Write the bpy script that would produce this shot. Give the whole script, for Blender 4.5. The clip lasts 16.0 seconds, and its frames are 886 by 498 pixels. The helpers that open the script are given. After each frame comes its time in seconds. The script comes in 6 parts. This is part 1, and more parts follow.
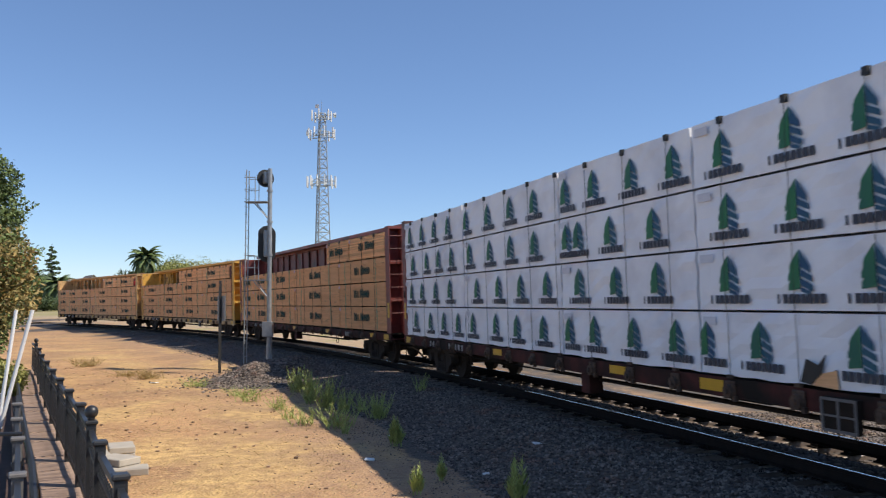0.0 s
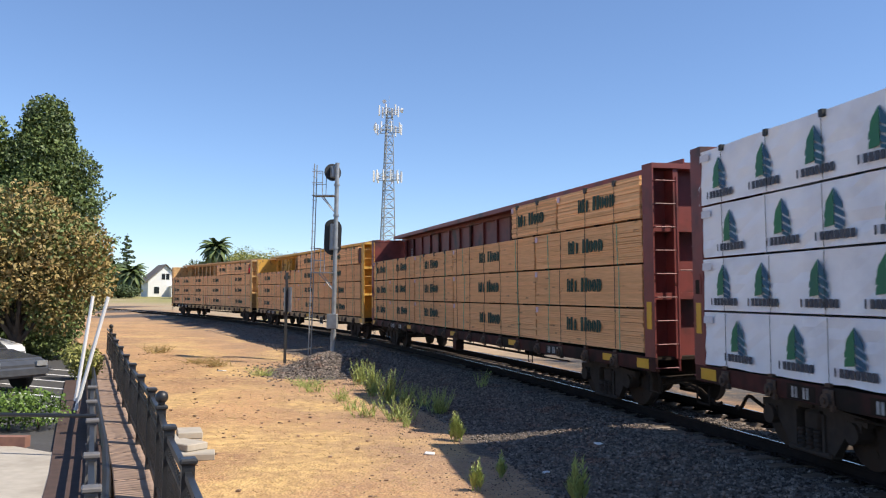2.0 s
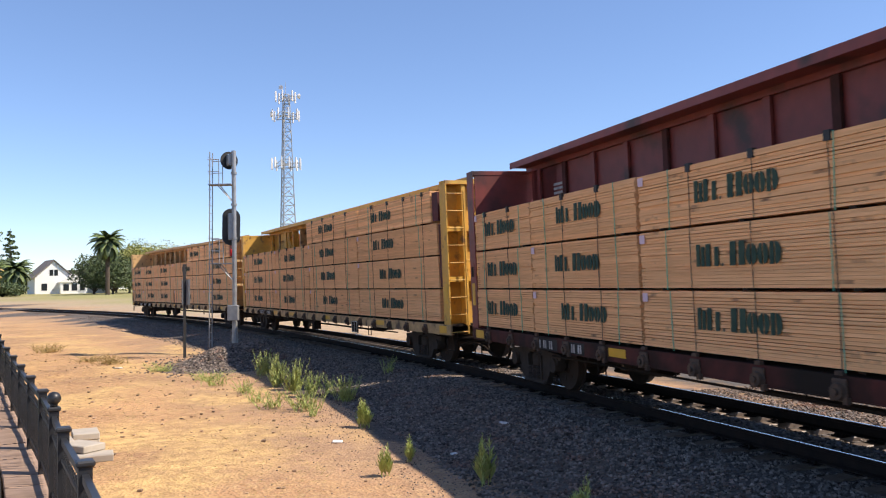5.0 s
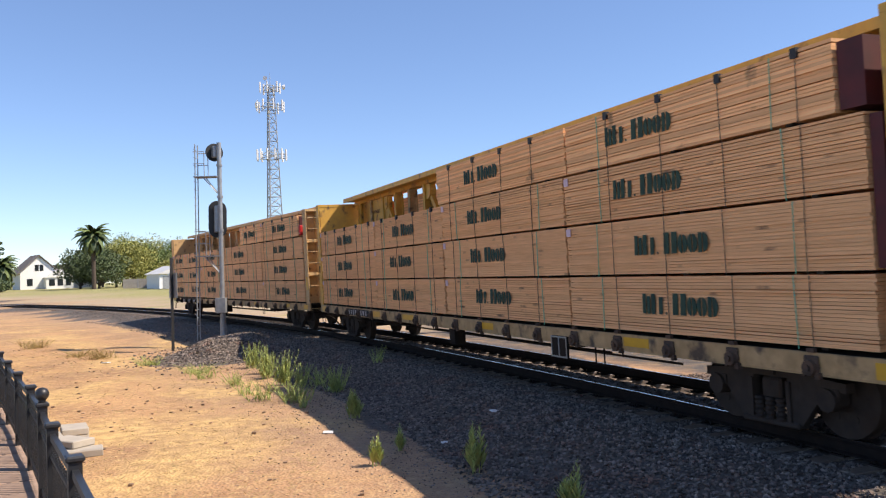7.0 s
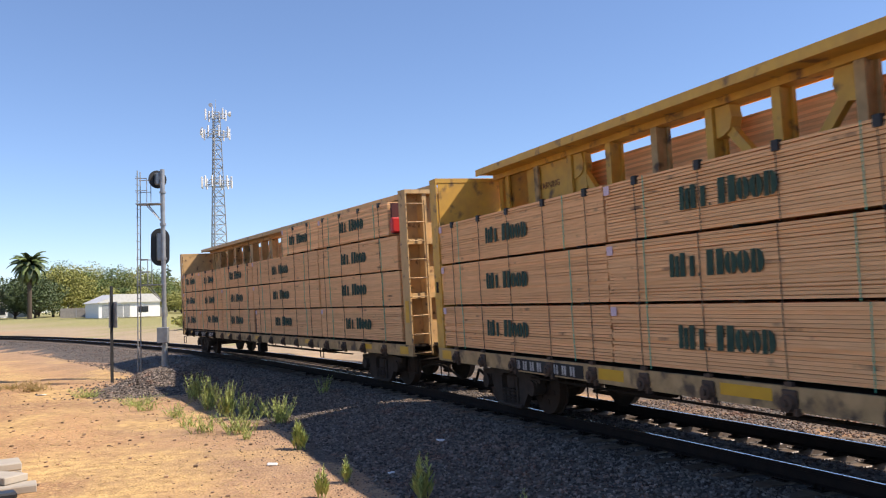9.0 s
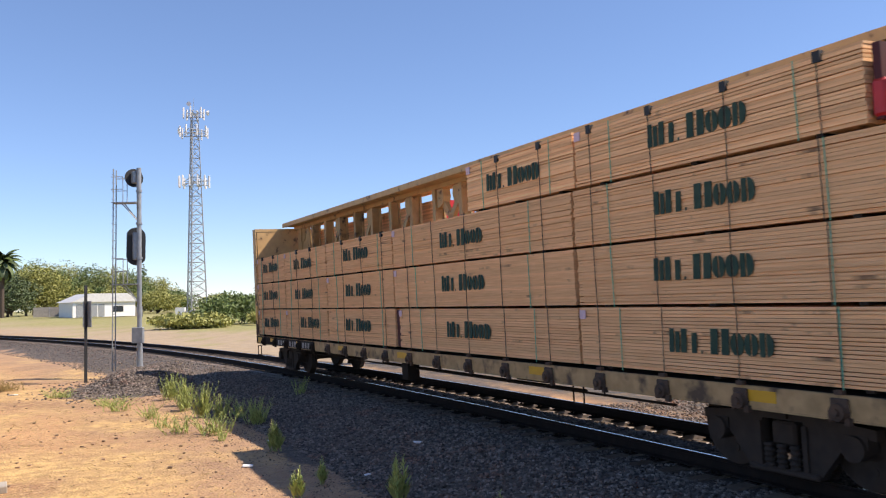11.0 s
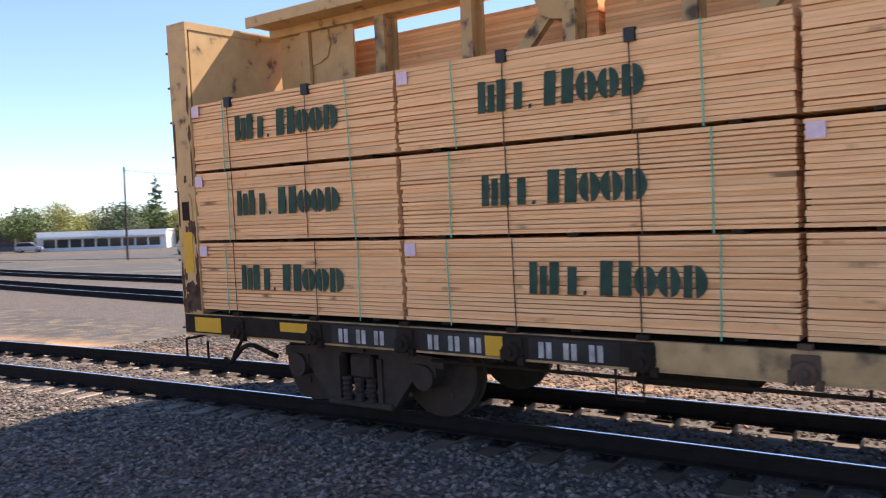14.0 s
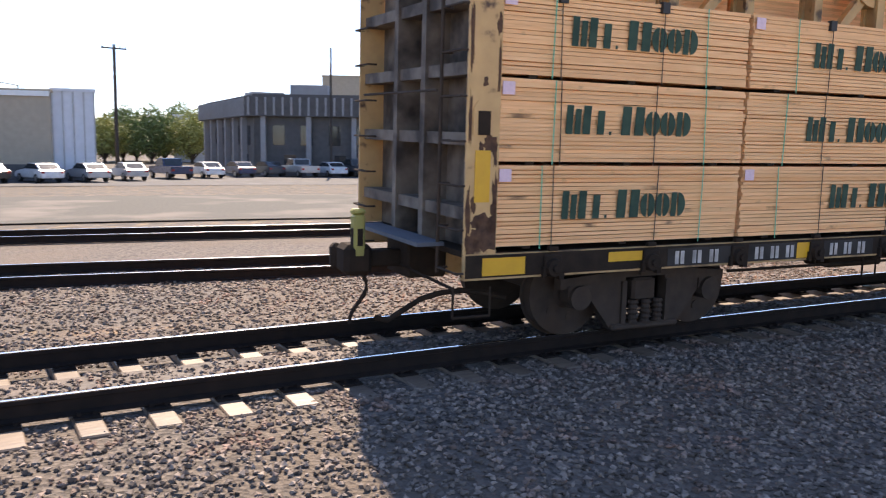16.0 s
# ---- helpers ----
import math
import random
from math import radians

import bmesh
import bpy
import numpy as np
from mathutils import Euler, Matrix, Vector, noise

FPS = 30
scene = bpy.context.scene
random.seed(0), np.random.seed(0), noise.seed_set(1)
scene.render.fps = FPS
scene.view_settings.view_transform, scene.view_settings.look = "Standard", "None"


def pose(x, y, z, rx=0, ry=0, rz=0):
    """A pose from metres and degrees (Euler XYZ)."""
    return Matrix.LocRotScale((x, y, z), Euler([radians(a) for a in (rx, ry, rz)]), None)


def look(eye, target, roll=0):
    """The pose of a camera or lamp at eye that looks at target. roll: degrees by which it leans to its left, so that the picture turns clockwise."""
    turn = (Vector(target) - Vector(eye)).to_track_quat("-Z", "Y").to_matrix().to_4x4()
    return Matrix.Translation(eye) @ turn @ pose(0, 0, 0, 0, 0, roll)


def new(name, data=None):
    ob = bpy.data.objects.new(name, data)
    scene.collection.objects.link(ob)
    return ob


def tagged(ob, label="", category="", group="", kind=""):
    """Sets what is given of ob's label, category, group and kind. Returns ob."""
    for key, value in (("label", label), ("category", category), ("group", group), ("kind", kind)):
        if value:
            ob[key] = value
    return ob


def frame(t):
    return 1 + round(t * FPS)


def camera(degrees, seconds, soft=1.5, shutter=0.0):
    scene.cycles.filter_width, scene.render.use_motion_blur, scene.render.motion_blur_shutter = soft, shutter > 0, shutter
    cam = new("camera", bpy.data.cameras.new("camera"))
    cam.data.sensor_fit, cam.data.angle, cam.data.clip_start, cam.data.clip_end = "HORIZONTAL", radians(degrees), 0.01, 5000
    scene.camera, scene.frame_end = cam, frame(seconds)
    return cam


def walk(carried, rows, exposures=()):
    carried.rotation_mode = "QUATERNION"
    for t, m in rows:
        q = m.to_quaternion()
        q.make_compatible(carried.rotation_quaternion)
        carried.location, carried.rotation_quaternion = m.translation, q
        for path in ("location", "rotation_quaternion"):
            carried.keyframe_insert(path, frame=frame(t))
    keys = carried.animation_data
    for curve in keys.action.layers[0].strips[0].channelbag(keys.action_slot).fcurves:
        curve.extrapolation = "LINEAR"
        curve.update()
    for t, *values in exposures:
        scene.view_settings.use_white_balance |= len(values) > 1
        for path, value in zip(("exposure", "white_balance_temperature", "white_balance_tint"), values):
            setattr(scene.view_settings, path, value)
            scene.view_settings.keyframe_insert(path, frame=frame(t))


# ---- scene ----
cam = camera(55.6, 16.0, soft=1.15, shutter=0.15)
EYE = (0.0, 0.0, 2.0)
PATH = [  # seconds, yaw, pitch, roll of the standing camera
    (0.0, -0.0, 3.6, -0.43), (0.5, 3.73, 3.63, 0.09), (1.0, 4.3, 3.26, 0.47), (1.5, 4.22, 3.19, 0.71),
    (2.0, 4.37, 3.3, 0.94), (2.5, 4.4, 3.24, 0.8), (3.0, 4.23, 3.13, 0.57), (5.5, -2.95, 1.86, -1.06),
    (6.0, -2.61, 1.29, -1.35), (6.5, -2.22, 0.95, -1.64), (7.0, -3.1, 1.57, -1.84), (7.5, -4.99, 3.2, -2.1),
    (8.0, -6.05, 3.95, -1.65), (8.5, -6.57, 3.68, -1.13), (9.0, -6.76, 3.39, -1.94), (9.5, -6.02, 3.42, -1.43),
    (10.0, -5.71, 3.56, -1.42), (12.3, -17.3, 2.55, -0.85), (12.5, -19.19, 2.31, -0.59), (13.0, -25.65, 1.38, -0.58),
    (13.5, -32.06, -0.28, -1.47), (14.0, -40.78, -1.8, -1.83), (14.2, -46.22, -2.88, -2.56), (14.4, -52.4, -3.49, -2.72),
    (14.5, -55.7, -4.02, -2.37), (14.6, -58.9, -5.09, -2.53), (14.8, -65.9, -6.1, -2.26), (15.0, -73.11, -7.02, -1.18),
    (15.2, -80.77, -7.36, 0.11), (15.4, -88.71, -7.47, 0.17), (15.5, -92.5, -7.44, 0.34), (15.6, -96.05, -7.24, 0.88),
    (15.8, -102.11, -7.03, 1.02), (16.0, -106.61, -6.86, 0.81),
]
walk(cam, [(t, pose(*EYE, 90 + p, 0, w) @ pose(0, 0, 0, 0, 0, r)) for t, w, p, r in PATH],
     exposures=[(0.0, 0.1, 6500, 10), (0.5, 0.1, 6500, 10), (1.2, 0.35, 6500, 10), (3.0, 0.35, 6500, 11), (5.5, 0.50, 6750, 14), (7.0, 0.45, 6750, 14), (10.0, 0.42, 6750, 14), (12.3, 0.45, 6750, 18), (13.3, 0.78, 6900, 18), (14.3, 1.22, 7100, 18), (15.0, 1.62, 7400, 19), (15.5, 1.56, 7450, 18), (16.0, 1.28, 7450, 18)])

# ---- light ----
SUN_AZ, SUN_EL = radians(101), radians(49)
world = bpy.data.worlds.new("sky")
scene.world = world
world.use_nodes = True
wn = world.node_tree.nodes
sky = wn.new("ShaderNodeTexSky")
sky.sky_type, sky.sun_disc = "NISHITA", False
sky.sun_elevation, sky.sun_rotation = SUN_EL, SUN_AZ
sky.air_density, sky.dust_density, sky.ozone_density = 0.85, 0.0, 4.5
wn["Background"].inputs["Strength"].default_value = 0.136
tone = wn.new("ShaderNodeMix")
tone.data_type, tone.blend_type = "RGBA", "MULTIPLY"
tone.inputs[0].default_value, tone.inputs[7].default_value = 1.0, (0.95, 0.965, 1.04, 1)
haze = wn.new("ShaderNodeMix")     # an even dry-season haze over the clear sky
haze.data_type = "RGBA"
haze.inputs[0].default_value, haze.inputs[7].default_value = 0.15, (1.35, 2.25, 3.5, 1)
world.node_tree.links.new(sky.outputs[0], haze.inputs[6])
world.node_tree.links.new(haze.outputs[2], tone.inputs[6])
world.node_tree.links.new(tone.outputs[2], wn["Background"].inputs[0])
sun = new("sun", bpy.data.lights.new("sun", "SUN"))
sun.data.energy, sun.data.angle, sun.data.color = 5.0, radians(0.55), (1.0, 0.91, 0.78)
sun.matrix_world = look((math.sin(SUN_AZ) * math.cos(SUN_EL) * 90, math.cos(SUN_AZ) * math.cos(SUN_EL) * 90, math.sin(SUN_EL) * 90), (0, 0, 0))

# ---- materials ----
MATS = {}


def mat(name, c1, c2=None, scale=4.0, rough=0.8, metal=0.0, bump=0.15, stain=None, stain_scale=0.7, amount=0.5, stretch=(1, 1, 1), island=0.0, obj=0.0, detail=6.0):
    """A surface of two tones in a fine noise, with stains of a third tone in a coarse one."""
    if name in MATS:
        return MATS[name]
    m = bpy.data.materials.new(name)
    m.use_nodes = True
    nt = m.node_tree
    n, li = nt.nodes, nt.links
    b = n["Principled BSDF"]
    b.inputs["Roughness"].default_value, b.inputs["Metallic"].default_value = rough, metal
    tc = n.new("ShaderNodeTexCoord")
    mp = n.new("ShaderNodeMapping")
    mp.inputs["Scale"].default_value = stretch
    place = tc.outputs["Object"]
    if obj:
        info, shift = n.new("ShaderNodeObjectInfo"), n.new("ShaderNodeVectorMath")
        shift.operation = "MULTIPLY_ADD"
        li.new(info.outputs["Random"], shift.inputs[0])
        shift.inputs[1].default_value = (40, 23, 31)
        li.new(place, shift.inputs[2])
        place = shift.outputs[0]
    li.new(place, mp.inputs[0])
    fine = n.new("ShaderNodeTexNoise")
    fine.inputs["Scale"].default_value, fine.inputs["Detail"].default_value = scale, detail
    li.new(mp.outputs[0], fine.inputs["Vector"])
    ramp = n.new("ShaderNodeMapRange")
    ramp.inputs["From Min"].default_value, ramp.inputs["From Max"].default_value = 0.32, 0.68
    li.new(fine.outputs[0], ramp.inputs[0])
    mix = n.new("ShaderNodeMix")
    mix.data_type = "RGBA"
    c2 = c2 or tuple(v * 0.75 for v in c1)
    mix.inputs[6].default_value, mix.inputs[7].default_value = (*c1, 1), (*c2, 1)
    li.new(ramp.outputs[0], mix.inputs[0])
    out = mix.outputs[2]
    if stain:
        co = n.new("ShaderNodeTexNoise")
        co.inputs["Scale"].default_value, co.inputs["Detail"].default_value = stain_scale, 8
        li.new(place, co.inputs["Vector"])
        r2 = n.new("ShaderNodeMapRange")
        r2.inputs["From Min"].default_value, r2.inputs["From Max"].default_value = 0.62 - 0.25 * amount, 0.72 - 0.12 * amount
        li.new(co.outputs[0], r2.inputs[0])
        m2 = n.new("ShaderNodeMix")
        m2.data_type = "RGBA"
        m2.inputs[7].default_value = (*stain, 1)
        li.new(r2.outputs[0], m2.inputs[0])
        li.new(out, m2.inputs[6])
        out = m2.outputs[2]
    for kind, k in (("ShaderNodeNewGeometry", island), ("ShaderNodeObjectInfo", obj)):
        if k:
            g = n.new(kind)
            r3 = n.new("ShaderNodeMapRange")
            r3.inputs["To Min"].default_value, r3.inputs["To Max"].default_value = 1 - k, 1 + k
            li.new(g.outputs["Random Per Island" if island and kind.endswith("Geometry") else "Random"], r3.inputs[0])
            hsv = n.new("ShaderNodeHueSaturation")
            li.new(r3.outputs[0], hsv.inputs["Value"])
            li.new(out, hsv.inputs["Color"])
            out = hsv.outputs[0]
    li.new(out, b.inputs["Base Color"])
    if bump:
        bp = n.new("ShaderNodeBump")
        bp.inputs["Strength"].default_value, bp.inputs["Distance"].default_value = bump, 0.02
        li.new(fine.outputs[0], bp.inputs["Height"])
        li.new(bp.outputs[0], b.inputs["Normal"])
    MATS[name] = m
    return m


LUMBER = mat("sawn lumber", (0.95, 0.535, 0.255), (0.80, 0.42, 0.185), 3.0, 0.85, bump=0.1, stain=(0.24, 0.13, 0.065), stain_scale=1.6, amount=-0.12, stretch=(0.8, 6, 14), island=0.22, obj=0.07)
LUMBER_PALE = mat("pale sawn lumber", (0.95, 0.565, 0.285), (0.81, 0.445, 0.205), 3.0, 0.85, bump=0.1, stain=(0.26, 0.15, 0.075), stain_scale=1.8, amount=-0.12, stretch=(0.8, 6, 14), island=0.2, obj=0.08)
INK = mat("dark green stencil paint", (0.010, 0.040, 0.026), (0.03, 0.07, 0.045), 9.0, 0.8, bump=0)
STRAP = mat("black steel strap", (0.02, 0.02, 0.02), rough=0.6, bump=0)
STRING = mat("green plastic strapping", (0.10, 0.52, 0.34), (0.08, 0.42, 0.28), rough=0.5, bump=0)
TAG = mat("pink paper tag", (0.72, 0.56, 0.62), (0.62, 0.47, 0.54), 30, rough=0.9, bump=0)
REDWRAP = mat("red plastic end wrap", (0.55, 0.02, 0.02), (0.42, 0.015, 0.02), 3, rough=0.45)
DARKRED = mat("dark red paint", (0.10, 0.012, 0.014), (0.06, 0.01, 0.012), 3, rough=0.7)
YELLOW = mat("weathered yellow paint", (0.66, 0.37, 0.055), (0.55, 0.30, 0.055), 5, 0.6, bump=0.1, stain=(0.19, 0.10, 0.04), stain_scale=3.4, amount=0.12)
TAN = mat("faded tan yellow paint", (0.58, 0.37, 0.16), (0.48, 0.30, 0.13), 5, 0.65, bump=0.1, stain=(0.08, 0.042, 0.026), stain_scale=5.0, amount=0.08)
GRIMY = mat("grimy yellow brown sill paint", (0.52, 0.34, 0.16), (0.36, 0.23, 0.10), 5, 0.75, bump=0.12, stain=(0.10, 0.065, 0.04), stain_scale=3.2, amount=0.25)
MAROON = mat("maroon car paint", (0.21, 0.042, 0.034), (0.165, 0.034, 0.028), 4, 0.55, bump=0.08, stain=(0.05, 0.02, 0.016), stain_scale=1.1, amount=0.35)
MAROON_DIRT = mat("dirty maroon sill paint", (0.10, 0.03, 0.025), (0.055, 0.022, 0.018), 4, 0.75, bump=0.1, stain=(0.02, 0.015, 0.012), stain_scale=1.1, amount=0.7)
GRIME = mat("black grease and dirt", (0.024, 0.018, 0.014), (0.036, 0.026, 0.019), 6, 0.95, bump=0.15)
TRUCKM = mat("brown black cast steel", (0.046, 0.036, 0.030), (0.066, 0.05, 0.04), 6, 0.85, bump=0.15, stain=(0.055, 0.034, 0.022), amount=0.3)
STEEL = mat("worn bare steel", (0.35, 0.33, 0.31), (0.25, 0.23, 0.22), 12, 0.4, 0.8, bump=0.05)
WINCHM = mat("rusty brown winch iron", (0.12, 0.07, 0.042), (0.05, 0.034, 0.025), 9, 0.85, bump=0.15)
CHALK = mat("white lettering paint", (0.52, 0.50, 0.47), (0.22, 0.21, 0.20), 7, 0.8, bump=0)
REFLECT = mat("yellow reflector sheet", (0.66, 0.36, 0.015), (0.60, 0.32, 0.015), 8, 0.45, bump=0.02)
PLACARD = mat("black number board paint", (0.05, 0.047, 0.044), (0.025, 0.022, 0.02), 2.5, 0.75, bump=0)
WRAP = mat("white woven lumber wrap", (0.90, 0.90, 0.91), (0.84, 0.84, 0.86), 2.2, 0.55, bump=0.5, stain=(0.72, 0.72, 0.75), stain_scale=0.9, amount=0.4)
LOGO = mat("printed green mark", (0.02, 0.17, 0.06), (0.015, 0.12, 0.08), 2.5, 0.6, bump=0)
LOGOTEXT = mat("printed dark blue grey bars", (0.05, 0.055, 0.075), rough=0.6, bump=0)
BALLAST = mat("grey ballast stone", (0.115, 0.095, 0.08), (0.042, 0.036, 0.032), 14, 0.8, bump=0.6, stain=(0.15, 0.11, 0.085), stain_scale=0.5, amount=0.5, detail=10)
STONE = mat("crushed ballast stones", (0.235, 0.19, 0.158), (0.11, 0.093, 0.08), 9, 0.75, bump=0.2, stain=(0.20, 0.13, 0.10), stain_scale=1.6, amount=0.3, island=0.62)
RAILSIDE = mat("rusty rail steel", (0.024, 0.017, 0.014), (0.015, 0.012, 0.011), 6, 0.9, bump=0.1)
RAILHEAD = mat("polished rail head", (0.85, 0.85, 0.86), (0.72, 0.72, 0.72), 8, 0.22, 1.0, bump=0.02, stretch=(1, 1, 1))
TIE = mat("weathered timber tie", (0.20, 0.15, 0.11), (0.13, 0.095, 0.07), 5, 0.5, bump=0.25, obj=0.2, stretch=(1, 4, 4))
GALV = mat("dull galvanised steel", (0.38, 0.39, 0.39), (0.29, 0.30, 0.30), 6, 0.5, 0.5, bump=0.03)
BLACKM = mat("matte black paint", (0.014, 0.014, 0.015), (0.022, 0.022, 0.022), 6, 0.55, bump=0.05)
FENCEM = mat("black powder coated fence metal", (0.018, 0.019, 0.021), (0.026, 0.027, 0.03), 5, 0.42, 0.0, bump=0.03)
GREYRAIL = mat("grey painted handrail", (0.16, 0.15, 0.145), (0.12, 0.115, 0.11), 6, 0.5, bump=0.05)
CONCRETE = mat("pale concrete", (0.46, 0.41, 0.34), (0.38, 0.34, 0.28), 5, 0.9, bump=0.15, stain=(0.27, 0.235, 0.19), stain_scale=0.8, amount=0.5)
ASPHALT = mat("grey asphalt", (0.075, 0.072, 0.07), (0.055, 0.053, 0.052), 14, 0.9, bump=0.3, stain=(0.10, 0.095, 0.09), amount=0.4)
BRICK = mat("red brown brick", (0.24, 0.12, 0.085), (0.19, 0.095, 0.07), 9, 0.9, bump=0.2, obj=0.2)
WHITE = mat("white house paint", (0.78, 0.78, 0.76), (0.72, 0.72, 0.70), 3, 0.7, bump=0.03)
ROOF = mat("grey shingle roof", (0.20, 0.17, 0.15), (0.15, 0.13, 0.12), 8, 0.9, bump=0.3)
ROOFW = mat("pale metal roof", (0.62, 0.62, 0.60), (0.54, 0.54, 0.52), 3, 0.5, bump=0.05)
GLASS = mat("dark window glass", (0.02, 0.025, 0.03), (0.03, 0.035, 0.04), 2, 0.08, bump=0)
BARK = mat("grey brown bark", (0.10, 0.075, 0.055), (0.06, 0.045, 0.035), 8, 0.95, bump=0.5)
WOODPOLE = mat("dark timber pole", (0.055, 0.042, 0.034), (0.035, 0.028, 0.024), 9, 0.9, bump=0.2)
LEAF = mat("mid green leaves", (0.15, 0.20, 0.055), (0.09, 0.13, 0.035), 2, 0.6, bump=0, island=0.25)
LEAF_BRIGHT = mat("yellow green leaves", (0.34, 0.33, 0.09), (0.24, 0.25, 0.065), 2, 0.6, bump=0, island=0.22)
LEAF_DARK = mat("dark green leaves", (0.085, 0.12, 0.045), (0.055, 0.082, 0.03), 2, 0.6, bump=0, island=0.4)
LEAF_BROWN = mat("browning leaves", (0.36, 0.24, 0.085), (0.19, 0.175, 0.055), 1.2, 0.65, bump=0, island=0.4)
WEED = mat("pale weed leaves", (0.42, 0.46, 0.14), (0.30, 0.35, 0.10), 3, 0.7, bump=0, island=0.3)
DRY = mat("dry straw", (0.42, 0.30, 0.12), (0.32, 0.24, 0.09), 3, 0.8, bump=0, island=0.3)


for dull in (RAILSIDE, TRUCKM, GRIME, PLACARD, STONE, MAROON_DIRT):
    dull.node_tree.nodes["Principled BSDF"].inputs["Specular IOR Level"].default_value = 0.15


# ---- building blocks ----
def bmbox(bm, x0, x1, y0, y1, z0, z1, bevel=0.0):
    vs = [bm.verts.new((x, y, z)) for z in (z0, z1) for y in (y0, y1) for x in (x0, x1)]
    fs = [bm.faces.new([vs[i] for i in f]) for f in ((0, 2, 3, 1), (4, 5, 7, 6), (0, 1, 5, 4), (2, 6, 7, 3), (0, 4, 6, 2), (1, 3, 7, 5))]
    if bevel:
        es = list({e for f in fs for e in f.edges})
        bmesh.ops.bevel(bm, geom=es, offset=bevel, segments=1, affect="EDGES")
    return vs


def bmtube(bm, p, q, r0, r1=None, sides=8, caps=True):
    p, q = Vector(p), Vector(q)
    r1 = r0 if r1 is None else r1
    m = (q - p).to_track_quat("Z", "Y").to_matrix()
    rings = []
    for c, r in ((p, r0), (q, r1)):
        rings.append([bm.verts.new(c + m @ Vector((math.cos(a) * r, math.sin(a) * r, 0))) for a in (2 * math.pi * i / sides for i in range(sides))])
    for i in range(sides):
        j = (i + 1) % sides
        bm.faces.new((rings[0][i], rings[0][j], rings[1][j], rings[1][i]))
    if caps:
        bm.faces.new(rings[0][::-1])
        bm.faces.new(rings[1])


def bmpath(bm, pts, r, sides=7):
    """One unbroken tube through the points."""
    pts = [Vector(p) for p in pts]
    rings = []
    for i, p in enumerate(pts):
        d = pts[min(i + 1, len(pts) - 1)] - pts[max(i - 1, 0)]
        m = d.to_track_quat("Z", "Y").to_matrix()
        rings.append([bm.verts.new(p + m @ Vector((math.cos(a) * r, math.sin(a) * r, 0))) for a in (2 * math.pi * k / sides for k in range(sides))])
    for a, b in zip(rings, rings[1:]):
        for k in range(sides):
            bm.faces.new((a[k], a[(k + 1) % sides], b[(k + 1) % sides], b[k]))


def bmprism(bm, outline, y0, y1):
    """A slab in the xz plane with that outline, from y0 to y1."""
    a = [bm.verts.new((x, y0, z)) for x, z in outline]
    b = [bm.verts.new((x, y1, z)) for x, z in outline]
    n = len(a)
    bm.faces.new(a)
    bm.faces.new(b[::-1])
    for i in range(n):
        bm.faces.new((a[i], b[i], b[(i + 1) % n], a[(i + 1) % n]))


def mesh_of(name, bm, material, smooth=False):
    me = bpy.data.meshes.new(name)
    bmesh.ops.recalc_face_normals(bm, faces=bm.faces) if len(bm.faces) < 20000 else None
    bm.to_mesh(me)
    bm.free()
    me.materials.append(material)
    if smooth:
        me.polygons.foreach_set("use_smooth", [True] * len(me.polygons))
    return me


def part(name, bm, material, parent, label="", smooth=False, at=None):
    ob = new(name, mesh_of(name, bm, material, smooth))
    ob.parent = parent
    if at is not None:
        ob.matrix_basis = at
    return tagged(ob, label) if label else ob


def piece(name, me, parent, at):
    ob = new(name, me)
    ob.parent = parent
    ob.matrix_basis = at
    return ob


def boxes(name, rows, material, parent, label="", bevel=0.0):
    bm = bmesh.new()
    for r in rows:
        bmbox(bm, *r, bevel=bevel)
    return part(name, bm, material, parent, label)


def each(name, rows, material, parent, label="", bevel=0.0):
    """One object for every box."""
    return [boxes(name, [r], material, parent, label, bevel) for r in rows]


def thing(name, label, category, at=None, group="", kind=""):
    ob = new(name)
    ob.empty_display_size = 0.2
    if at is not None:
        ob.matrix_world = at
    return tagged(ob, label, category, group, kind)


# ---- the main track, an arc, and its ground ----
CX, CY, RAIL_R, PHI0 = -182.364, -45.332, 195.10, 0.2481
MID_R = RAIL_R + 0.755
CANT = 1.5


def arc(s, r=MID_R):
    a = PHI0 + s / MID_R
    return CX + r * math.cos(a), CY + r * math.sin(a), a


def track_pose(s, chord=0.0):
    x, y, a = arc(s, MID_R * math.cos(chord / MID_R))
    return pose(x, y, 0, 0, 0, math.degrees(a) - 90) @ pose(0, -0.755, 0, CANT) @ pose(0, 0.755, 0)


def smooth01(a, b, v):
    t = np.clip((v - a) / (b - a), 0, 1)
    return t * t * (3 - 2 * t)


def ground_z(x, y):
    x, y = np.asarray(x, float), np.asarray(y, float)
    rho = np.hypot(x - CX, y - CY) - RAIL_R
    z = -0.52 + 0.283 * smooth01(-3.8, -0.9, rho)
    z = z - 0.04 * smooth01(1.8, 4.0, rho) - 0.75 * smooth01(28, 60, rho) * smooth01(10, 30, x)
    mound = np.hypot((x + 6.0) / 1.7, (y - 29.8) / 3.0)
    z = z + 0.45 * (1 - smooth01(0.35, 1.1, mound))
    z = z + 1.3 * smooth01(60, 180, y) * smooth01(-10, -45, x)
    z = z + 0.035 * np.sin(x * 1.3 + np.sin(y * 0.9)) * np.sin(y * 1.1 + 0.7) * smooth01(-2.5, -5, rho)
    return z


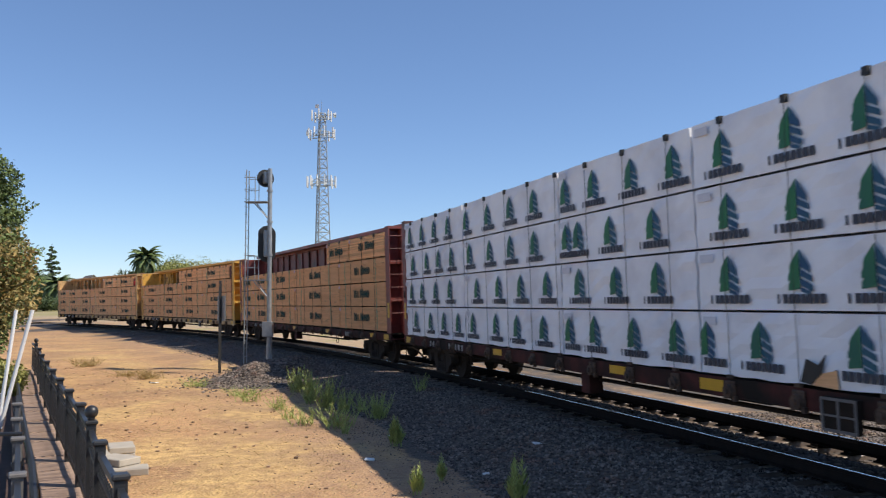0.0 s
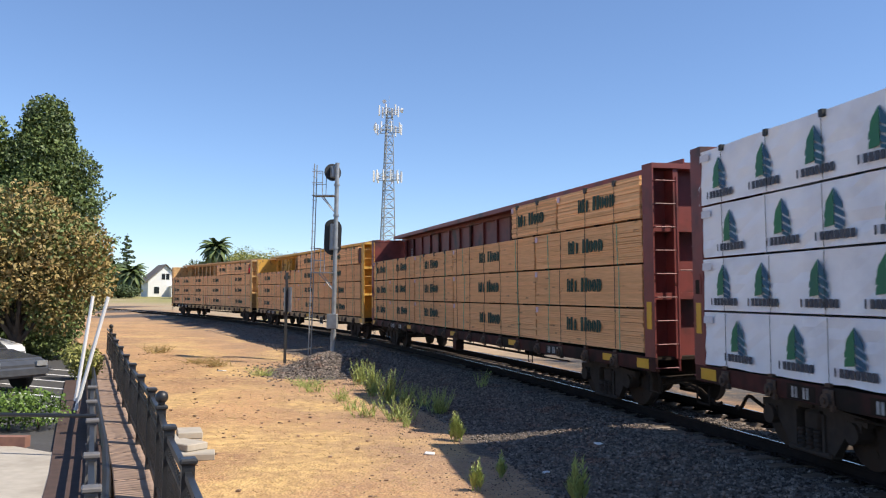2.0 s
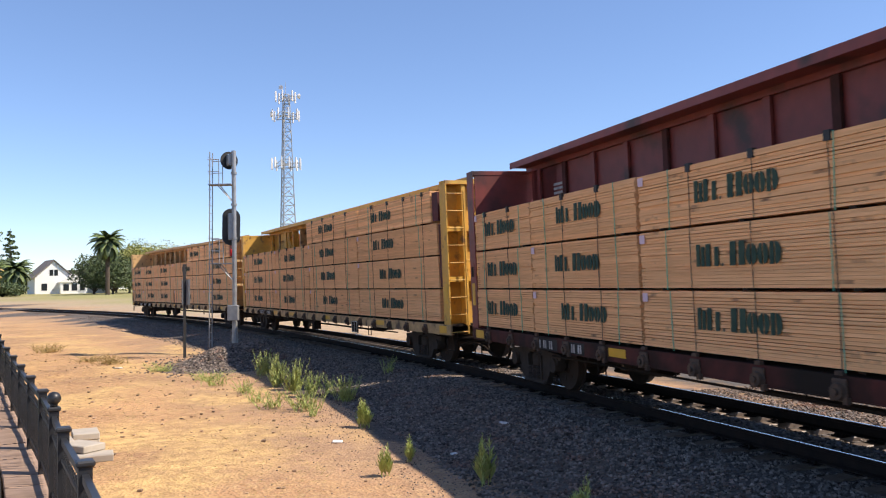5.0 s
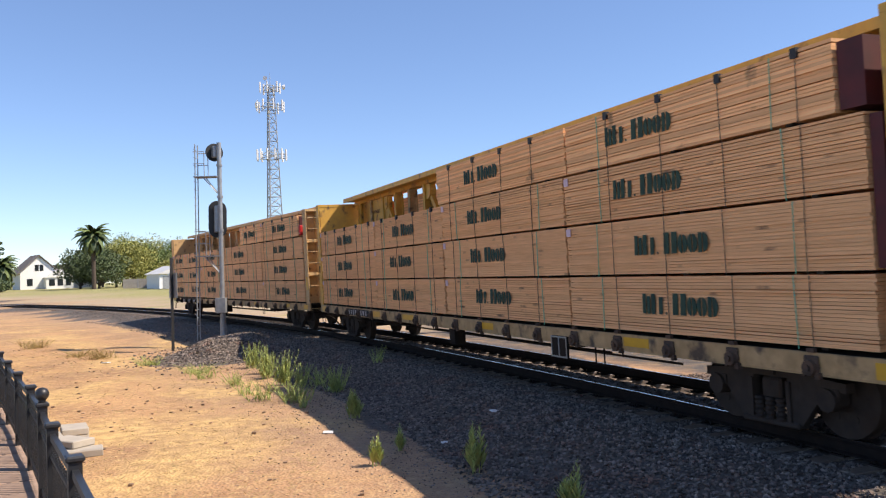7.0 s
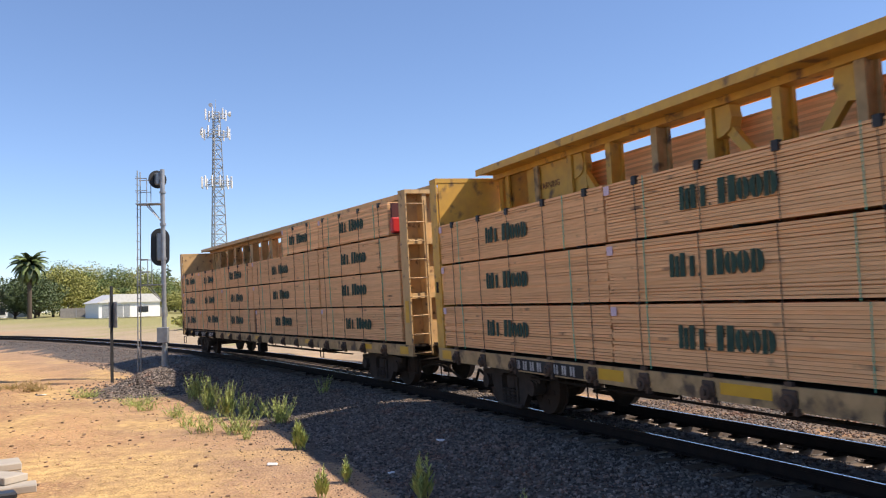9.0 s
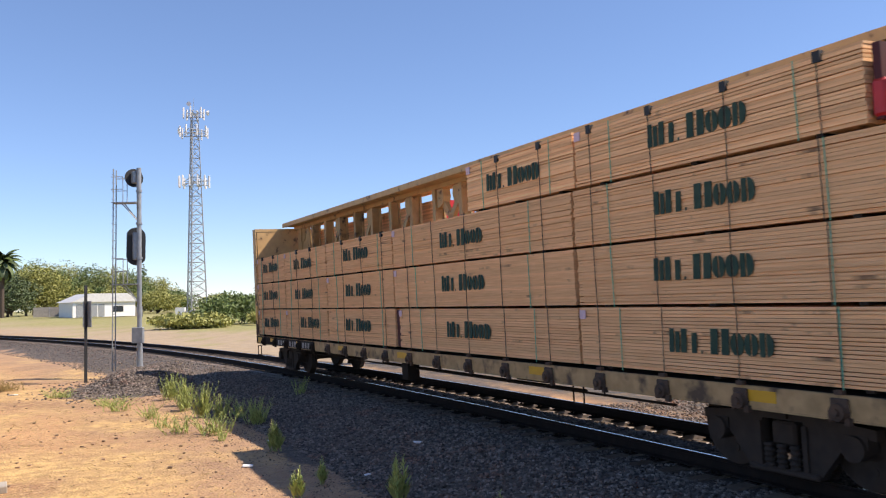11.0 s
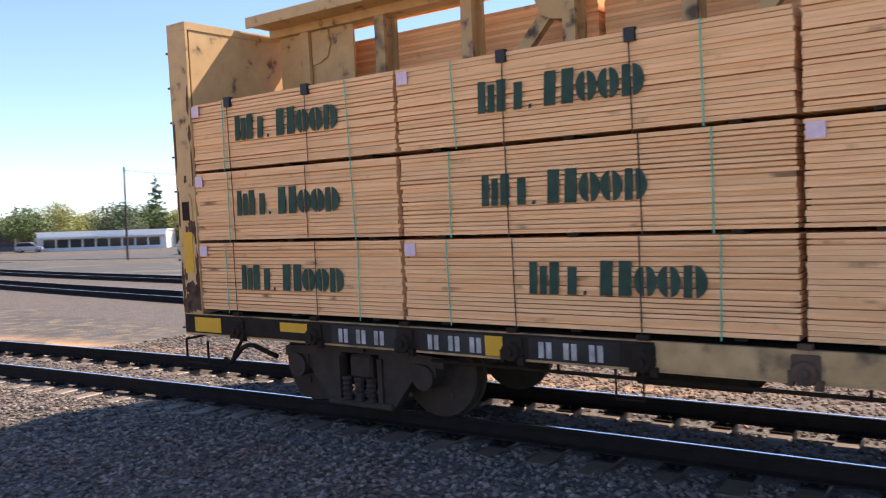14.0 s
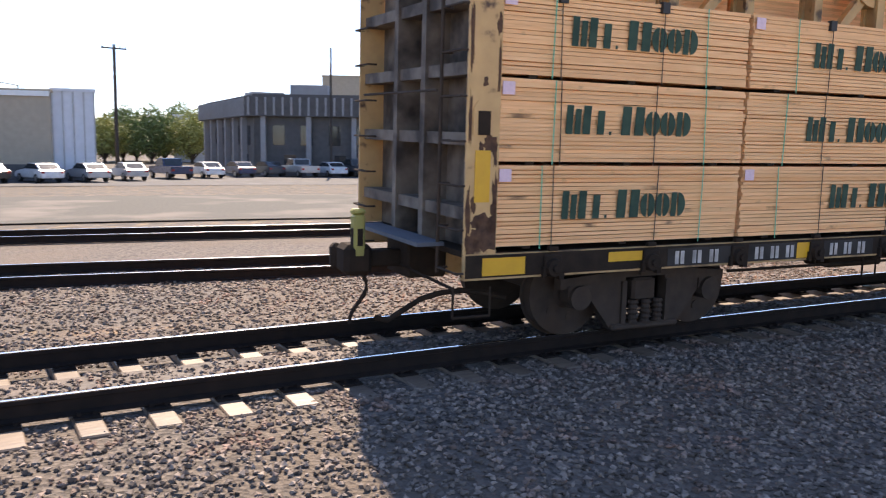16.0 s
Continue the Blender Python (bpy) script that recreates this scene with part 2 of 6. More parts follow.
def graded(lo, hi, a, b, fine, grow=1.25):
    v = list(np.arange(a, b + fine / 2, fine))
    step, left, right = fine, [], []
    x = a
    while x > lo:
        step *= grow
        x -= step
        left.append(max(x, lo))
    step, x = fine, b
    while x < hi:
        step *= grow
        x += step
        right.append(min(x, hi))
    return np.array(left[::-1] + v + right)


def grid_mesh(name, xs, ys, fz, cut=None):
    X, Y = np.meshgrid(xs, ys)
    Z = fz(X, Y)
    co = np.stack([X, Y, Z], -1).reshape(-1, 3)
    nx, ny = len(xs), len(ys)
    i = np.arange(nx * ny).reshape(ny, nx)
    q = np.stack([i[:-1, :-1], i[:-1, 1:], i[1:, 1:], i[1:, :-1]], -1).reshape(-1, 4)
    if cut is not None:
        cxy = co[q][:, :, :2].mean(1)
        q = q[~cut(cxy[:, 0], cxy[:, 1])]
    me = bpy.data.meshes.new(name)
    me.from_pydata(co.tolist(), [], q.tolist())
    me.polygons.foreach_set("use_smooth", [True] * len(me.polygons))
    return me, co


def fbm(x, y, k):
    return np.array([noise.fractal((float(a) * k, float(b) * k, 3.3), 1.0, 2.0, 4) for a, b in zip(x, y)])


def ground():
    """One sheet to the horizon; a point attribute tells stone bed from bare earth, straw and green verge."""
    xs, ys = graded(-2500, 2500, -16, 26, 0.4), graded(-2500, 3500, -14, 46, 0.4)
    me, co = grid_mesh("ground", xs, ys, ground_z)
    x, y = co[:, 0], co[:, 1]
    rho = np.hypot(x - CX, y - CY) - RAIL_R
    near = (np.abs(x) < 200) & (np.abs(y) < 300)
    n1 = np.zeros(len(x))
    n1[near] = fbm(x[near], y[near], 0.35)
    yard_line = np.interp(y, [-60, 0, 25, 45, 85, 130, 600], [13.0, 11.0, 7.5, 5.0, 2.5, 2.0, 6.0])
    yard = smooth01(-0.8, 0.8, x - yard_line + n1)
    yard = yard * (1 - smooth01(-0.5, 0.5, x - np.interp(y, [-60, 0, 25, 60, 130, 600], [25.0, 23.5, 20.0, 15.0, 13.5, 20.0])))
    main = smooth01(-4.1, -3.1, rho + n1 * 0.6) * (1 - smooth01(2.6, 4.0, rho + n1 * 0.8))
    near_side = smooth01(9.5, 4.5, y) * smooth01(-1.0, 2.0, x + n1) * (rho < 1)
    gravel = np.clip(np.maximum(np.maximum(yard, main), near_side) + (np.hypot((x + 6.0) / 1.9, (y - 28.6) / 3.6) < 1.05), 0, 1)
    straw = smooth01(0.0, 0.6, n1 + 0.12 * smooth01(-4, -9, rho)) * (1 - gravel) * (rho < 0)
    green = smooth01(0.0, 0.5, n1 + 1.2 * smooth01(12, 24, rho) * (x < 6) * smooth01(45, 60, y) - 0.25) * (rho > 4) * (x < 8) * smooth01(42.0, 55.0, y)
    for key, v in (("gravel", gravel), ("straw", straw), ("green", green), ("pale", smooth01(2.5, 4.0, rho)), ("soil", smooth01(-7.6, -4.0, rho + n1 * 2.0) * (rho < 1) * 0.7), ("dust", np.maximum(smooth01(12.0, 16.0, x), smooth01(-1.0, 3.0, x + n1) * smooth01(58.0, 42.0, y)))):
        me.attributes.new(key, "FLOAT", "POINT").data.foreach_set("value", np.asarray(v, np.float32))
    m = bpy.data.materials.new("earth, straw and stone bed")
    m.use_nodes = True
    n, li = m.node_tree.nodes, m.node_tree.links
    b = n["Principled BSDF"]
    b.inputs["Roughness"].default_value = 0.95
    tc = n.new("ShaderNodeTexCoord")

    def nz(scale, detail=8):
        t = n.new("ShaderNodeTexNoise")
        t.inputs["Scale"].default_value, t.inputs["Detail"].default_value = scale, detail
        li.new(tc.outputs["Object"], t.inputs["Vector"])
        return t.outputs[0]

    def mixed(fac, a, c):
        t = n.new("ShaderNodeMix")
        t.data_type = "RGBA"
        li.new(fac, t.inputs[0])
        for k, v in ((6, a), (7, c)):
            if isinstance(v, tuple):
                t.inputs[k].default_value = (*v, 1)
            else:
                li.new(v, t.inputs[k])
        return t.outputs[2]

    def span(v, lo, hi):
        t = n.new("ShaderNodeMapRange")
        t.inputs["From Min"].default_value, t.inputs["From Max"].default_value = lo, hi
        li.new(v, t.inputs[0])
        return t.outputs[0]

    def attr(key):
        t = n.new("ShaderNodeAttribute")
        t.attribute_name = key
        return t.outputs["Fac"]

    earth = mixed(span(nz(0.9), 0.35, 0.65), (0.56, 0.315, 0.145), (0.40, 0.215, 0.10))
    earth = mixed(span(nz(0.28, 5), 0.46, 0.60), earth, (0.34, 0.19, 0.095))
    earth = mixed(span(nz(22), 0.52, 0.66), earth, (0.29, 0.175, 0.095))
    earth = mixed(span(nz(9, 14), 0.50, 0.72), earth, (0.62, 0.40, 0.18))
    earth = mixed(span(nz(70, 4), 0.60, 0.70), earth, (0.16, 0.10, 0.06))
    soil = mixed(span(nz(3.2, 10), 0.36, 0.64), (0.42, 0.27, 0.165), (0.30, 0.19, 0.12))
    soil = mixed(span(nz(30, 5), 0.54, 0.66), soil, (0.15, 0.105, 0.078))
    earth = mixed(attr("soil"), earth, soil)
    pale = mixed(span(nz(1.4), 0.35, 0.65), (0.42, 0.32, 0.205), (0.34, 0.26, 0.17))
    pale = mixed(attr("dust"), pale, mixed(span(nz(1.1), 0.35, 0.65), (0.098, 0.086, 0.074), (0.06, 0.054, 0.047)))
    straw_c = mixed(span(nz(5, 12), 0.36, 0.64), (0.66, 0.43, 0.175), (0.42, 0.26, 0.11))
    grass = mixed(span(nz(3, 10), 0.35, 0.65), (0.24, 0.24, 0.08), (0.36, 0.31, 0.13))
    vor = n.new("ShaderNodeTexVoronoi")
    vor.inputs["Scale"].default_value = 22
    li.new(tc.outputs["Object"], vor.inputs["Vector"])
    sep = n.new("ShaderNodeSeparateColor")
    li.new(vor.outputs["Color"], sep.inputs[0])
    rock = mixed(sep.outputs[0], (0.040, 0.034, 0.030), (0.15, 0.125, 0.105))
    rock = mixed(span(nz(0.5), 0.45, 0.7), rock, (0.11, 0.085, 0.065))
    col = mixed(attr("pale"), earth, pale)
    ragged = n.new("ShaderNodeMath")
    ragged.operation = "MULTIPLY_ADD"
    ragged.inputs[1].default_value = 1.5
    li.new(nz(2.6, 14), ragged.inputs[0])
    lift = n.new("ShaderNodeMath")
    lift.operation = "SUBTRACT"
    li.new(attr("straw"), lift.inputs[0])
    lift.inputs[1].default_value = 0.6
    li.new(lift.outputs[0], ragged.inputs[2])
    col = mixed(span(ragged.outputs[0], 0.15, 1.25), col, straw_c)
    col = mixed(attr("green"), col, grass)
    mask = n.new("ShaderNodeMath")
    mask.operation = "ADD"
    li.new(attr("gravel"), mask.inputs[0])
    half = n.new("ShaderNodeMath")
    half.operation = "MULTIPLY_ADD"
    half.inputs[1].default_value, half.inputs[2].default_value = 0.8, -0.4
    li.new(nz(7), half.inputs[0])
    li.new(half.outputs[0], mask.inputs[1])
    col = mixed(span(mask.outputs[0], 0.35, 0.6), col, rock)
    li.new(col, b.inputs["Base Color"])
    bp = n.new("ShaderNodeBump")
    bp.inputs["Strength"].default_value, bp.inputs["Distance"].default_value = 0.6, 0.03
    add = n.new("ShaderNodeMath")
    li.new(nz(16, 10), add.inputs[0])
    li.new(vor.outputs["Distance"], add.inputs[1])
    li.new(add.outputs[0], bp.inputs["Height"])
    li.new(bp.outputs[0], b.inputs["Normal"])
    me.materials.append(m)
    return tagged(new("ground", me), "dry straw-covered earth with grey ballast stone round the rails", "ground", kind="structure")


ground()


def sweep(name, pts, profile, material, parent):
    """A closed profile (across, up) carried along points (x, y, z, heading of its right side)."""
    bm = bmesh.new()
    rings = [[bm.verts.new((x + a * math.cos(h), y + a * math.sin(h), z + u)) for a, u in profile] for x, y, z, h in pts]
    n = len(profile)
    for r0, r1 in zip(rings, rings[1:]):
        for i in range(n):
            bm.faces.new((r0[i], r0[(i + 1) % n], r1[(i + 1) % n], r1[i]))
    return part(name, bm, material, parent)


RAIL_LOW = [(-0.07, -0.18), (0.07, -0.18), (0.07, -0.165), (0.012, -0.145), (0.012, -0.05), (0.036, -0.04), (0.036, -0.005), (-0.036, -0.005), (-0.036, -0.04), (-0.012, -0.05), (-0.012, -0.145), (-0.07, -0.165)]
RAIL_TOP = [(-0.019, -0.012), (0.019, -0.012), (0.019, -0.002), (0.015, 0), (-0.015, 0), (-0.019, -0.002)]


def tie_mesh():
    bm = bmesh.new()
    bmbox(bm, -0.11, 0.11, -1.3, 1.3, -0.17, 0, bevel=0.012)
    return mesh_of("tie", bm, TIE)


def plate_mesh():
    bm = bmesh.new()
    bmbox(bm, -0.1, 0.1, -0.16, 0.16, 0, 0.018)
    for x, y in ((-0.06, -0.1), (0.06, 0.1), (0.06, -0.1), (-0.06, 0.1)):
        bmbox(bm, x - 0.015, x + 0.015, y - 0.02, y + 0.02, 0.018, 0.05)
    return mesh_of("tie_plate", bm, RAILSIDE)


TIE_ME, PLATE_ME = tie_mesh(), plate_mesh()


def main_track():
    tr = thing("main_track", "curved railway track of rusty rails on timber ties", "track", kind="structure")
    for k, side in enumerate((-0.755, 0.755)):
        pts = []
        for i in range(-60, 151):
            m = track_pose(i * 1.0)
            v = m @ Vector((0, side, 0))
            pts.append((*v, math.atan2(m[1][1], m[0][1])))
        rail = sweep("rail", pts, RAIL_LOW, RAILSIDE, tr)
        sweep("rail_head", pts, RAIL_TOP, RAILHEAD, rail)
    rings, bm = [], bmesh.new()
    for i in range(-120, 301):
        m = track_pose(i * 0.5)
        rings.append([bm.verts.new(m @ Vector((0, y, z + random.uniform(-0.008, 0.008)))) for y, z in ((-0.55, -0.28), (-0.30, -0.185), (-0.1, -0.172), (0.1, -0.172), (0.30, -0.185), (0.55, -0.28))])
    for a, b in zip(rings, rings[1:]):
        for k in range(5):
            bm.faces.new((a[k], a[k + 1], b[k + 1], b[k]))
    part("crib_ballast", bm, BALLAST, tr, "grey ballast between the rails")
    for i in range(-28, 172):
        s = i * 0.58 + random.uniform(-0.03, 0.03)
        m = track_pose(s) @ pose(random.uniform(-0.02, 0.02), random.uniform(-0.06, 0.06), -0.203 + random.uniform(-0.01, 0.006), 0, 0, random.uniform(-1, 1))
        t = piece("tie", TIE_ME, tr, m)
        if -24 < i < 45:
            for y in (-0.755, 0.755):
                piece("tie_plate", PLATE_ME, t, pose(0, y, 0.001))
    return tr


main_track()


def spline(points, step):
    pts = [Vector(p) for p in points]
    out = []
    for i in range(1, len(pts) - 2):
        a, b, c, d = pts[i - 1:i + 3]
        n = max(2, int((c - b).length / step))
        for j in range(n):
            t = j / n
            out.append(0.5 * (2 * b + (c - a) * t + (2 * a - 5 * b + 4 * c - d) * t * t + (3 * b - a - 3 * c + d) * t ** 3))
    return out


def yard_track(points, z, label, ties=True):
    tr = thing("yard_track", label, "track", group="yard tracks", kind="structure")
    mid = spline([(*p, z) for p in points], 1.5)
    hd = []
    for i, p in enumerate(mid):
        d = mid[min(i + 1, len(mid) - 1)] - mid[max(i - 1, 0)]
        hd.append(math.atan2(-d.x, d.y))
    for side in (-0.755, 0.755):
        pts = [(p.x + side * math.cos(h), p.y + side * math.sin(h), p.z, h) for p, h in zip(mid, hd)]
        rail = sweep("rail", pts, RAIL_LOW, RAILSIDE, tr)
        sweep("rail_head", pts, RAIL_TOP, RAILHEAD, rail)
    if ties:
        run = 0.0
        for p, q, h in zip(mid, mid[1:], hd):
            d = (q - p).length
            while run < d and p.y < 60:
                v = p.lerp(q, run / d)
                piece("tie", TIE_ME, tr, pose(v.x, v.y, v.z - 0.21, 0, 0, math.degrees(h) + 90))
                run += 0.55
            run -= d
    return tr


yard_track([(17, -60), (16.3, -32), (15.2, 0), (13.5, 12.8), (11.8, 25), (10.0, 40), (8.7, 56), (7.3, 85), (6.6, 130), (7.5, 250), (12, 500), (14, 620)], -0.08, "second railway track in grey ballast with dark rusty rails")
yard_track([(24, -60), (23.2, -32), (21.6, 0), (19.6, 13), (17.5, 25), (15.2, 40), (13.2, 56), (11.3, 85), (10.2, 130), (11.5, 250), (17, 500), (19, 620)], -0.08, "third railway track beside a pale gravel road", ties=False)
yard_track([(46, -60), (45.5, -32), (44, 0), (38, 20), (32.5, 35), (26, 57), (21, 89), (17, 140), (19, 300), (24, 600), (25, 640)], -0.55, "far siding rails across the pale gravel lot", ties=False)


def road(name, points, half, lift, material, label):
    pts = spline([(*p, 0) for p in points], 3.0)
    bm = bmesh.new()
    rings = []
    for i, p in enumerate(pts):
        d = (pts[min(i + 1, len(pts) - 1)] - pts[max(i - 1, 0)]).normalized()
        r = Vector((d.y, -d.x, 0))
        ring = []
        for k in range(7):
            v = p + r * half * (k / 3 - 1)
            ring.append(bm.verts.new((v.x, v.y, float(ground_z(v.x, v.y)) + lift)))
        rings.append(ring)
    for a, b in zip(rings, rings[1:]):
        for k in range(6):
            bm.faces.new((a[k], a[k + 1], b[k + 1], b[k]))
    ob = new(name, mesh_of(name, bm, material))
    return tagged(ob, label, "road", kind="structure")


PALEROAD = mat("pale compacted gravel", (0.082, 0.077, 0.063), (0.052, 0.049, 0.040), 9, 0.95, bump=0.15, stain=(0.14, 0.12, 0.10), stain_scale=0.3, amount=0.4)
road("yard_road", [(35, -70), (34, -35), (32.5, 0), (29, 20), (25.5, 35), (20.5, 57), (16.3, 89), (14, 140), (15, 250), (16, 270)], 6.5, 0.05, PALEROAD, "pale compacted gravel road between the sidings")


def stones():
    """Loose crushed stone of the bed, nearest the camera."""
    rng = np.random.default_rng(4)
    base = np.array([(1, 0, 0), (-1, 0, 0), (0, 1, 0), (0, -1, 0), (0, 0, 0.8), (0, 0, -0.8)], float)
    tri = np.array([(0, 2, 4), (2, 1, 4), (1, 3, 4), (3, 0, 4), (2, 0, 5), (1, 2, 5), (3, 1, 5), (0, 3, 5)])
    P = []
    n = 60000
    s = -14 + 44 * rng.random(n) ** 1.35
    r = -0.45 - rng.random(n) * (np.interp(s, [-14, 0, 6, 12, 30], [5.2, 4.6, 3.5, 3.1, 3.1]))
    P.append((s, r, rng.uniform(0.018, 0.042, n)))
    s, r = rng.uniform(-14, 34, 20000), np.where(rng.random(20000) < 0.5, rng.uniform(0.3, 0.92, 20000), rng.uniform(1.6, 2.6, 20000))
    P.append((s, r, rng.uniform(0.018, 0.04, 20000)))
    s, r = rng.uniform(-16, 26, 16000), np.choose(rng.integers(0, 3, 16000), [rng.uniform(-0.66, -0.1, 16000), rng.uniform(-0.66, -0.1, 16000), rng.uniform(0.9, 1.42, 16000)])
    clear = np.abs(s / 0.58 - np.round(s / 0.58)) * 0.58 > 0.15
    P.append((s[clear], r[clear], rng.uniform(0.018, 0.04, clear.sum())))
    s, r = rng.uniform(-16, 14, 30000), rng.uniform(2.3, 8.5, 30000)
    P.append((s, r, rng.uniform(0.02, 0.045, 30000)))
    s, r = rng.uniform(30, 75, 8000), rng.uniform(-4.2, 2.6, 8000)
    P.append((s, r, rng.uniform(0.025, 0.05, 8000)))
    s, r = rng.uniform(2, 30, 7000), -3.3 - rng.exponential(0.55, 7000)
    P.append((s, r, rng.uniform(0.007, 0.02, 7000)))
    s, r, k = (np.concatenate(v) for v in zip(*P))
    a = PHI0 + s / MID_R
    x, y = CX + (RAIL_R + r) * np.cos(a), CY + (RAIL_R + r) * np.sin(a)
    mx, my = rng.normal(-6.0, 1.0, 2600), rng.normal(28.6, 1.7, 2600)
    x, y, k = np.concatenate([x, mx]), np.concatenate([y, my]), np.concatenate([k, rng.uniform(0.03, 0.07, 2600)])
    keep = (np.hypot(x, y) > 1.2)
    rad = np.hypot(x - CX, y - CY) - RAIL_R
    keep &= (np.abs(rad) > 0.06) & (np.abs(rad - 1.51) > 0.06)
    x, y, k = x[keep], y[keep], k[keep]
    n = len(x)
    rad = np.hypot(x - CX, y - CY) - RAIL_R
    z = np.where((rad > 0.12) & (rad < 1.40), -0.175 + 0.025 * rad - 0.25 * np.maximum(0, np.abs(rad - 0.755) - 0.25), ground_z(x, y)) + k * 0.25
    rot = rng.normal(size=(n, 3, 3))
    rot, _ = np.linalg.qr(rot)
    v = base[None] * rng.uniform(0.6, 1.25, (n, 6, 1)) * k[:, None, None]
    v = np.einsum("nij,nkj->nki", rot, v) * np.array([1, 1, 0.75]) + np.stack([x, y, z], -1)[:, None]
    f = tri[None] + 6 * np.arange(n)[:, None, None]
    me = bpy.data.meshes.new("ballast_stones")
    me.from_pydata(v.reshape(-1, 3).tolist(), [], f.reshape(-1, 3).tolist())
    me.materials.append(STONE)
    return tagged(new("ballast_stones", me), "loose crushed grey ballast stones round the track", "ballast", kind="stuff")


stones()


# ---- the train ----
HALF, LEN = 11.4, 22.8          # a car's coordinates: x from its middle towards the front, y to its far side
PACK_Z, PACK_H = 1.06, 0.81


def wheelset_mesh():
    bm = bmesh.new()
    for y in (-0.755, 0.755):
        bmtube(bm, (0, y - 0.065, 0), (0, y + 0.065, 0), 0.457, sides=28)
        k = 1 if y > 0 else -1
        bmtube(bm, (0, y - k * 0.09, 0), (0, y - k * 0.06, 0), 0.485, sides=28)
        bmtube(bm, (0, y + k * 0.066, 0), (0, y + k * 0.10, 0), 0.16, 0.12, sides=16)
        for a in range(6):
            c, s = math.cos(a * math.pi / 3) * 0.26, math.sin(a * math.pi / 3) * 0.26
            bmtube(bm, (c, y + k * 0.066, s), (c, y + k * 0.075, s), 0.05, sides=8)
    bmtube(bm, (0, -1.0, 0), (0, 1.0, 0), 0.085, sides=12)
    return mesh_of("wheelset", bm, TRUCKM)


def sideframe_mesh():
    """A cast frame: top bar, two sloping legs, columns and the spring seat, open between them."""
    bm = bmesh.new()
    bmprism(bm, [(-1.12, 0.55), (-1.12, 0.66), (-0.55, 0.70), (-0.25, 0.76), (0.25, 0.76), (0.55, 0.70), (1.12, 0.66), (1.12, 0.55), (0.5, 0.60), (0.3, 0.64), (-0.3, 0.64), (-0.5, 0.60)], -0.06, 0.06)
    for k in (-1, 1):
        bmprism(bm, [(k * 0.27, 0.64), (k * 0.60, 0.60), (k * 0.98, 0.57), (k * 0.76, 0.46), (k * 0.47, 0.10), (k * 0.27, 0.10)], -0.055, 0.055)
        bmprism(bm, [(k * 0.27, 0.60), (k * 0.33, 0.60), (k * 0.33, 0.13), (k * 0.27, 0.13)], -0.085, -0.056)
        bmtube(bm, (k * 0.89, -0.12, 0.457), (k * 0.89, 0.1, 0.457), 0.13, sides=14)
        bmbox(bm, k * 0.89 - 0.14, k * 0.89 + 0.14, -0.075, 0.075, 0.46, 0.585)
    bmbox(bm, -0.46, 0.46, -0.10, 0.10, 0.06, 0.13, bevel=0.02)
    bmbox(bm, -0.10, 0.10, -0.10, -0.06, 0.66, 0.73)
    return mesh_of("sideframe", bm, TRUCKM)


def spring_mesh():
    bm = bmesh.new()
    rings = [[bm.verts.new((math.cos(a) * r, math.sin(a) * r, 0.14 + j * 0.0275)) for a in (math.pi * i / 5 for i in range(10))] for j, r in enumerate([0.062, 0.045] * 5)]
    for p, q in zip(rings, rings[1:]):
        for i in range(10):
            bm.faces.new((p[i], p[(i + 1) % 10], q[(i + 1) % 10], q[i]))
    return mesh_of("spring", bm, TRUCKM)


LOGO_BLUE = mat("printed blue mark", (0.012, 0.07, 0.16), (0.012, 0.10, 0.13), 2.5, 0.6, bump=0)
WHEEL_ME, FRAME_ME, SPRING_ME = wheelset_mesh(), sideframe_mesh(), spring_mesh()
WHEELS = []
STATIONS = [0.85 + 1.215 * i for i in range(18)]   # posts of the beam, straps and winches along a car


def bogie(car, x):
    bm = bmesh.new()
    bmbox(bm, -0.16, 0.16, -1.05, 1.05, 0.36, 0.62, bevel=0.03)
    bmbox(bm, -0.30, 0.30, -0.3, 0.3, 0.5, 0.68, bevel=0.03)
    t = part("bogie", bm, TRUCKM, car, "dark cast steel three-piece bogie", at=pose(x, 0, 0))
    for y in (-1.0, 1.0):
        piece("sideframe", FRAME_ME, t, pose(0, y, 0))
        for dx in (-0.17, 0.0, 0.17):
            piece("spring", SPRING_ME, t, pose(dx, y * 1.07, 0))
    for dx in (-0.89, 0.89):
        w = piece("wheelset", WHEEL_ME, t, pose(dx, 0, 0.457))
        WHEELS.append((w, dx))


